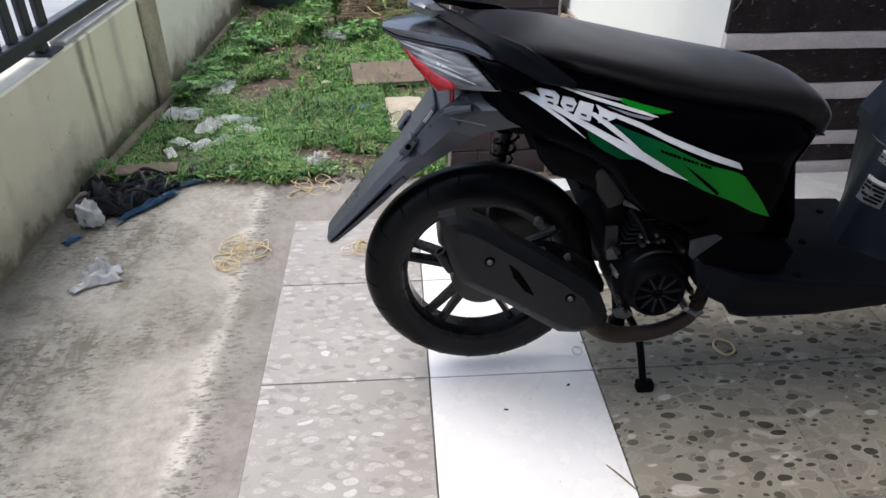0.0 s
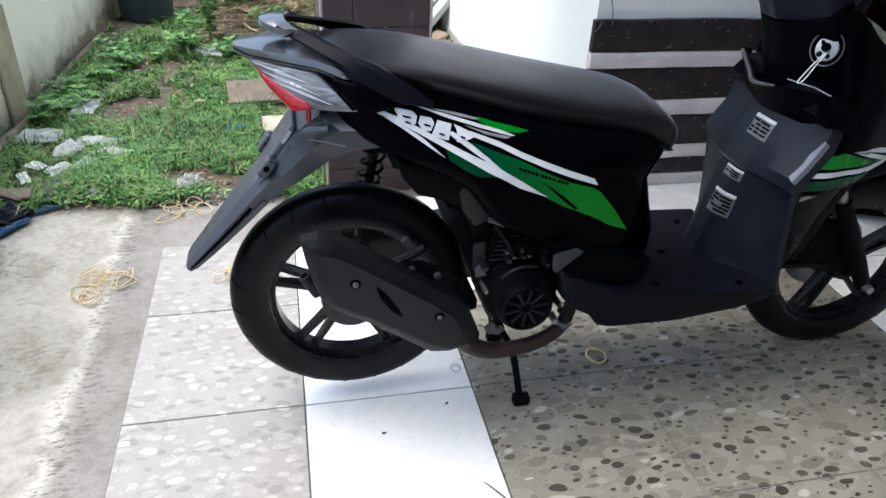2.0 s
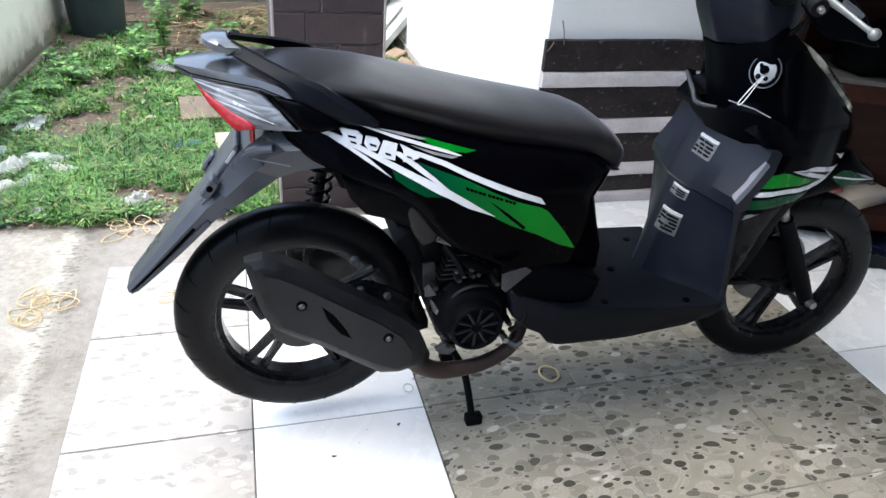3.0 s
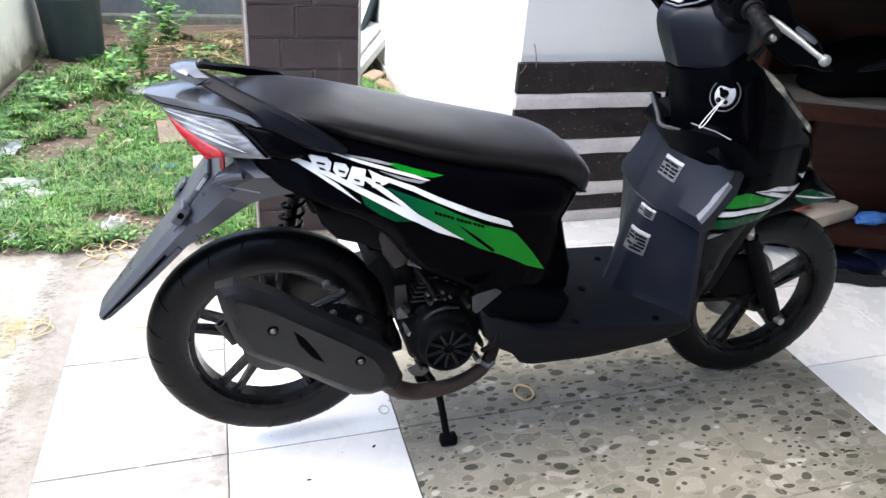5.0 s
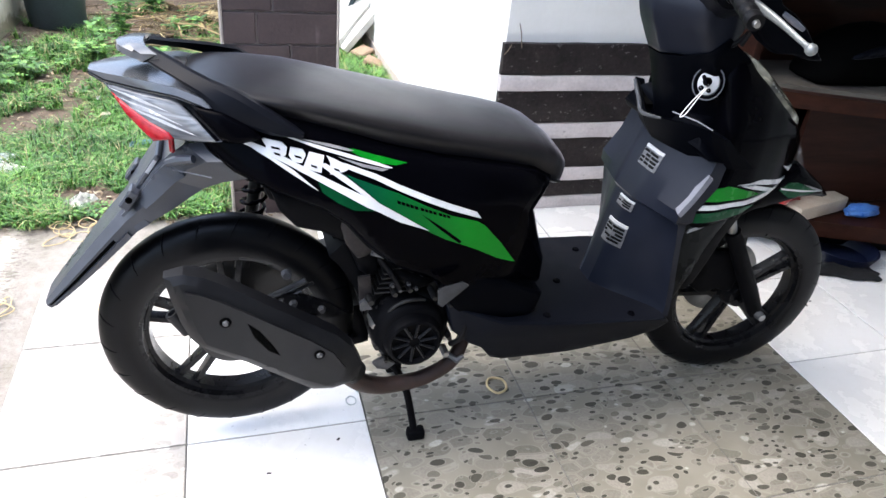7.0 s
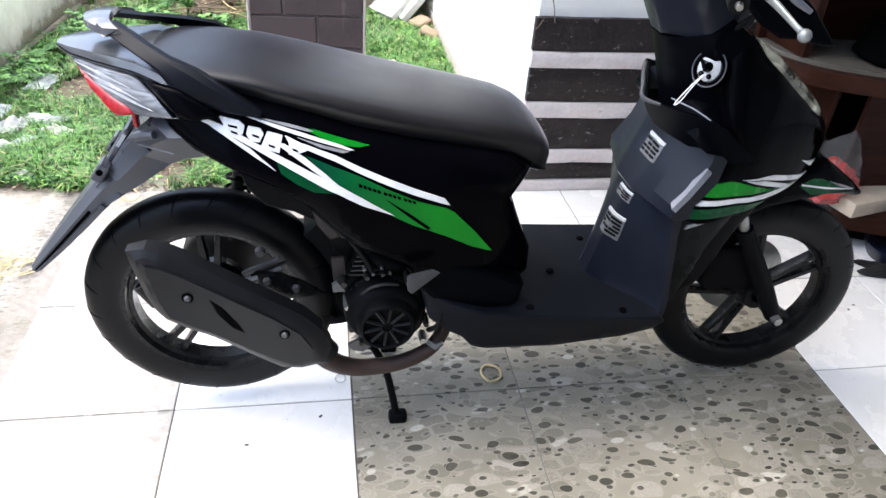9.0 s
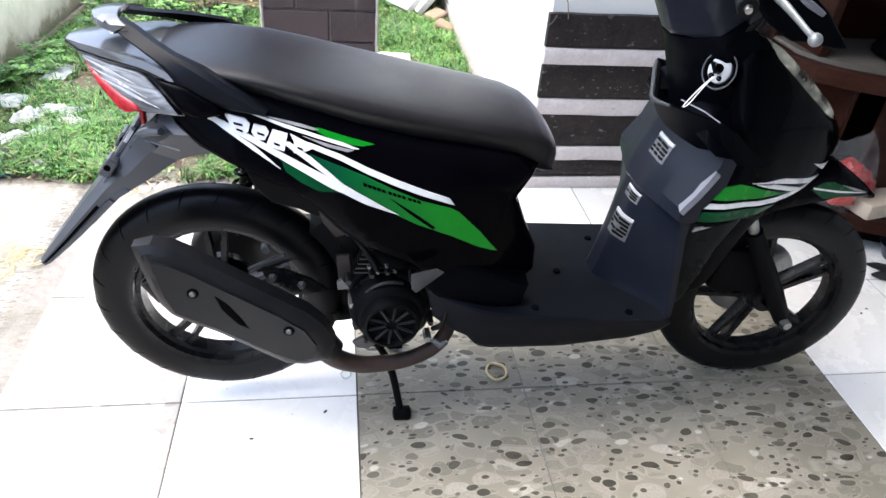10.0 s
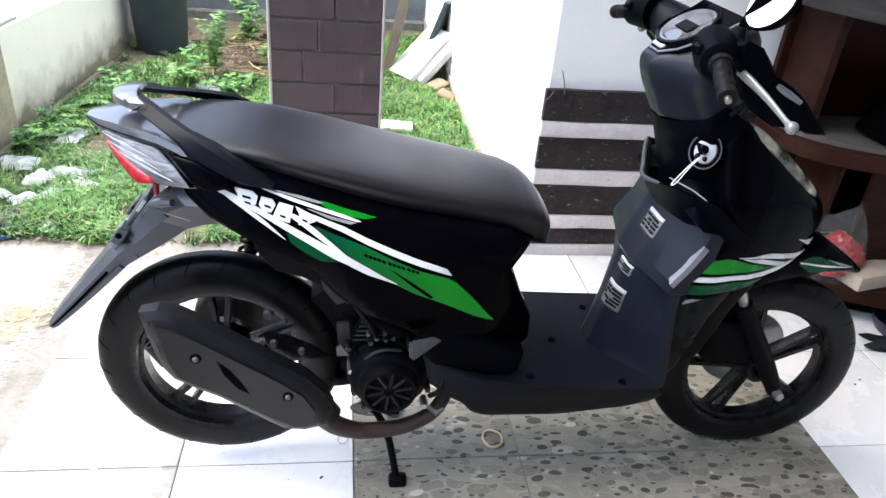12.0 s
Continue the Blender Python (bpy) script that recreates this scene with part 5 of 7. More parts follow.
part("lower_lug", Puff([(0.392, 0.250), (0.412, 0.262), (0.440, 0.243), (0.424, 0.230), (0.402, 0.236)], 0.006, -0.088, 0.002).mesh(0.01), "grey_decal", eng, "dull cast lug of the crankcase")
part("side_skirt", Puff([(0.505, 0.478), (0.56, 0.476), (0.66, 0.446), (0.745, 0.405), (0.735, 0.352), (0.655, 0.338), (0.612, 0.300), (0.585, 0.318), (0.562, 0.372), (0.520, 0.428)], lambda x, z: 0.162 - 0.10 * max(0.42 - z, 0), MID, 0.010).mesh(0.016), "satin_black", scooter, "satin black lower side cover above the floor board", smooth=30)
part("inner_panel", Puff([(0.200, 0.640), (0.215, 0.598), (0.245, 0.562), (0.295, 0.548), (0.335, 0.525), (0.385, 0.560), (0.345, 0.590), (0.288, 0.620)], 0.100, MID, 0.012).mesh(0.016), "dark_plastic", scooter, "black inner panel above the rear tyre")
part("dust_cover", Puff([(0.322, 0.572), (0.350, 0.586), (0.386, 0.560), (0.394, 0.500), (0.362, 0.486), (0.338, 0.520)], 0.105, MID, 0.010).mesh(0.014), "dusty_brown", scooter, "dusty brown-grey inner cover")
part("muffler_bracket", Puff([(0.215, 0.408), (0.262, 0.402), (0.31, 0.378), (0.345, 0.35), (0.27, 0.34), (0.225, 0.375)], 0.008, -0.040, 0.003).mesh(0.018), "alloy_black", scooter, "dark cast muffler bracket")
for x, z in ((0.236, 0.392), (0.292, 0.372)):
    part("bracket_nut", lathe([(0.0005, -0.010), (0.006, -0.010), (0.009, 0.0), (0.0005, 0.0)], 6, at=(x, -0.049, z)), "grey_decal", scooter)
part("brake_arm", tube([(0.19, -0.036, 0.402), (0.262, -0.038, 0.437)], 0.0055, 8), "edge_dark", scooter, "dull steel brake arm")
part("brake_rod", tube([(0.205, -0.030, 0.392), (0.278, -0.030, 0.424)], 0.0035, 8), "engine", scooter, "thin brake rod")
part("arm_joint", lathe([(0.0005, -0.012), (0.008, -0.012), (0.011, 0.0), (0.0005, 0.0)], 10, at=(0.226, -0.032, 0.452)), "grey_decal", scooter, "dull cast joint of the brake")
arc = [(RX + 0.268 * math.cos(radians(a)), RZ + 0.268 * math.sin(radians(a))) for a in range(8, 46, 6)]
arc += [(RX + 0.318 * math.cos(radians(a)), RZ + 0.318 * math.sin(radians(a))) for a in range(44, 6, -6)]
part("wheel_guard", Puff(arc, 0.070, MID, 0.004).mesh(0.02), "dark_plastic", scooter, "black guard over the rear tyre")
part("splash_guard", Puff([(0.335, 0.53), (0.40, 0.51), (0.408, 0.45), (0.396, 0.425), (0.368, 0.45)], 0.085, MID, 0.006).mesh(0.02), "dark_plastic", scooter, "black splash guard before the rear wheel")
part("swing_arm", Puff([(0.30, 0.255), (0.355, 0.215), (0.405, 0.222), (0.405, 0.246), (0.37, 0.240), (0.33, 0.275)], 0.06, MID + 0.03, 0.006).mesh(0.02), "dark_plastic", scooter, "dark cast swing arm")
part("drive_case", Puff([(0.03, 0.30), (0.06, 0.37), (0.14, 0.385), (0.30, 0.37), (0.45, 0.40), (0.56, 0.37), (0.58, 0.27), (0.50, 0.21), (0.40, 0.215), (0.26, 0.245), (0.10, 0.245), (0.045, 0.265)], 0.045, MID + 0.15, 0.02, 2).mesh(0.025), "engine", scooter, "dark cast belt drive case")
part("carrier_bracket", Puff([(0.27, 0.62), (0.36, 0.55), (0.42, 0.50), (0.40, 0.44), (0.35, 0.42), (0.32, 0.50), (0.24, 0.58)], 0.05, MID + 0.02, 0.015, 2).mesh(0.02), "dark_plastic", scooter)
part("inner_fender", Puff([(0.20, 0.66), (0.30, 0.63), (0.40, 0.53), (0.42, 0.44), (0.39, 0.40), (0.375, 0.50), (0.30, 0.575), (0.20, 0.61)], 0.075, MID, 0.01, 2).mesh(0.02), "dark_plastic", scooter)
shock = part("shock_absorber", tube([(0.15, MID + 0.115, 0.36), (0.20, MID + 0.115, 0.66)], 0.014, 12), "engine", scooter, "rear shock absorber")
coil = []
for i in range(90):
    u = i / 89
    q = u * 2 * math.pi * 8
    coil.append((0.158 + 0.042 * u + 0.025 * math.cos(q), MID + 0.115 + 0.025 * math.sin(q), 0.42 + 0.22 * u))
part("spring", tube(coil, 0.0045, 6), "gloss_black", shock, "black coil spring")
part("shock_collar", lathe_z([(0.001, 0.0), (0.030, 0.0), (0.032, 0.012), (0.028, 0.03), (0.001, 0.03)], 20, at=(0.20, MID + 0.02, 0.615)), "dark_plastic", shock)

# centre stand
stand = part("centre_stand", tube([(0.44, MID - 0.09, 0.215), (0.475, MID - 0.105, 0.15), (0.50, MID - 0.118, 0.03)], 0.0085, 10, 4), "dark_plastic", scooter, "dark steel centre stand on the tiles")
tube([(0.44, MID + 0.09, 0.215), (0.475, MID + 0.105, 0.15), (0.50, MID + 0.118, 0.03)], 0.0085, 10, 4, bm=(bm := bmesh.new()))
part("stand_leg", bm, "dark_plastic", stand)
part("cross_tube", tube([(0.44, MID - 0.1, 0.215), (0.44, MID + 0.1, 0.215)], 0.013, 10), "dark_plastic", stand)
for sgn in (-1, 1):
    y = MID + sgn * 0.121
    part("stand_foot", box(0.484, 0.526, y - 0.014, y + 0.014, 0.0005, 0.028, 0.007, seg=2), "dark_plastic", stand)

# step-through floor board and lower side cover
DECK = [(0.535, 0.400), (0.60, 0.372), (0.665, 0.352), (0.83, 0.340), (1.045, 0.330), (1.062, 0.312), (1.035, 0.284), (0.982, 0.260), (0.845, 0.232), (0.69, 0.224), (0.655, 0.232), (0.628, 0.268), (0.597, 0.284), (0.555, 0.325)]
deck_w = lerp_table([(0.53, 0.150), (0.66, 0.178), (0.83, 0.186), (0.95, 0.188), (1.06, 0.192)])
deck = Puff(DECK, lambda x, z: deck_w(x) - 0.35 * max(0.33 - z, 0) ** 1.0, MID, 0.007)
board = part("floor_board", deck.mesh(0.02), "matte_black", scooter, "black plastic step-through floor board", smooth=30)
for x, y in ((0.848, 0.022), (0.766, -0.110), (0.968, -0.120), (0.964, 0.161)):
    part("screw", lathe_z([(0.0005, 0.006), (0.007, 0.006), (0.009, 0.003), (0.009, -0.012)], 12, at=(x, y, float(np.interp(x, [0.66, 0.83, 1.045], [0.352, 0.340, 0.330])) - 0.002)), "gloss_black", board)
part("screw", lathe([(0.0005, -0.004), (0.005, -0.004), (0.007, 0.004), (0.0005, 0.004)], 12, at=(0.985, MID - 0.166, 0.286)), "chrome", board, "small chrome screw")
part("under_tray", Puff([(0.60, 0.30), (0.68, 0.26), (1.0, 0.262), (1.10, 0.33), (1.12, 0.45), (1.05, 0.33), (0.62, 0.33)], 0.12, MID, 0.01).mesh(0.03), "dark_plastic", scooter)

# leg shield: centre tunnel at the foot, wider facetted top
def shield_section(z, xc, xe, hw, tunnel, back):
    """Plan section of the leg shield at height z, facing backwards."""
    out = []
    for k in range(33):
        u = -1 + 2 * k / 32
        s = max(0.0, min(1.0, (abs(u) - tunnel) / (1 - tunnel)))
        if z < 0.56:
            s = s * s * (3 - 2 * s) * 0.6 + 0.4 * s ** 0.7
        out.append((xc + (xe - xc) * s, MID + u * hw, z))
    out += [(x + back, y, z) for x, y, z in reversed(out)]
    return out


SHIELD = [(0.322, 0.922, 1.046, 0.172, 0.16, 0.014), (0.335, 0.931, 1.048, 0.170, 0.16, 0.014), (0.36, 0.938, 1.048, 0.169, 0.16, 0.014), (0.44, 0.955, 1.038, 0.168, 0.16, 0.014), (0.52, 0.974, 1.028, 0.168, 0.18, 0.014), (0.556, 0.985, 1.022, 0.168, 0.20, 0.02),
          (0.562, 0.983, 1.014, 0.170, 0.24, 0.04), (0.587, 0.992, 1.014, 0.171, 0.26, 0.04), (0.64, 1.013, 1.049, 0.171, 0.28, 0.04), (0.68, 1.028, 1.064, 0.171, 0.30, 0.03), (0.704, 1.036, 1.070, 0.168, 0.30, 0.03), (0.735, 1.035, 1.085, 0.12, 0.3, 0.03), (0.75, 1.03, 1.09, 0.10, 0.3, 0.03)]
shield = part("leg_shield", loft([shield_section(*s) for s in SHIELD]), "shield_plastic", scooter, "blue-black plastic leg shield with printed labels", smooth=14)
part("edge_trim", loft([[(x - 0.003, y - 0.002, z + 0.002), (x + 0.006, y - 0.004, z - 0.005), (x + 0.010, y + 0.006, z - 0.003), (x + 0.002, y + 0.016, z + 0.006)] for x, y, z in
                       [(1.061, MID - 0.173, 0.668), (1.048, MID - 0.173, 0.643), (1.032, MID - 0.173, 0.615), (1.011, MID - 0.172, 0.584)]]), "edge_grey", shield, "pale grey edge of the leg shield", smooth=20)


def shield_x(y, z):
    zs = [s[0] for s in SHIELD]
    xc, xe, hw = (float(np.interp(z, zs, [s[k] for s in SHIELD])) for k in (1, 2, 3))
    u = abs(y - MID) / hw
    tn = float(np.interp(z, zs, [s[4] for s in SHIELD]))
    s_ = max(0.0, min(1.0, (u - tn) / (1 - tn)))
    if z < 0.56:
        s_ = s_ * s_ * (3 - 2 * s_) * 0.6 + 0.4 * s_ ** 0.7
    return xc + (xe - xc) * s_


def label_plate(y0, y1, z0, z1, rows, seed):
    """A printed sticker: a grey field with a white heading bar and plain dark bars."""
    rr = random.Random(seed)
    field, head_bar, print_bm = bmesh.new(), bmesh.new(), bmesh.new()

    def bar(bm, a, b, c, d, lift):
        n = 5
        fr, bk = [], []
        for i in range(n + 1):
            y = a + (b - a) * i / n
            fr.append([bm.verts.new((shield_x(y, z) - lift, y, z)) for z in (c, d)])
            bk.append([bm.verts.new((shield_x(y, z) + 0.002, y, z)) for z in (c, d)])
        for i in range(n):
            bm.faces.new((fr[i][0], fr[i + 1][0], fr[i + 1][1], fr[i][1]))
            for k in (0, 1):
                bm.faces.new((fr[i][k], fr[i + 1][k], bk[i + 1][k], bk[i][k]))
        for i in (0, n):
            bm.faces.new((fr[i][0], fr[i][1], bk[i][1], bk[i][0]))

    step = (z1 - z0) / (rows + 1.6)
    bar(field, y0, y1, z0, z1 - step * 0.9, 0.0018)
    bar(head_bar, y0, y1, z1 - step * 0.8, z1, 0.0024)
    for r in range(rows):
        zt = z1 - step * (1.25 + r)
        y = y0 + rr.uniform(0.002, 0.010)
        while y < y1 - 0.008:
            w = rr.uniform(0.014, 0.032)
            if rr.random() < 0.9:
                bar(print_bm, y, min(y + w, y1 - 0.002), zt - step * 0.62, zt, 0.0026)
            y += w + rr.uniform(0.003, 0.005)
    part("label", field, "label_grey", shield, "worn grey printed sticker", smooth=20)
    part("label_heading", head_bar, "label_white", shield, "white heading bar of the sticker", smooth=20)
    part("label_print", print_bm, "dark_plastic", shield, "plain dark bars of print", smooth=20)


label_plate(-0.014, 0.050, 0.626, 0.670, 4, 2)
label_plate(-0.006, 0.048, 0.528, 0.551, 3, 5)
label_plate(-0.014, 0.045, 0.440, 0.495, 5, 8)

# front cowl
cowl_wide = lerp_table([(0.95, 0.125), (1.0, 0.145), (1.06, 0.168), (1.10, 0.170), (1.18, 0.155), (1.26, 0.122), (1.31, 0.097), (1.385, 0.052), (1.41, 0.04)])
COWL = [(1.080, 0.735), (1.072, 0.800), (1.066, 0.860), (1.085, 0.912), (1.13, 0.895), (1.19, 0.855), (1.24, 0.815), (1.29, 0.778), (1.35, 0.736), (1.388, 0.700), (1.402, 0.670), (1.394, 0.640), (1.360, 0.595),
        (1.28, 0.568), (1.18, 0.545), (1.08, 0.532), (1.035, 0.548), (1.045, 0.615), (1.085, 0.670), (1.095, 0.700)]
cowl = Puff(COWL, lambda x, z: cowl_wide(x) - 0.35 * soft(z - 0.76), MID, 0.03)
cw = part("front_cowl", cowl.mesh(0.018), "gloss_black", scooter, "glossy black front cowl with green decals")


def cowl_decal(name, outline, mat, lift, label=""):
    return part(name, skin(cowl.y, outline, lift, 0.014), mat, cw, label, smooth=20)


cowl_decal("green_decal", [(1.072, 0.609), (1.087, 0.637), (1.120, 0.641), (1.149, 0.633), (1.206, 0.614), (1.236, 0.602), (1.171, 0.605)], "top_green", 0.0012, "bright green cowl decal")
cowl_decal("deep_green_decal", [(1.206, 0.612), (1.240, 0.605), (1.285, 0.601), (1.236, 0.598), (1.200, 0.603)], "deep_green", 0.0012, "dark green tail of the cowl decal")
cowl_decal("deep_green_decal", [(1.049, 0.580), (1.152, 0.584), (1.229, 0.578), (1.201, 0.568), (1.146, 0.563), (1.044, 0.557)], "deep_green", 0.0012)
cowl_decal("white_stripe", [(1.060, 0.589), (1.069, 0.600), (1.147, 0.600), (1.221, 0.596), (1.287, 0.601), (1.366, 0.600), (1.300, 0.592), (1.225, 0.586), (1.150, 0.590)], "white_decal", 0.0024, "white cowl stripe")
cowl_decal("white_stripe", [(1.146, 0.640), (1.228, 0.637), (1.318, 0.615), (1.376, 0.606), (1.366, 0.597), (1.300, 0.609), (1.196, 0.634)], "white_decal", 0.0024)
cowl_decal("white_stripe", [(1.156, 0.637), (1.206, 0.629), (1.290, 0.602), (1.262, 0.602), (1.211, 0.618)], "white_decal", 0.0030)
cowl_decal("white_stripe", [(1.307, 0.651), (1.335, 0.641), (1.388, 0.630), (1.382, 0.618), (1.350, 0.626)], "white_decal", 0.0024)
part("lower_panel", Puff([(1.032, 0.566), (1.119, 0.582), (1.195, 0.614), (1.158, 0.56), (1.128, 0.48), (1.114, 0.40), (1.090, 0.325), (1.058, 0.325), (1.050, 0.46)], lambda x, z: 0.158 - 0.10 * max(0.55 - z, 0), MID, 0.012).mesh(0.018), "panel_dark", scooter, "dark grey lower front panel")
part("emblem_bar", Puff([(1.057, 0.530), (1.100, 0.544), (1.101, 0.549), (1.085, 0.545), (1.060, 0.540)], 0.004, MID - 0.157, 0.001).mesh(0.01), "worn_white", cw, "small worn silver emblem bar")
part("headlight", Puff([(1.118, 0.900), (1.15, 0.884), (1.20, 0.850), (1.25, 0.814), (1.30, 0.776), (1.332, 0.748), (1.325, 0.731), (1.285, 0.755), (1.235, 0.790), (1.175, 0.832), (1.138, 0.864)], lambda x, z: cowl_wide(x) - 0.35 * soft(z - 0.76) + 0.003, MID, 0.02).mesh(0.016), "headlight_lens", scooter, "clear swept headlight lens with its glints put into the colour")
part("under_cowl", Puff([(1.06, 0.57), (1.20, 0.62), (1.26, 0.60), (1.205, 0.48), (1.16, 0.36), (1.10, 0.33), (1.07, 0.45)], 0.115, MID, 0.02, 2).mesh(0.025), "dark_plastic", scooter)

# inner cover with key switch; its back is a blunt ridge
column_x = lerp_table([(0.70, 1.040), (0.75, 1.024), (0.79, 1.010), (0.85, 0.988), (0.89, 0.970), (0.96, 0.936)])
inner = Puff([(1.040, 0.700), (1.024, 0.750), (1.010, 0.790), (0.988, 0.850), (0.978, 0.874), (1.0, 0.880), (1.06, 0.930), (1.12, 0.890), (1.14, 0.80), (1.12, 0.71)],
             lambda x, z: min(0.026 + 1.6 * max(x - column_x(z), 0.0), 0.122), MID, 0.004)
inn = part("inner_cover", inner.mesh(0.014), "satin_black", scooter, "satin black inner cover round the key switch", smooth=40)


def facet_panel(outer, push):
    """A closed shell from a fan of outer corners and the same corners pushed forwards."""
    bm = bmesh.new()
    a = [bm.verts.new(p) for p in outer]
    b = [bm.verts.new((x + push, y, z)) for x, y, z in outer]
    n = len(a)
    for ring_, flip in ((a, False), (b, True)):
        bm.faces.new(ring_[::-1] if flip else ring_)
    for i in range(n):
        bm.faces.new((a[i], a[(i + 1) % n], b[(i + 1) % n], b[i]))
    bmesh.ops.triangulate(bm, faces=[f for f in bm.faces if len(f.verts) > 4])
    return bm


# glove pocket across the foot of the inner cover: a rim that stands off the column, dark inside
LIP = [(1.046, 0.196, 0.766), (1.024, 0.150, 0.764), (0.998, 0.085, 0.752), (0.984, 0.045, 0.742), (0.996, -0.010, 0.750), (1.012, -0.060, 0.758), (1.036, -0.120, 0.764), (1.060, -0.138, 0.752)]
FOOT = [(1.068, 0.188, 0.690), (1.050, 0.150, 0.690), (1.030, 0.085, 0.690), (1.020, 0.045, 0.688), (1.028, -0.010, 0.688), (1.046, -0.060, 0.686), (1.084, -0.118, 0.684), (1.108, -0.132, 0.684)]
MIDS = [(a[0] * 0.5 + b[0] * 0.5 - 0.004, (a[1] + b[1]) / 2, (a[2] + b[2]) / 2) for a, b in zip(LIP, FOOT)]
shell = [[(x, y, z) for x, y, z in row] + [(x + d, y, z) for x, y, z in reversed(row)] for row, d in ((FOOT, 0.05), (MIDS, 0.03), (LIP, 0.010))]
pocket = part("glove_pocket", loft(shell), "satin_black", inn, "matte black glove pocket in the inner cover", smooth=16)
part("pocket_rim", tube(LIP[:5], [0.004, 0.005, 0.005, 0.005, 0.003], 8, 3), "edge_dark", pocket, "pale worn pocket rim", smooth=60)
# the shade in the pocket mouth is a flat black sheet
part("pocket_opening", facet_panel([(1.050, 0.188, 0.7585), (1.028, 0.148, 0.7575), (1.004, 0.085, 0.7465), (1.060, 0.085, 0.745), (1.085, 0.170, 0.755)], 0.004), "void_black", pocket, "black sheet that stands in for the shade inside the pocket")
part("pocket_fin", facet_panel([(1.046, 0.198, 0.772), (1.070, 0.200, 0.766), (1.086, 0.194, 0.700), (1.066, 0.190, 0.694)], 0.004), "matte_black", pocket)
part("seam_line", tube([(1.002, MID - 0.078, 0.772), (1.024, MID - 0.134, 0.772), (1.040, MID - 0.166, 0.765)], 0.0015, 6), "edge_grey", inn)
turn = Matrix.Translation((1.042, MID - 0.112, 0.842)) @ Matrix.Rotation(radians(44), 4, "Z") @ Matrix.Rotation(radians(-72), 4, "Y")
oval = Matrix.Diagonal((1.15, 1.0, 1, 1))
key = part("key_switch", spin(lathe_z([(0.001, 0.008), (0.016, 0.008), (0.0200, 0.006), (0.0212, -0.004), (0.0215, -0.03)], 28), turn @ oval), "label_white", inn, "pale key switch plate")
part("key_ring", spin(lathe_z([(0.0220, 0.004), (0.025, 0.008), (0.0290, 0.006), (0.031, -0.02)], 28), turn @ oval), "gloss_black", key)
part("key_bezel", spin(lathe_z([(0.0275, 0.0065), (0.0285, 0.0085), (0.0300, 0.0065)], 28), turn @ oval), "edge_grey", key, "thin grey bezel ring")
part("key_slot", spin(lathe_z([(0.001, 0.0100), (0.008, 0.0100), (0.0095, 0.007)], 18), turn @ Matrix.Translation((0.002, 0.002, 0))), "void_black", key)
for a, b, r in ((-0.012, 0.010, 0.0055), (-0.014, -0.005, 0.0050)):
    part("shutter_knob", spin(lathe_z([(0.001, 0.0125), (r * 0.7, 0.0125), (r, 0.007)], 14), turn @ Matrix.Translation((a, b, 0))), "gloss_black", key)
part("key", spin(box(-0.010, 0.012, -0.0035, 0.0035, 0.008, 0.036, 0.002), turn @ Matrix.Translation((0.001, 0.003, 0)) @ Matrix.Rotation(radians(35), 4, "Z")), "gloss_black", key, "black-headed key left in the switch")
part("key_cord", tube([(1.018, -0.097, 0.842), (0.999, -0.104, 0.826), (0.980, -0.106, 0.796), (0.974, -0.100, 0.786), (0.980, -0.092, 0.790), (1.001, -0.090, 0.818), (1.016, -0.094, 0.840)], 0.0011, 6, 4), "cord", key, "pale loop of cord on the key")

part("knee_panel", Puff([(1.030, 0.720), (1.036, 0.752), (1.046, 0.768), (1.10, 0.780), (1.13, 0.720), (1.11, 0.690), (1.09, 0.692), (1.05, 0.700)],
                        lambda x, z: 0.172 - 0.75 * max(z - 0.70, 0), MID, 0.006).mesh(0.014), "satin_black", inn)

# handlebar cover, meter, grips, levers, mirror; all turned slightly to the right
bar_turn = Matrix.Translation((1.0, MID, 0)) @ Matrix.Rotation(radians(-2), 4, "Z") @ Matrix.Translation((-1.0, -MID, 0))


def bar_part(name, bm, mat, parent, label="", smooth=35):
    return part(name, spin(bm, bar_turn), mat, parent, label, smooth)


head_x = lerp_table([(0.87, 0.984), (0.90, 0.965), (0.937, 0.944), (0.962, 0.935), (0.985, 0.934), (1.0, 0.944), (1.07, 0.995)])
head = Puff([(0.948, 0.996), (0.938, 0.990), (0.933, 0.978), (0.935, 0.962), (0.944, 0.937), (0.964, 0.900), (0.977, 0.878), (1.01, 0.884), (1.06, 0.902), (1.11, 0.94), (1.118, 0.99), (1.10, 1.045), (1.085, 1.064), (1.062, 1.060), (1.0, 1.018)],
            lambda x, z: min(0.030 + 1.5 * max(x - head_x(z), 0.0) ** 1.08, 0.112 - 0.5 * max(x - 1.07, 0)), MID, 0.006)
hd = bar_part("handlebar_cover", head.mesh(0.012), "shield_plastic", scooter, "satin black handlebar cover", 70)
slope = Matrix.Translation((1.000, MID, 1.028)) @ Matrix.Rotation(radians(-34), 4, "Y")
mo = [(-0.060, 0.022), (-0.036, 0.056), (0.010, 0.082), (0.085, 0.094)]
mo = [(x, -y) for x, y in mo] + [(x, y) for x, y in reversed(mo)]
meter = bar_part("meter", spin(loft([[(x * k, y * k, z) for x, y in mo] for z, k in ((-0.014, 1.0), (0.004, 1.0), (0.009, 0.95))]), slope), "gloss_black", hd, "black instrument panel with round dial", smooth=25)
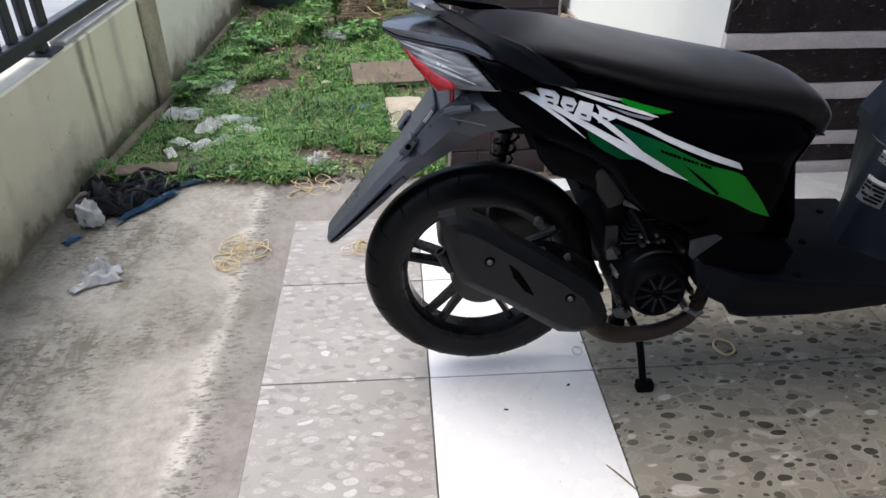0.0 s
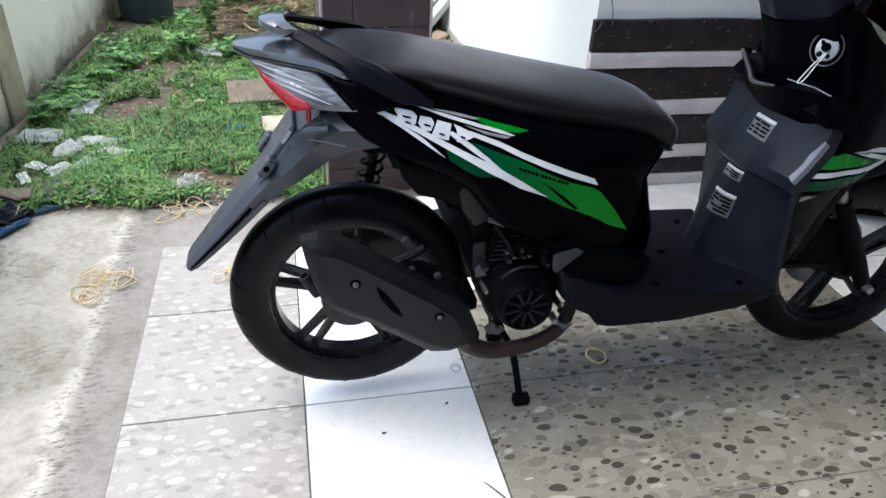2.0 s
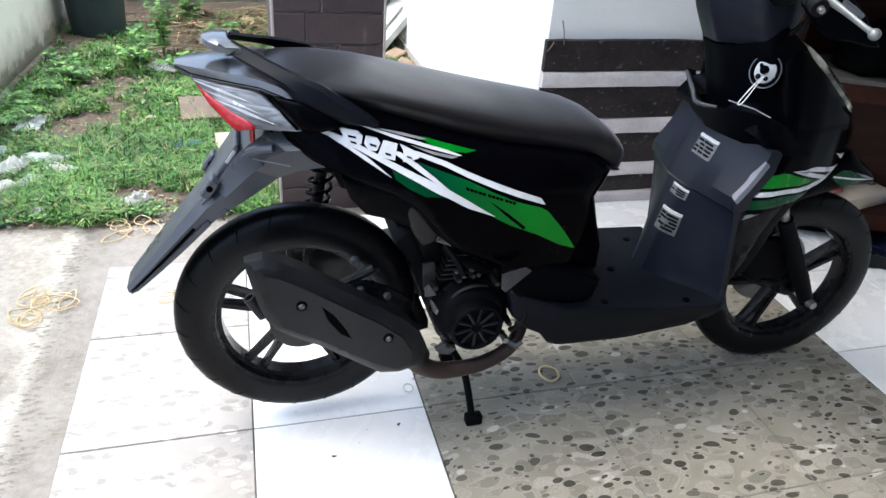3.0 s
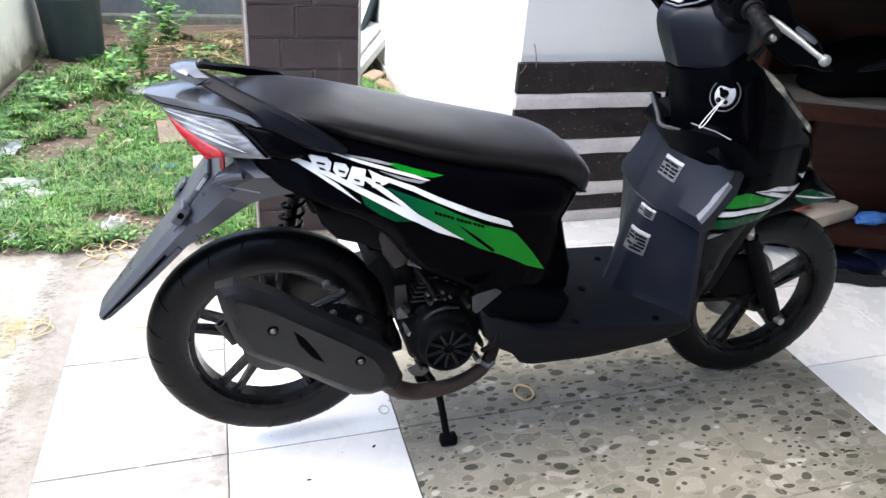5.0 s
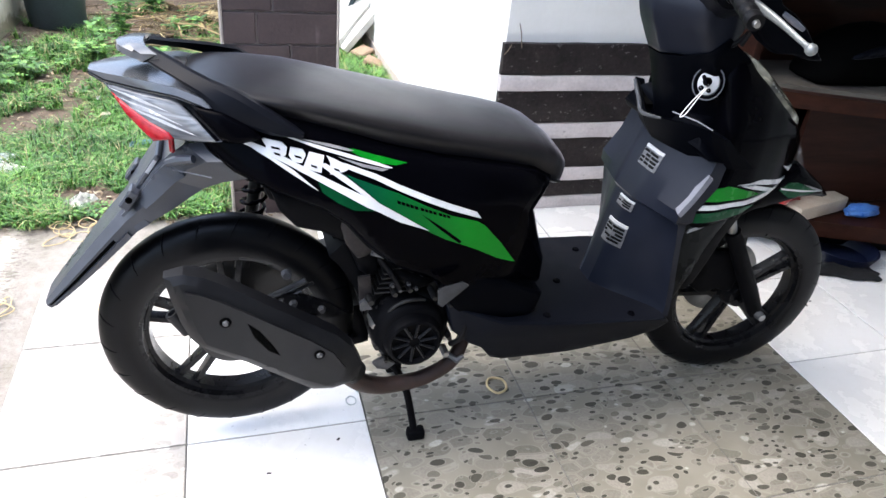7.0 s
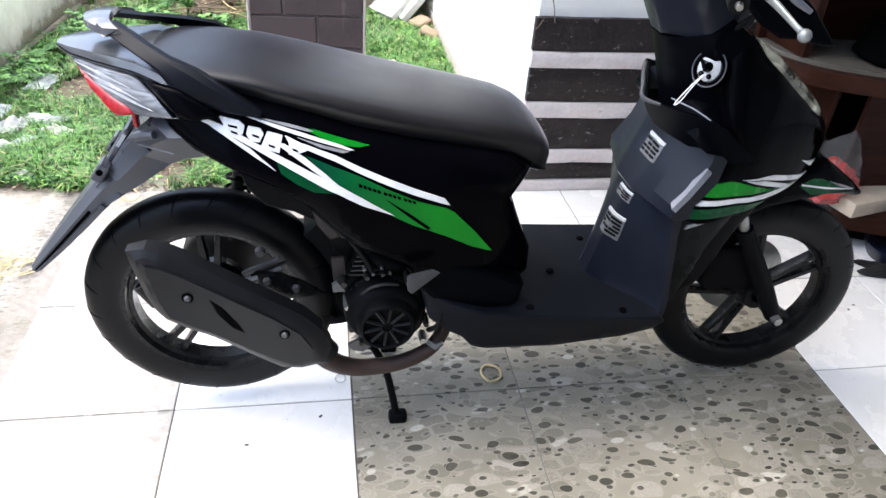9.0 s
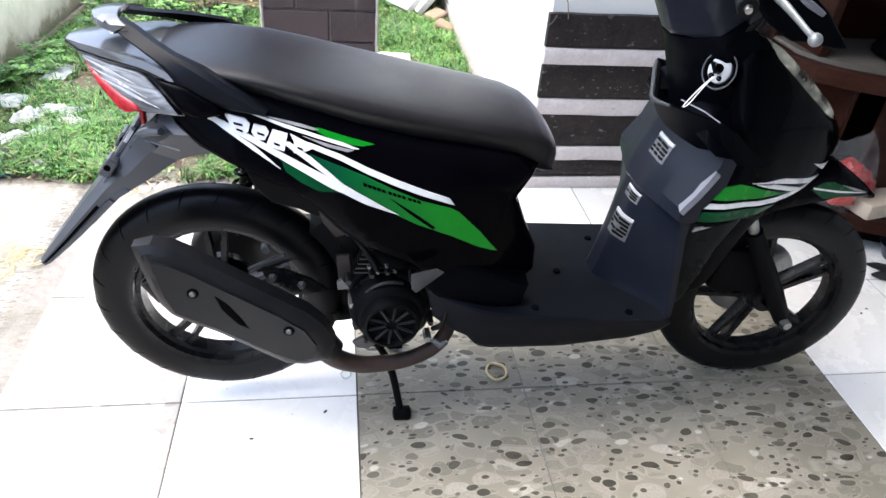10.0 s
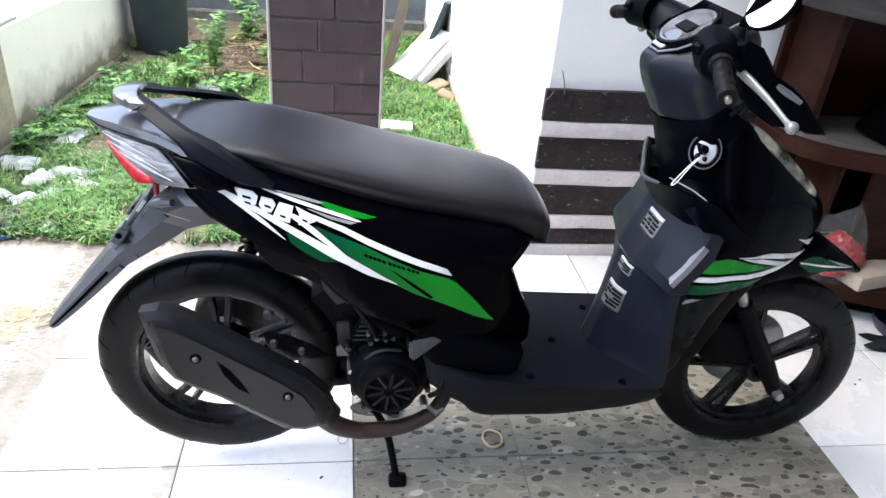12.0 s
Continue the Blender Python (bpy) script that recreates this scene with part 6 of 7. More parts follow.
bar_part("dial", spin(lathe_z([(0.001, 0.010), (0.042, 0.010), (0.046, 0.013), (0.052, 0.013), (0.055, 0.006)], 36), slope @ Matrix.Translation((0.012, 0.005, 0)) @ Matrix.Diagonal((1.0, 1.25, 1, 1))), "meter_glass", meter, "round grey speedometer dial")
bar_part("dial_ring", spin(lathe_z([(0.050, 0.009), (0.052, 0.016), (0.058, 0.016), (0.062, 0.007)], 36), slope @ Matrix.Translation((0.012, 0.005, 0)) @ Matrix.Diagonal((1.0, 1.25, 1, 1))), "gloss_black", meter)
bar_part("display", spin(box(-0.012, 0.012, -0.03, 0.03, 0.011, 0.014, 0.002), slope @ Matrix.Translation((0.01, 0.005, 0))), "dark_plastic", meter)
bar_part("indicator_lens", spin(box(-0.054, -0.042, -0.024, 0.024, 0.008, 0.012, 0.003), slope), "label_white", meter, "pale indicator strip")
bar_part("chrome_line", spin(tube([(0.085, -0.094, 0.006), (0.010, -0.082, 0.006), (-0.036, -0.056, 0.006), (-0.060, -0.022, 0.006), (-0.060, 0.022, 0.006)], 0.0022, 6), slope), "edge_grey", meter)
for sgn, label in ((-1, "right handlebar half"), (1, "left handlebar half")):
    yb = lambda d: MID + sgn * d
    bar_part("bar_shell", tube([(1.045, yb(0.06), 0.998), (1.030, yb(0.11), 1.018), (0.996, yb(0.170), 1.042)], [0.055, 0.047, 0.031], 14, 4), "matte_black", hd)
    switch = bar_part("switch_housing", tube([(0.994, yb(0.135), 1.040), (0.986, yb(0.165), 1.038), (0.974, yb(0.210), 1.031), (0.972, yb(0.216), 1.030)], [0.036, 0.036, 0.031, 0.022], 20), "satin_black", hd, "black switch housing")
    bar_part("switch_button", box(0.940, 0.956, yb(0.180) - 0.012, yb(0.180) + 0.012, 1.034, 1.052, 0.004), "gloss_black", switch)
    fw = 0.024 if sgn > 0 else 0.0
    g0, g1 = (0.971 + fw, yb(0.222), 1.029), (0.944 + fw, yb(0.322), 1.005)
    rings, radii = [], []
    for k in range(27):
        u = k / 26
        rings.append(tuple(a + (b - a) * u for a, b in zip(g0, g1)))
        radii.append(0.0128 if k in (6, 7, 13, 14, 20, 21) else 0.0150)
    radii[0], radii[-1] = 0.0170, 0.0140
    grip = bar_part("grip", tube(rings, radii, 16), "grip", hd, "ribbed black rubber grip", smooth=60)
    bar_part("grip_flange", tube([tuple(a + (b - a) * u for a, b in zip(g0, g1)) for u in (-0.04, 0.06)], [0.0195, 0.0180], 18), "grip", grip)
    bar_part("bar_end", tube([(0.944 + fw, yb(0.322), 1.005), (0.942 + fw, yb(0.330), 1.003)], [0.006, 0.005], 12), "alu", grip, "dull metal bar end")
    lev = [(1.014, yb(0.192), 1.018), (1.025, yb(0.225), 1.008), (1.036, yb(0.272), 0.993), (1.044, yb(0.318), 0.977), (1.046, yb(0.334), 0.973)]
    brake = bar_part("brake_lever", tube(lev, [0.0075, 0.0075, 0.006, 0.0048, 0.0055], 10, 4, flat=0.7), "lever", hd, "silver brake lever with ball end", smooth=60)
    ball = bmesh.new()
    bmesh.ops.create_uvsphere(ball, u_segments=14, v_segments=10, radius=0.0100)
    bar_part("lever_ball", spin(ball, Matrix.Translation((1.046, yb(0.341), 0.971))), "lever", brake, smooth=60)
    bar_part("lever_bracket", box(0.992, 1.030, yb(0.182) - 0.018, yb(0.182) + 0.018, 1.004, 1.038, 0.006), "dark_plastic", hd)
    part("handlebar_wing", Puff([(0.994, 1.057), (1.008, 1.066), (1.037, 1.056), (1.054, 1.037), (1.073, 1.013), (1.107, 0.997), (1.138, 0.976), (1.177, 0.938), (1.201, 0.914), (1.172, 0.915), (1.129, 0.925), (1.094, 0.926), (1.058, 0.946), (1.015, 0.983)], 0.016, MID + sgn * 0.195, 0.006).mesh(0.016), "satin_black", hd, "black wing of the handlebar cover", smooth=25)
    bar_part("knuckle_edge", tube([(1.085, yb(0.205), 0.998), (1.108, yb(0.212), 0.985), (1.131, yb(0.214), 0.973)], [0.005, 0.006, 0.004], 8), "edge_grey", hd, "pale grey cover edge")
    stalk = bar_part("mirror_stalk", tube([(1.015, yb(0.165), 1.05), (1.018, yb(0.168), 1.085), (1.022, yb(0.185), 1.12), (1.03, yb(0.20), 1.16)], 0.006, 8, 3), "gloss_black", hd)
    bar_part("stalk_boot", tube([(1.015, yb(0.165), 1.05), (1.017, yb(0.167), 1.080)], [0.013, 0.010], 12), "grip", stalk)
    secs = []
    for k, (d, s) in enumerate([(0.0, 1.0), (0.006, 1.02), (0.02, 0.85), (0.028, 0.45)]):
        secs.append([(d, 0.050 * s * math.cos(q) * (1.1 if math.cos(q) * sgn > 0 else 0.9), 0.042 * s * math.sin(q)) for q in (2 * math.pi * j / 28 for j in range(28))])
    at = Matrix.Translation((1.030, yb(0.205), 1.124)) @ Matrix.Rotation(radians(-sgn * 8), 4, "Z") @ Matrix.Rotation(radians(24), 4, "Y") @ Matrix.Rotation(radians(sgn * 18), 4, "X")
    mh = bar_part("mirror_housing", spin(loft(secs), at), "gloss_black", stalk, "black rear-view mirror", smooth=40)
    mg = [[(-0.0005, y * 0.94, z * 0.94) for _, y, z in secs[0]], [(0.003, y * 0.94, z * 0.94) for _, y, z in secs[0]]]
    bar_part("mirror_glass", spin(loft(mg), at), "mirror", mh, "bright mirror glass")

for pts in (((1.02, -0.135, 1.03), (1.07, -0.115, 1.00), (1.09, -0.085, 0.95), (1.06, -0.07, 0.91)), ((1.01, -0.12, 1.04), (1.05, -0.115, 1.03), (1.085, -0.10, 0.98), (1.08, -0.08, 0.92))):
    part("cable", tube(pts, 0.005, 8, 5), "grip", scooter, "black control cable", smooth=60)

# front fork and fender
for sgn in (-1, 1):
    y = MID + sgn * 0.078
    lower = part("fork_leg", tube([(FX + 0.028, y, FZ - 0.028), (FX - 0.02, y, FZ + 0.05), (FX - 0.105, y, FZ + 0.185), (FX - 0.128, y, FZ + 0.222)], [0.019, 0.022, 0.020, 0.019], 14), "dark_plastic", scooter, "black front fork leg")
    part("fork_tube", tube([(FX - 0.128, y, FZ + 0.222), (FX - 0.146, y, FZ + 0.262)], 0.0115, 12), "alu", lower, "silver fork tube")
    part("fork_boot", tube([(FX - 0.146, y, FZ + 0.262), (FX - 0.20, y, FZ + 0.37)], 0.018, 12), "dark_plastic", lower)
    part("fork_cap", lathe([(0.001, -0.018), (0.010, -0.018), (0.012, 0.0), (0.001, 0.0)], 8, at=(FX + 0.022, y - 0.016, FZ - 0.022)), "alu", lower)
fend_w = lerp_table([(1.12, 0.062), (1.3, 0.070), (1.42, 0.062), (1.50, 0.046), (1.575, 0.016)])
FENDER = [(1.145, 0.400), (1.165, 0.470), (1.225, 0.545), (1.31, 0.590), (1.365, 0.622), (1.40, 0.634), (1.455, 0.600), (1.515, 0.562), (1.570, 0.522), (1.555, 0.516), (1.495, 0.534), (1.43, 0.540), (1.37, 0.528), (1.30, 0.515), (1.235, 0.480), (1.185, 0.420), (1.165, 0.385)]
fender = Puff(FENDER, lambda x, z: fend_w(x), MID, 0.02)
fd = part("front_fender", fender.mesh(0.014), "gloss_black", scooter, "glossy black front fender with green decal")
part("green_decal", skin(fender.y, [(1.352, 0.573), (1.377, 0.590), (1.406, 0.588), (1.45, 0.571), (1.485, 0.556), (1.43, 0.548), (1.39, 0.549)], 0.0012, 0.012), "deep_green", fd, "green fender decal", smooth=20)
part("white_stripe", skin(fender.y, [(1.356, 0.578), (1.43, 0.566), (1.505, 0.553), (1.43, 0.562), (1.357, 0.574)], 0.0024, 0.012), "white_decal", fd, smooth=20)
part("white_stripe", skin(fender.y, [(1.425, 0.581), (1.47, 0.567), (1.507, 0.553), (1.468, 0.562)], 0.0024, 0.012), "worn_white", fd, smooth=20)
part("brake_hose", tube([(FX - 0.06, MID + 0.08, FZ + 0.08), (FX - 0.14, MID - 0.02, FZ + 0.20), (FX - 0.13, MID - 0.06, FZ + 0.30), (FX - 0.16, MID - 0.03, FZ + 0.40)], 0.006, 8, 5), "grip", scooter)


# ---------------------------------------------------------------- wooden counter beside the house wall
def counter_plan(depth0, grow=0.0):
    """Plan outline of a board whose front edge sweeps towards the porch."""
    fr = [(1.80, 0.80), (1.86, 0.70), (1.95, 0.63), (2.10, 0.56), (2.30, 0.48), (2.6, 0.38), (3.0, 0.30), (3.4, 0.27)]
    fr = [(v.x - grow, v.y + depth0) for v in curve_points([Vector((x, y, 0)) for x, y in fr], 4)]
    return fr + [(3.4, 0.96), (1.80 - grow, 0.96)]


def slab(plan, z0, z1):
    n = len(plan)
    bm = bmesh.new()
    lo = [bm.verts.new((x, y, z0)) for x, y in plan]
    hi = [bm.verts.new((x, y, z1)) for x, y in plan]
    bm.faces.new(lo)
    bm.faces.new(hi[::-1])
    for i in range(n):
        bm.faces.new((lo[i], lo[(i + 1) % n], hi[(i + 1) % n], hi[i]))
    bmesh.ops.bevel(bm, geom=bm.edges[:], offset=0.004, segments=1, affect="EDGES")
    return bm


counter = thing("wooden_counter", (2.4, 0.7, 0.0), "dark varnished wooden counter with curved shelves", "counter")
part("plinth", slab(counter_plan(0.10), 0.001, 0.075), "dark_plastic", counter, "dark recessed plinth")
part("lower_shelf", slab(counter_plan(0.0), 0.076, 0.135), "wood", counter, "curved dark wooden lower shelf")
part("middle_shelf", slab(counter_plan(0.0, 0.02), 0.535, 0.585), "wood", counter, "curved dark wooden middle shelf")
part("shelf_top", slab(counter_plan(0.03, 0.0), 0.586, 0.600), "wood_edge", counter)
part("back_panel", box(1.80, 3.4, 0.962, 0.985, 0.136, 0.989, 0.003), "wood", counter, "reddish brown back panel")
part("curved_panel", box(1.98, 2.0, 0.72, 0.96, 0.136, 0.534, 0.003), "wood", counter)
part("front_panel", box(2.06, 3.4, 0.66, 0.68, 0.136, 0.534, 0.004), "wood", counter, "reddish brown front panel")
part("top_board", slab([(1.66, 0.80), (1.70, 0.68), (1.76, 0.50), (1.92, 0.40), (2.4, 0.34), (3.4, 0.3), (3.4, 0.985), (1.66, 0.985)], 0.990, 1.016), "dusty_brown", counter, "dusty worn top board")
for x in (1.83, 2.75):
    part("upright", box(x, x + 0.03, 0.75, 0.96, 0.601, 0.989, 0.003), "wood", counter)

# what lies on the counter and beside it
solo("foam_block", spin(box(-0.13, 0.15, -0.05, 0.05, 0, 0.055, 0.008, seg=2), Matrix.Translation((2.17, 0.615, 0.136)) @ Matrix.Rotation(radians(14), 4, "Z")), "cream_foam", "cream coloured foam block on the lower shelf", "foam block")
solo("snack_packet", lump((2.36, 0.565, 0.152), (0.075, 0.035, 0.024), 4, 0.3), "blue_pack", "crumpled blue plastic packet on the lower shelf", "packet")
cb = thing("plastic_bag", (2.02, 0.66, 0.136), "clear plastic bag with red packets on the lower shelf", "bag")
part("bag_skin", lump((2.02, 0.66, 0.222), (0.098, 0.078, 0.15), 11, 0.30, 4), "clear_film", cb, "thin clear plastic")
part("contents", lump((2.02, 0.645, 0.205), (0.085, 0.065, 0.080), 15, 0.35, 4), "red_stuff", cb, "red packets inside")
seatbag = thing("black_bag", (2.22, 0.68, 0.600), "dark blue-black vinyl bag lying on the middle shelf", "bag")
part("bag_body", Puff([(2.05, 0.602), (2.04, 0.65), (2.08, 0.72), (2.16, 0.765), (2.3, 0.79), (2.5, 0.76), (2.55, 0.68), (2.54, 0.602)], 0.11, 0.72, 0.06, 2).mesh(0.03), "void_black", seatbag, smooth=60)
part("bag_flap", Puff([(2.10, 0.70), (2.17, 0.735), (2.3, 0.752), (2.48, 0.72), (2.48, 0.69), (2.3, 0.71), (2.17, 0.70)], 0.118, 0.72, 0.02, 2).mesh(0.02), "matte_black", seatbag)
solo("black_cloth", sheet((2.20, 0.40, 0.001), 0.16, 0.07, 31, 0.035, radians(-22), 18, 0.55), "black_cloth", "crumpled black cloth strap on the white tiles", "cloth")
solo("plastic_basin", lathe_z([(0.001, 0.001), (0.10, 0.001), (0.118, 0.04), (0.122, 0.05), (0.115, 0.048), (0.095, 0.008), (0.001, 0.008)], 28, at=(2.27, 0.50, 0.0)), "navy", "shallow dark blue plastic basin under the counter", "basin")

# ---------------------------------------------------------------- yard clutter
def gz(x, y):
    return ground_z(x, y)


def wall_x(y):
    return WALL_A.x + (WALL_B.x - WALL_A.x) * (y - WALL_A.y) / (WALL_B.y - WALL_A.y)


pole_pts = [(wall_x(y) + 0.048 + 0.016 * math.exp(-((y - 1.75) / 0.5) ** 2), y, gz(wall_x(y) + 0.05, y) + 0.022 + 0.006 * math.sin(y * 5)) for y in (0.86, 1.2, 1.6, 2.0, 2.5, 3.0, 3.4)]
solo("bamboo_pole", tube(pole_pts, [0.022, 0.022, 0.021, 0.02, 0.019, 0.018, 0.016], 12, 4), "pole", "long weathered bamboo pole lying along the wall foot", "pole", smooth=60)
tarp = thing("rag_heap", (-0.99, 0.90, gz(-0.99, 0.90)), "heap of dark rags on a strip of blue tarpaulin", "rags")
HEAP = ((-1.10, 0.90, 0.09, 0.06, 0.05, 0.5, "black_cloth"), (-1.03, 1.00, 0.12, 0.07, 0.06, 0.8, "black_cloth"), (-0.97, 0.92, 0.10, 0.05, 0.045, 0.8, "black_cloth"), (-1.05, 0.87, 0.09, 0.05, 0.05, 0.4, "black_cloth"),
        (-0.91, 1.03, 0.09, 0.05, 0.035, 0.9, "navy_cloth"), (-1.09, 0.97, 0.08, 0.04, 0.065, 2.1, "grey_cloth"), (-0.99, 0.93, 0.05, 0.035, 0.06, 0.2, "grey_cloth"), (-0.93, 0.97, 0.08, 0.03, 0.035, 0.7, "navy_cloth"), (-1.12, 1.02, 0.07, 0.05, 0.05, 1.2, "black_cloth"))
for k, (x, y, sx, sy, amp, q, mat) in enumerate(HEAP):
    part("rag", sheet((x, y, gz(x, y) + 0.004 + 0.003 * k), sx, sy, 50 + 3 * k, amp, q, 26, 0.6, 0.003), mat, tarp, smooth=70)
for k in range(26):
    a = random.Random(900 + k)
    u, v = a.uniform(-1, 1), a.uniform(-1, 1)
    x, y = -1.02 + 0.11 * u + 0.05 * v, 0.95 + 0.09 * u - 0.06 * v
    q, l, z = a.uniform(0, 6.28), a.uniform(0.03, 0.075), gz(x, y) + a.uniform(0.02, 0.06)
    pts = [(x - l * math.cos(q), y - l * math.sin(q), z - 0.015), (x - 0.3 * l * math.cos(q + 0.7), y - 0.3 * l * math.sin(q + 0.7), z + 0.012), (x + 0.5 * l * math.cos(q - 0.5), y + 0.5 * l * math.sin(q - 0.5), z + 0.006), (x + l * math.cos(q), y + l * math.sin(q), z - 0.018)]
    part("twisted_rag", tube(pts, [0.003, 0.007, 0.006, 0.003], 7, 4, flat=0.55), ("black_cloth", "black_cloth", "navy_cloth", "grey_cloth", "black_cloth")[k % 5], tarp, smooth=60)
part("tarpaulin_strip", sheet((-0.918, 0.912, gz(-0.92, 0.91) + 0.008), 0.17, 0.018, 3, 0.024, radians(54), 44, 0.6, 0.002), "blue_tarp", tarp, "crumpled strip of blue tarpaulin", smooth=70)
part("tarpaulin_strip", sheet((-0.80, 1.085, gz(-0.80, 1.08) + 0.006), 0.08, 0.012, 5, 0.02, radians(30), 24, 0.5, 0.002), "blue_tarp", tarp, smooth=70)
part("tarpaulin_corner", sheet((-1.105, 0.715, gz(-1.10, 0.71)), 0.035, 0.020, 6, 0.016, radians(60), 12, 0.3, 0.002), "blue_tarp", tarp, smooth=70)
part("brown_board", spin(box(-0.11, 0.11, -0.03, 0.03, 0.0, 0.010, 0.003), Matrix.Translation((-0.975, 1.125, 0.03)) @ Matrix.Rotation(radians(4), 4, "Z") @ Matrix.Rotation(radians(10), 4, "X")), "plank", tarp, "brown wet board")

solo("white_cloth_wad", lump((-1.065, 0.795, 0.030), (0.034, 0.028, 0.052), 7, 0.55, 4, 3.2), "white_paper", "crumpled white cloth beside the rag heap", "cloth", smooth=70)
wb = thing("torn_plastic_bag", (-0.93, 0.47, gz(-0.93, 0.47)), "torn white plastic bag on the cement", "plastic bag")
part("bag_film", sheet((-0.940, 0.495, gz(-0.9, 0.49)), 0.075, 0.055, 8, 0.040, 0.3, 26, 0.5), "bag_white", wb, smooth=70)
part("bag_fold", sheet((-0.955, 0.51, gz(-0.9, 0.49) + 0.012), 0.045, 0.030, 19, 0.045, 1.0, 20, 0.4), "bag_white", wb, smooth=70)
part("bag_handle", sheet((-0.982, 0.442, gz(-0.98, 0.42) + 0.008), 0.032, 0.018, 12, 0.012, 0.95, 14, 0.15), "bag_white", wb, smooth=70)

litter = [(-1.00, 1.74, 0.11, 0.09, 0.030, "plastic", "crumpled bluish plastic sheet in the grass"), (-0.845, 1.56, 0.075, 0.050, 0.060, "bag_white", "milky plastic bag lying in the grass"),
          (-0.67, 1.54, 0.085, 0.045, 0.022, "white_paper", "soggy white sheet in the grass"), (-0.835, 1.375, 0.065, 0.040, 0.026, "bag_white", "torn white plastic film in the grass"),
          (-0.94, 1.31, 0.06, 0.024, 0.022, "bag_white", "curled white scrap in the grass"), (-0.96, 1.18, 0.08, 0.030, 0.014, "card", "scrap of pale cardboard by the wall"),
          (-0.90, 2.12, 0.13, 0.07, 0.020, "plastic", "clear plastic sheet half hidden in the grass"), (-0.41, 2.97, 0.13, 0.10, 0.030, "white_paper", "white paper rubbish in the far grass"),
          (-0.37, 1.20, 0.06, 0.045, 0.045, "white_paper", "crumpled tissue at the grass edge"), (-0.67, 1.15, 0.03, 0.025, 0.02, "white_paper", "small white scrap at the grass edge"),
          (-0.22, 1.78, 0.07, 0.03, 0.014, "blue_tarp", "scrap of blue plastic in the grass"), (-0.83, 1.20, 0.10, 0.035, 0.018, "grey_cloth", "grey plastic scrap by the rag heap"),
          (-0.76, 1.66, 0.12, 0.05, 0.024, "plastic", "thin torn plastic film in the grass"), (-0.76, 1.43, 0.06, 0.04, 0.022, "plastic", "small plastic scrap in the grass"),
          (-0.93, 1.42, 0.05, 0.03, 0.02, "bag_white", "curled film scrap beside the pole"), (-0.70, 1.28, 0.035, 0.02, 0.015, "plastic", "clear scrap in the grass"),
          (-0.45, 2.35, 0.018, 0.015, 0.02, "white_paper", "tiny white scrap in the grass"), (-0.40, 2.15, 0.03, 0.015, 0.014, "card", "tiny pale scrap in the grass")]
for k, (x, y, sx, sy, amp, mat, label) in enumerate(litter):
    solo("litter", sheet((x, y, gz(x, y) + 0.024), sx, sy, 60 + k, amp, k * 1.3, 22, 0.45), mat, label, "litter", "litter in the yard", smooth=70)

solo("plywood_board", spin(box(-0.175, 0.175, -0.135, 0.135, 0, 0.018, 0.002), Matrix.Translation((-0.10, 2.23, gz(-0.10, 2.23) + 0.03)) @ Matrix.Rotation(radians(6), 4, "Z") @ Matrix.Rotation(radians(4), 4, "X")), "plank", "brown wet plywood board lying in the grass", "board")
solo("cardboard_sheet", sheet((-0.012, 1.66, gz(0, 1.6) + 0.040), 0.092, 0.22, 90, 0.016, radians(4), 14, 0.2, 0.004), "card", "torn pale cardboard lying in the grass", "cardboard")

# rubber bands
def bands(cx, cy, n, spread, seed, label):
    a = random.Random(seed)
    th = thing("rubber_bands", (cx, cy, 0.0), label, "rubber bands", "rubber bands on the floor")
    base = 0.002 if cx > -P and cy < 0.77 else gz(cx, cy) + 0.003
    for k in range(n):
        x, y = cx + a.uniform(-1, 1) * spread, cy + a.uniform(-1, 1) * spread * 0.8
        r, e, t = a.uniform(0.025, 0.045), a.uniform(0.45, 0.9), a.uniform(0, 3.1)
        pts = []
        for i in range(14):
            q = 2 * math.pi * i / 14
            u, v = r * math.cos(q) * (1 + 0.2 * math.sin(2 * q + k)), r * e * math.sin(q)
            pts.append((x + u * math.cos(t) - v * math.sin(t), y + u * math.sin(t) + v * math.cos(t), base + 0.002 * k + 0.004 * (1 + math.sin(q * 2 + k)) * 0.5))
        part("band", tube(pts, 0.0018, 5, 2, True), "rubber_band", th, smooth=60)


bands(-0.53, 0.62, 8, 0.055, 1, "tangle of tan rubber bands on the cement")
bands(-0.60, 0.55, 4, 0.03, 5, "few tan rubber bands on the cement")
bands(-0.19, 0.585, 5, 0.03, 2, "tangle of tan rubber bands on the pebble tiles")
bands(-0.36, 1.02, 7, 0.06, 3, "tangle of pale rubber bands at the grass edge")
ring = []
for i in range(18):
    q = 2 * math.pi * i / 18
    ring.append((0.755 + 0.025 * math.cos(q), 0.055 + 0.029 * math.sin(q) * (1 + 0.1 * math.cos(3 * q)), 0.005 + 0.0015 * math.sin(2 * q)))
solo("rubber_ring", tube(ring, 0.0032, 8, 2, True), "rubber_band", "tan rubber band ring on the pebble tiles", "rubber band", smooth=60)

twig = tube([(0.358, -0.292, 0.003), (0.382, -0.327, 0.004), (0.404, -0.361, 0.003)], [0.001, 0.002, 0.001], 5, 3)
clear = [(0.379 + 0.012 * math.cos(i * 0.5236), 0.069 + 0.015 * math.sin(i * 0.5236), 0.003) for i in range(12)]
solo("clear_band", tube(clear, 0.0016, 6, 2, True), "plastic", "small clear plastic loop on the white tile", "plastic loop", smooth=60)
solo("dry_twig", twig, "pole", "thin dark twig on the white tile", "twig")
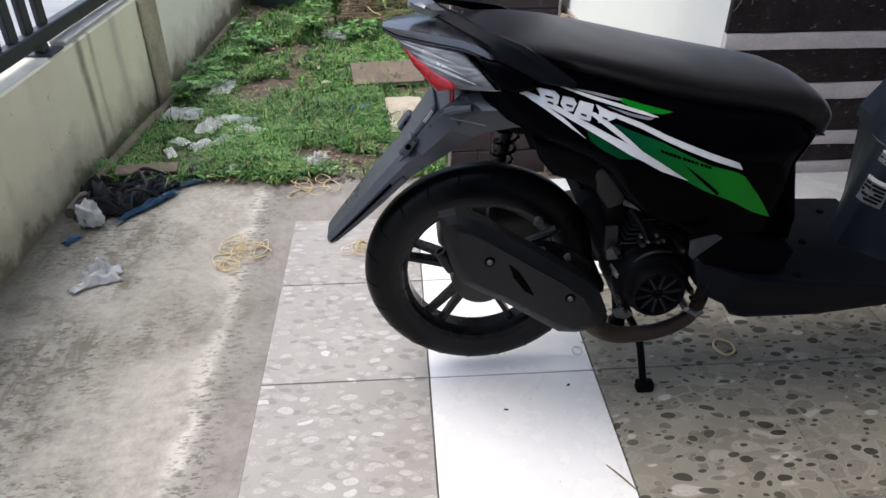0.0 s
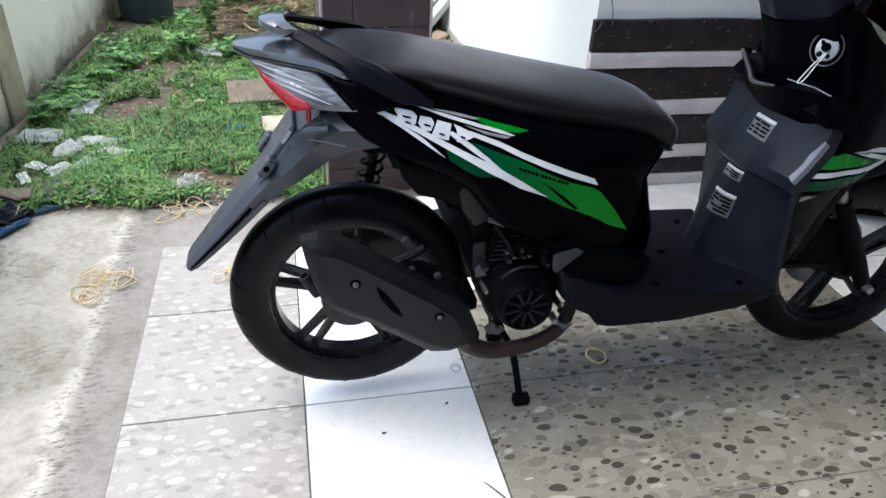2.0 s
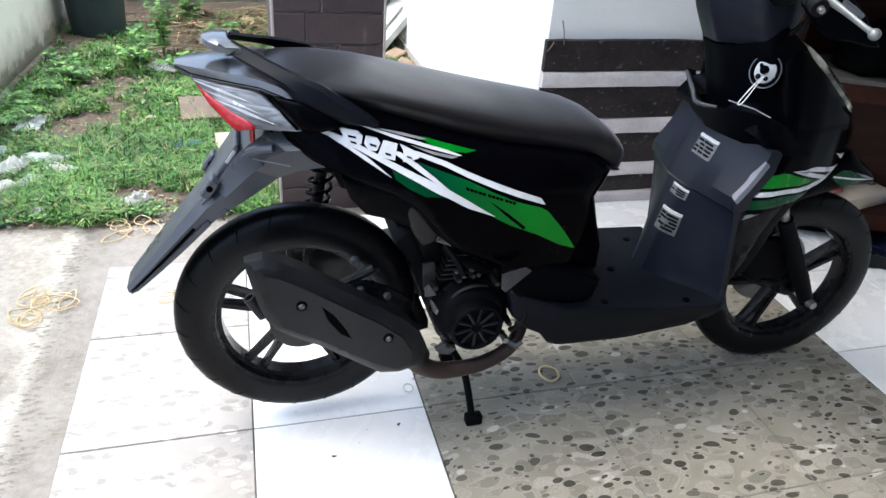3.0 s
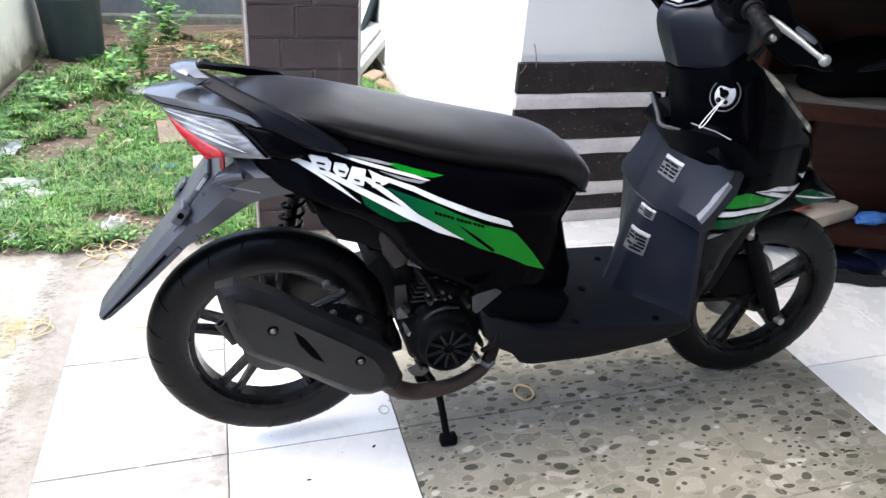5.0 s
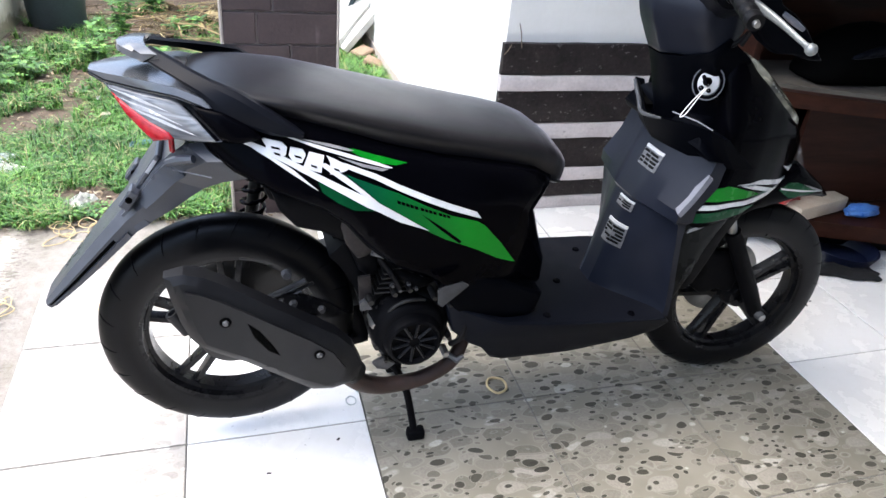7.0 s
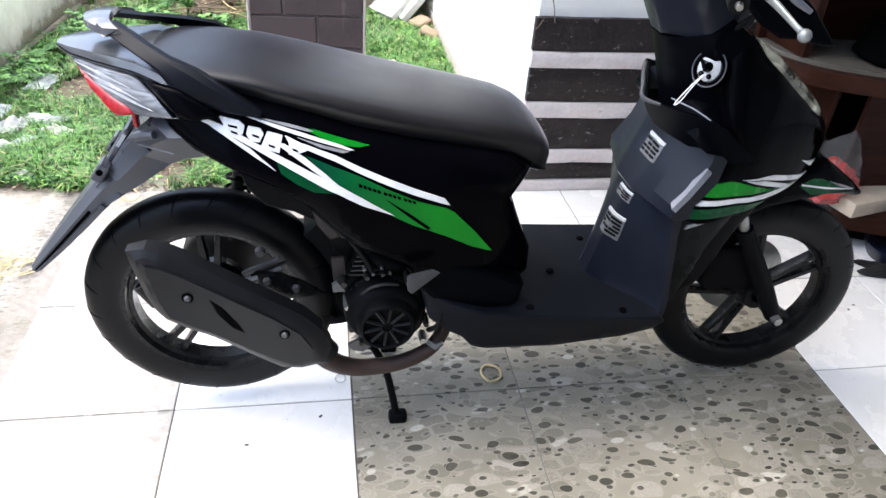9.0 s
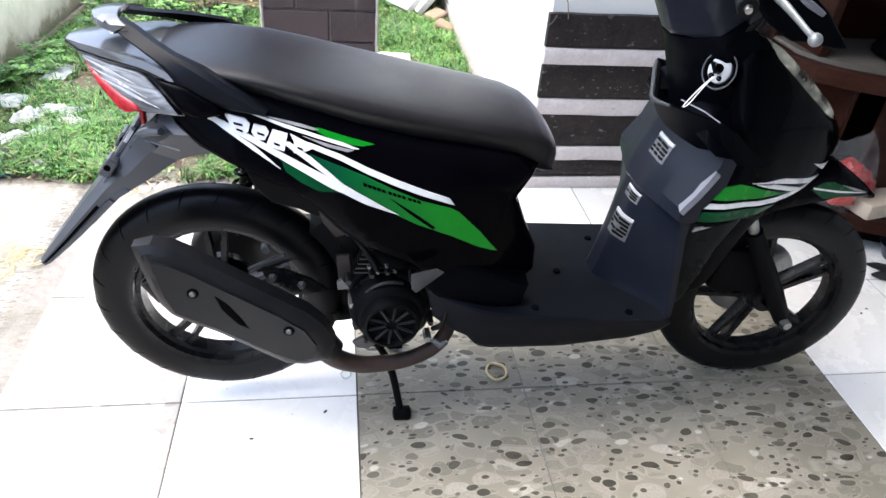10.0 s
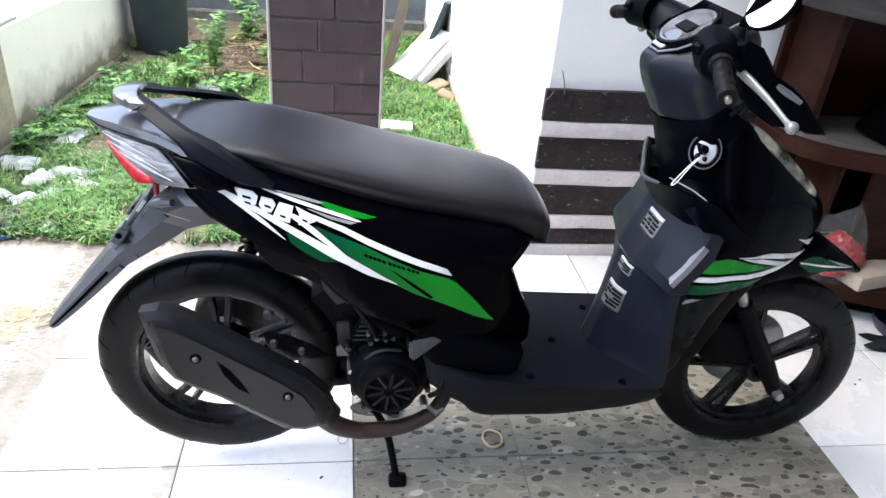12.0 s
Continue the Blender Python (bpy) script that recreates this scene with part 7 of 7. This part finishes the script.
for k, (x, y) in enumerate([(1.93, 0.26), (1.90, 0.24), (0.40, 0.10), (0.17, -0.12), (0.33, -0.05)]):
    solo("leaf_scrap", sheet((x, y, 0.001), 0.006, 0.0035, k, 0.003, k, 5, 0.4), "black_cloth" if k != 2 else "plastic", "tiny dark scrap on the white tiles", "scrap", "scraps on the tiles")

# barrel, rubble and dry branches at the back
bar = thing("plastic_barrel", (-0.86, 3.86, gz(-0.86, 3.86)), "dark grey open plastic barrel against the wall", "barrel")
bz = gz(-0.86, 3.86)
part("barrel_body", lathe_z([(0.001, bz + 0.005), (0.15, bz + 0.005), (0.165, bz + 0.03), (0.185, bz + 0.36), (0.20, bz + 0.38), (0.20, bz + 0.41), (0.185, bz + 0.41), (0.175, bz + 0.34), (0.15, bz + 0.04), (0.001, bz + 0.04)], 36, at=(-0.86, 3.86, 0)), "barrel", bar)
for k, (x, y, w, h, t, lean, mat) in enumerate([(0.74, 3.35, 0.13, 0.42, 0.02, 50, "panel_pale"), (0.86, 3.25, 0.05, 0.50, 0.02, 42, "panel_pale"), (0.66, 3.5, 0.04, 0.6, 0.03, 12, "plank"), (0.92, 3.6, 0.10, 0.5, 0.015, 20, "barrel")]):
    m = Matrix.Translation((x, y, gz(x, y) + 0.03)) @ Matrix.Rotation(radians(30 - 20 * k), 4, "Z") @ Matrix.Rotation(radians(lean), 4, "Y")
    solo("leaning_board", spin(box(-t, t, -w, w, 0, h, 0.003), m), mat, "old board leaning in the rubble" if k else "pale panel leaning in the rubble", "board", "boards in the rubble")
for k, (x, y) in enumerate([(0.965, 2.92), (0.99, 3.16)]):
    m = Matrix.Translation((x, y, gz(x, y) - 0.03)) @ Matrix.Rotation((-0.35, 0.5)[k], 4, "Z") @ Matrix.Rotation((0.35, -0.3)[k], 4, "Y")
    hb = thing("hollow_brick", (x, y, gz(x, y)), "broken red hollow brick in the grass", "brick", "broken bricks")
    part("brick_body", spin(box(-0.055, 0.055, -0.06, 0.06, 0, 0.10, 0.008), m), "rust_brick", hb)
    # no holes are cut: black blocks give their shade
    for hx in (-0.025, 0.025):
        for hz in (0.028, 0.072):
            part("brick_hole", spin(box(hx - 0.013, hx + 0.013, -0.0605, -0.02, hz - 0.012, hz + 0.012, 0.003), m), "void_black", hb, "black block that stands in for the shade in a brick hole")
solo("flat_stone", spin(box(-0.088, 0.088, -0.060, 0.060, 0, 0.022, 0.006), Matrix.Translation((0.655, 2.385, gz(0.655, 2.385) + 0.03)) @ Matrix.Rotation(radians(-4), 4, "Z")), "card", "flat pale stone in the grass", "stone")
sb = bmesh.new()
for k in range(180):
    a = random.Random(300 + k)
    x, y = a.uniform(-0.40, 0.28), a.uniform(3.15, 4.3)
    q = a.uniform(0, 6.28) if k % 3 else a.gauss(0.1, 0.3)
    l = a.uniform(0.04, 0.22) if k % 9 else a.uniform(0.25, 0.42)
    z = gz(x, y) + a.uniform(0.006, 0.10)
    tube([(x - l * math.cos(q), y - l * math.sin(q), z), (x + a.uniform(-0.02, 0.02), y, z + a.uniform(0, 0.05)), (x + l * math.cos(q), y + l * math.sin(q), z + a.uniform(-0.02, 0.06))], 0.0012 + 0.005 * a.random() ** 3, 5, bm=sb)
solo("dry_brushwood", sb, "straw", "heap of dry straw-coloured brushwood and stalks", "brushwood", kind="stuff")
lb = bmesh.new()
for k in range(14):
    a = random.Random(500 + k)
    x, y = a.uniform(-0.25, 0.25), a.uniform(3.5, 4.2)
    merge(lb, sheet((x, y, gz(x, y) + 0.06), a.uniform(0.05, 0.13), a.uniform(0.025, 0.06), k, 0.05, a.uniform(0, 3), 6, 0.4))
solo("dead_leaves", lb, "straw", "withered yellow leaves on the brushwood heap", "dead leaves", kind="stuff")


# ---------------------------------------------------------------- grass and weeds
def build_grass():
    rs = np.random.RandomState(5)
    V, F = [], []

    def blade(x, y, h, w, lean, q, z0):
        dx, dy = math.cos(q), math.sin(q)
        px, py = -dy * w, dx * w
        i = len(V)
        for u, k in ((0, 1.0), (0.5, 0.8)):
            ox, oy = dx * lean * u * u, dy * lean * u * u
            V.append((x + ox - px * k, y + oy - py * k, z0 + h * u))
            V.append((x + ox + px * k, y + oy + py * k, z0 + h * u))
        V.append((x + dx * lean, y + dy * lean, z0 + h * (0.95 - 0.4 * min(lean / max(h, 0.01), 1))))
        F.extend([(i, i + 1, i + 3, i + 2), (i + 2, i + 3, i + 4)])

    def bare(x, y):
        return (math.exp(-((x + 0.1) ** 2 / 0.05 + (y - 2.0) ** 2 / 0.12)) + math.exp(-((x + 0.55) ** 2 / 0.06 + (y - 2.85) ** 2 / 0.15))
                + 0.8 * math.exp(-((x + 0.42) ** 2 / 0.02 + (y - 1.32) ** 2 / 0.01)) + (0.9 if y > 3.3 and x < 0.6 else 0))

    tufts = 0
    while tufts < 4300:
        y = 1.08 + 3.5 * rs.rand() ** 1.5
        x = wall_x(y) + 0.05 + (1.06 - wall_x(y) - 0.06) * rs.rand()
        if PX0 - 0.03 < x < PX1 + 0.03 and PY0 - 0.03 < y < PY1 + 0.03:
            continue
        dens = noise.noise(Vector((x * 2.1, y * 1.6, 7))) + 0.45 * noise.noise(Vector((x * 6, y * 6, 2)))
        edge = 1.10 + 0.10 * noise.noise(Vector((x * 5, 3, 1)))
        if y < edge or dens - 0.55 * bare(x, y) < -0.52 + 0.4 * rs.rand():
            continue
        if rs.rand() < 0.75 and any(((x - p[0]) / p[2]) ** 2 + ((y - p[1]) / p[2]) ** 2 < 0.8 for p in litter):
            continue
        tufts += 1
        near = 1 if y < 2.2 else 1.5
        size = rs.uniform(0.6, 1.25) * (1.0 + 0.5 * max(dens, 0))
        turn, wide = rs.rand() * 6.28, 0.022 * size
        for k in range(rs.randint(9, 24)):
            q = turn + rs.randn() * 1.1
            r = wide * rs.rand()
            h = rs.uniform(0.022, 0.088) * size
            blade(x + r * math.cos(q), y + r * math.sin(q), h, rs.uniform(0.0012, 0.003) * near, rs.uniform(0.3, 1.5) * h, q, ground_z(x, y) - 0.003)
    # longer pale grass in the strip between the pillar and the house
    for k in range(420):
        x, y = rs.uniform(0.56, 1.03), rs.uniform(1.25, 2.9)
        if PX0 - 0.03 < x < PX1 + 0.03 and PY0 - 0.03 < y < PY1 + 0.03:
            continue
        for b in range(rs.randint(8, 16)):
            q, h = rs.rand() * 6.28, rs.uniform(0.04, 0.12)
            blade(x + 0.02 * rs.randn(), y + 0.02 * rs.randn(), h, rs.uniform(0.0015, 0.003), rs.uniform(0.4, 1.1) * h, q, ground_z(x, y) - 0.003)
    me = bpy.data.meshes.new("grass")
    me.from_pydata(V, [], F)
    me.materials.append(M["grass"])
    tagged(new("grass", me), "patchy bright green grass in the yard", "grass", kind="stuff")

    V2, F2 = [], []

    def leaf(x, y, z, l, w, q, droop):
        d = Vector((math.cos(q), math.sin(q), 0))
        s = Vector((-d.y, d.x, 0))
        c = Vector((x, y, z))
        i = len(V2)
        for u, k, dz in ((0, 0.15, 0), (0.35, 1.0, 0.10), (0.75, 0.75, 0.02), (1.0, 0.05, -droop)):
            m = c + d * l * u + Vector((0, 0, l * dz))
            V2.append(tuple(m - s * w * k + Vector((0, 0, l * 0.08 * k))))
            V2.append(tuple(m + s * w * k + Vector((0, 0, l * 0.08 * k))))
        for k in range(3):
            F2.append((i + 2 * k, i + 2 * k + 1, i + 2 * k + 3, i + 2 * k + 2))

    made = 0
    while made < 10500:
        y = 1.10 + 2.9 * rs.rand() ** 1.4
        x = wall_x(y) + 0.05 + (1.05 - wall_x(y) - 0.06) * rs.rand()
        if PX0 - 0.03 < x < PX1 + 0.03 and PY0 - 0.03 < y < PY1 + 0.03:
            continue
        dens = noise.noise(Vector((x * 2.4, y * 2.0, 31))) + 0.5 * math.exp(-((x - 0.05) ** 2 / 0.12 + (y - 1.35) ** 2 / 0.10)) + 0.8 * math.exp(-((x - 0.82) ** 2 / 0.06 + (y - 2.1) ** 2 / 0.35))
        if dens - 0.7 * bare(x, y) < -0.10 + 0.35 * rs.rand():
            continue
        l = rs.uniform(0.009, 0.022)
        leaf(x, y, ground_z(x, y) + rs.uniform(0.006, 0.035), l, l * rs.uniform(0.25, 0.42), rs.rand() * 6.28, rs.uniform(0, 0.3))
        made += 1
    me = bpy.data.meshes.new("low_weeds")
    me.from_pydata(V2, [], F2)
    me.materials.append(M["leaf"])
    tagged(new("low_weeds", me), "small round-leaved weeds growing through the grass", "weeds", kind="stuff")


build_grass()


def leaf_litter():
    """Dry flakes, bits of stalk and crumbs of earth between the tufts."""
    rs = np.random.RandomState(11)
    V, F = [], []
    while len(F) < 9000:
        y = 1.06 + 3.4 * rs.rand() ** 1.4
        x = wall_x(y) + 0.04 + (1.06 - wall_x(y) - 0.06) * rs.rand()
        if PX0 - 0.02 < x < PX1 + 0.02 and PY0 - 0.02 < y < PY1 + 0.02:
            continue
        l = rs.uniform(0.004, 0.016) * (1 + 0.3 * (y > 2.4))
        w = l * rs.uniform(0.15, 0.6)
        q = rs.rand() * 6.28
        z = ground_z(x, y) + rs.uniform(0.002, 0.010)
        i = len(V)
        for u, v in ((-1, 0), (0, -1), (1, 0.2), (0.1, 1)):
            V.append((x + u * l * math.cos(q) - v * w * math.sin(q), y + u * l * math.sin(q) + v * w * math.cos(q), z + rs.uniform(-0.3, 0.5) * l))
        F.append((i, i + 1, i + 2, i + 3))
    me = bpy.data.meshes.new("leaf_litter")
    me.from_pydata(V, [], F)
    me.materials.append(M["flakes"])
    tagged(new("leaf_litter", me), "dry brown leaf scraps and stalks between the grass", "leaf litter", kind="stuff")


leaf_litter()


def weed(x, y, height, stems, seed, label, leafsize=0.05, spread=0.10):
    """A leafy weed: thin stems with paired leaves."""
    a = random.Random(seed)
    z0 = gz(x, y)
    th = thing("weed_plant", (x, y, z0), label, "weed", "tall weeds")
    sb, lb = bmesh.new(), bmesh.new()
    for k in range(stems):
        q = a.uniform(0, 6.28)
        h = height * a.uniform(0.6, 1.0)
        tip = (x + spread * math.cos(q) * a.uniform(0.4, 1.3), y + spread * math.sin(q) * a.uniform(0.4, 1.3), z0 + h)
        mid_ = (x + (tip[0] - x) * 0.35, y + (tip[1] - y) * 0.35, z0 + h * 0.55)
        path = curve_points([Vector((x, y, z0 - 0.005)), Vector(mid_), Vector(tip)], 4)
        tube([tuple(p) for p in path], [0.003 - 0.0022 * i / (len(path) - 1) for i in range(len(path))], 5, bm=sb)
        for i, p in enumerate(path[2:]):
            for s in (0, math.pi, 1.5):
                qq = q + s + a.uniform(-0.5, 0.5) + i
                l = leafsize * a.uniform(0.6, 1.1)
                d, sd = Vector((math.cos(qq), math.sin(qq), a.uniform(-0.1, 0.35))).normalized(), Vector((-math.sin(qq), math.cos(qq), 0))
                pr = [p, p + d * l * 0.4 + sd * l * 0.28, p + d * l * 0.8 + sd * l * 0.16, p + d * l - Vector((0, 0, l * 0.15)), p + d * l * 0.8 - sd * l * 0.16, p + d * l * 0.4 - sd * l * 0.28]
                c = lb.verts.new(p + d * l * 0.5 + Vector((0, 0, l * 0.05)))
                ring_ = [lb.verts.new(v) for v in pr]
                for j in range(6):
                    lb.faces.new((ring_[j], ring_[(j + 1) % 6], c))
    part("stem", sb, "leaf", th)
    part("foliage", lb, "leaf", th)


weed(-0.42, 3.25, 0.38, 8, 1, "leafy green weed before the barrel", 0.065, 0.10)
weed(-0.52, 3.02, 0.20, 9, 2, "low leafy weed beside the barrel", 0.055, 0.15)
weed(-0.30, 4.0, 0.42, 6, 3, "leafy weed growing at the back wall", 0.09, 0.14)
weed(-1.02, 2.2, 0.12, 5, 4, "leafy weed at the foot of the stained wall", 0.045, 0.07)
weed(-0.82, 2.75, 0.14, 7, 5, "low broad-leaved weed by the wall", 0.05, 0.14)
weed(-1.05, 1.95, 0.13, 5, 6, "small weed sprouting at the wall foot", 0.05, 0.08)
weed(-0.30, 2.9, 0.12, 6, 7, "low broad-leaved weed in the grass", 0.06, 0.13)
weed(0.62, 1.55, 0.10, 6, 8, "low leafy weed beside the brick pillar", 0.04, 0.10)
weed(0.92, 1.9, 0.10, 6, 9, "low leafy weed at the house wall", 0.04, 0.10)
weed(-0.10, 3.5, 0.15, 5, 10, "small weed in the dry brushwood", 0.06, 0.10)


def fern(x, y, n, length, seed):
    a = random.Random(seed)
    z0 = gz(x, y)
    th = thing("fern", (x, y, z0), "green fern with narrow feathered fronds at the wall foot", "fern", "ferns by the wall")
    for k in range(n):
        q = a.uniform(-1.4, 0.9)
        L = length * a.uniform(0.7, 1.0)
        bm = bmesh.new()
        for i in range(16):
            u = (i + 1) / 16
            c = Vector((x + math.cos(q) * L * u, y + math.sin(q) * L * u, z0 + L * (0.75 * u - 0.55 * u * u)))
            w = L * 0.16 * math.sin(math.pi * min(u * 0.9 + 0.12, 1))
            for s in (-1, 1):
                d = Vector((-math.sin(q) * s, math.cos(q) * s, 0)) + Vector((math.cos(q), math.sin(q), -0.2)) * 0.4
                t = Vector((math.cos(q), math.sin(q), 0)) * L * 0.02
                bm.faces.new([bm.verts.new(v) for v in (c - t, c + d * w * 0.6 - t * 0.8, c + d * w, c + d * w * 0.6 + t * 0.8, c + t)])
        part("frond", bm, "leaf", th)


fern(-1.07, 2.55, 8, 0.34, 1)
fern(-1.10, 2.10, 8, 0.30, 2)
fern(-1.10, 2.32, 6, 0.26, 3)

# ---------------------------------------------------------------- pieces of the setting, last
def brick_mesh(sx, sy, sz):
    return finish(box(-sx / 2, sx / 2, -sy / 2, sy / 2, -sz / 2, sz / 2, 0.003), "brick", "brick", 25)


def lay_bricks():
    pitch, joint = 0.102, 0.006
    whole = {}
    for course in range(27):
        z = -0.02 + course * pitch + pitch / 2
        for face in (0, 1, 2):            # front, left and right faces
            cuts = [0.0, 0.155, 0.36] if course % 2 else [0.0, 0.105, 0.36]
            if course % 3 == 2:
                cuts = [0.0, 0.21, 0.36]
            for a, b in zip(cuts, cuts[1:]):
                ln = b - a - joint
                key_ = (round(ln, 3), face > 0)
                if key_ not in whole:
                    whole[key_] = brick_mesh(ln, 0.014, pitch - joint) if face == 0 else brick_mesh(0.014, ln, pitch - joint)
                ob = new("brick", whole[key_])
                ob.parent = pillar
                mid_ = (a + b) / 2
                if face == 0:
                    ob.location = (PX0 + mid_, PY0 + 0.004, z)
                else:
                    ob.location = (PX0 + 0.004 if face == 1 else PX1 - 0.004, PY0 + 0.012 + mid_ * 0.95, z)


lay_bricks()
part("worn_corner", tube([(PX0 - 0.001, PY0 - 0.001, -0.05), (PX0 - 0.001, PY0 - 0.001, 1.2), (PX0 - 0.001, PY0 - 0.001, 2.7)], 0.006, 6), "pillar_edge", pillar, "worn pale corner of the pillar")
part("worn_corner", tube([(PX1 + 0.001, PY0 - 0.001, -0.05), (PX1 + 0.001, PY0 - 0.001, 1.2), (PX1 + 0.001, PY0 - 0.001, 2.7)], 0.005, 6), "pillar_edge", pillar)


def tile_x(i):
    """Left edge of tile column i; the columns past the first white one are a little wider."""
    return i * P + 0.0035 * min(max(i - 1, 0), 3)


def lay_tiles():
    meshes = {}
    a = random.Random(9)
    for i in range(-1, 10):
        for j in range(-8, 3):
            x0, y0 = tile_x(i), j * P
            sx, sy = tile_x(i + 1) - x0, P
            if i == -1 and j == 1:
                sy = P - 0.04
            if i < 1 and j == 2:
                continue
            if j == 2:
                sy = 1.018 - y0
            if i == -1:
                mat = "pebble_light"
            elif 1 <= i <= 3 and j <= 0:
                mat = "pebble_dark"
            else:
                mat = "white_tile"
            k = (mat, round(sx, 4), round(sy, 3))
            if k not in meshes:
                meshes[k] = finish(box(-sx / 2 + 0.0018, sx / 2 - 0.0018, -sy / 2 + 0.0018, sy / 2 - 0.0018, -0.010, 0.0, 0.0010), "tile", mat, 25)
            ob = new("tile", meshes[k])
            ob.parent = floor
            ob.location = (x0 + sx / 2, y0 + sy / 2, a.uniform(-0.0006, 0.0004))


lay_tiles()
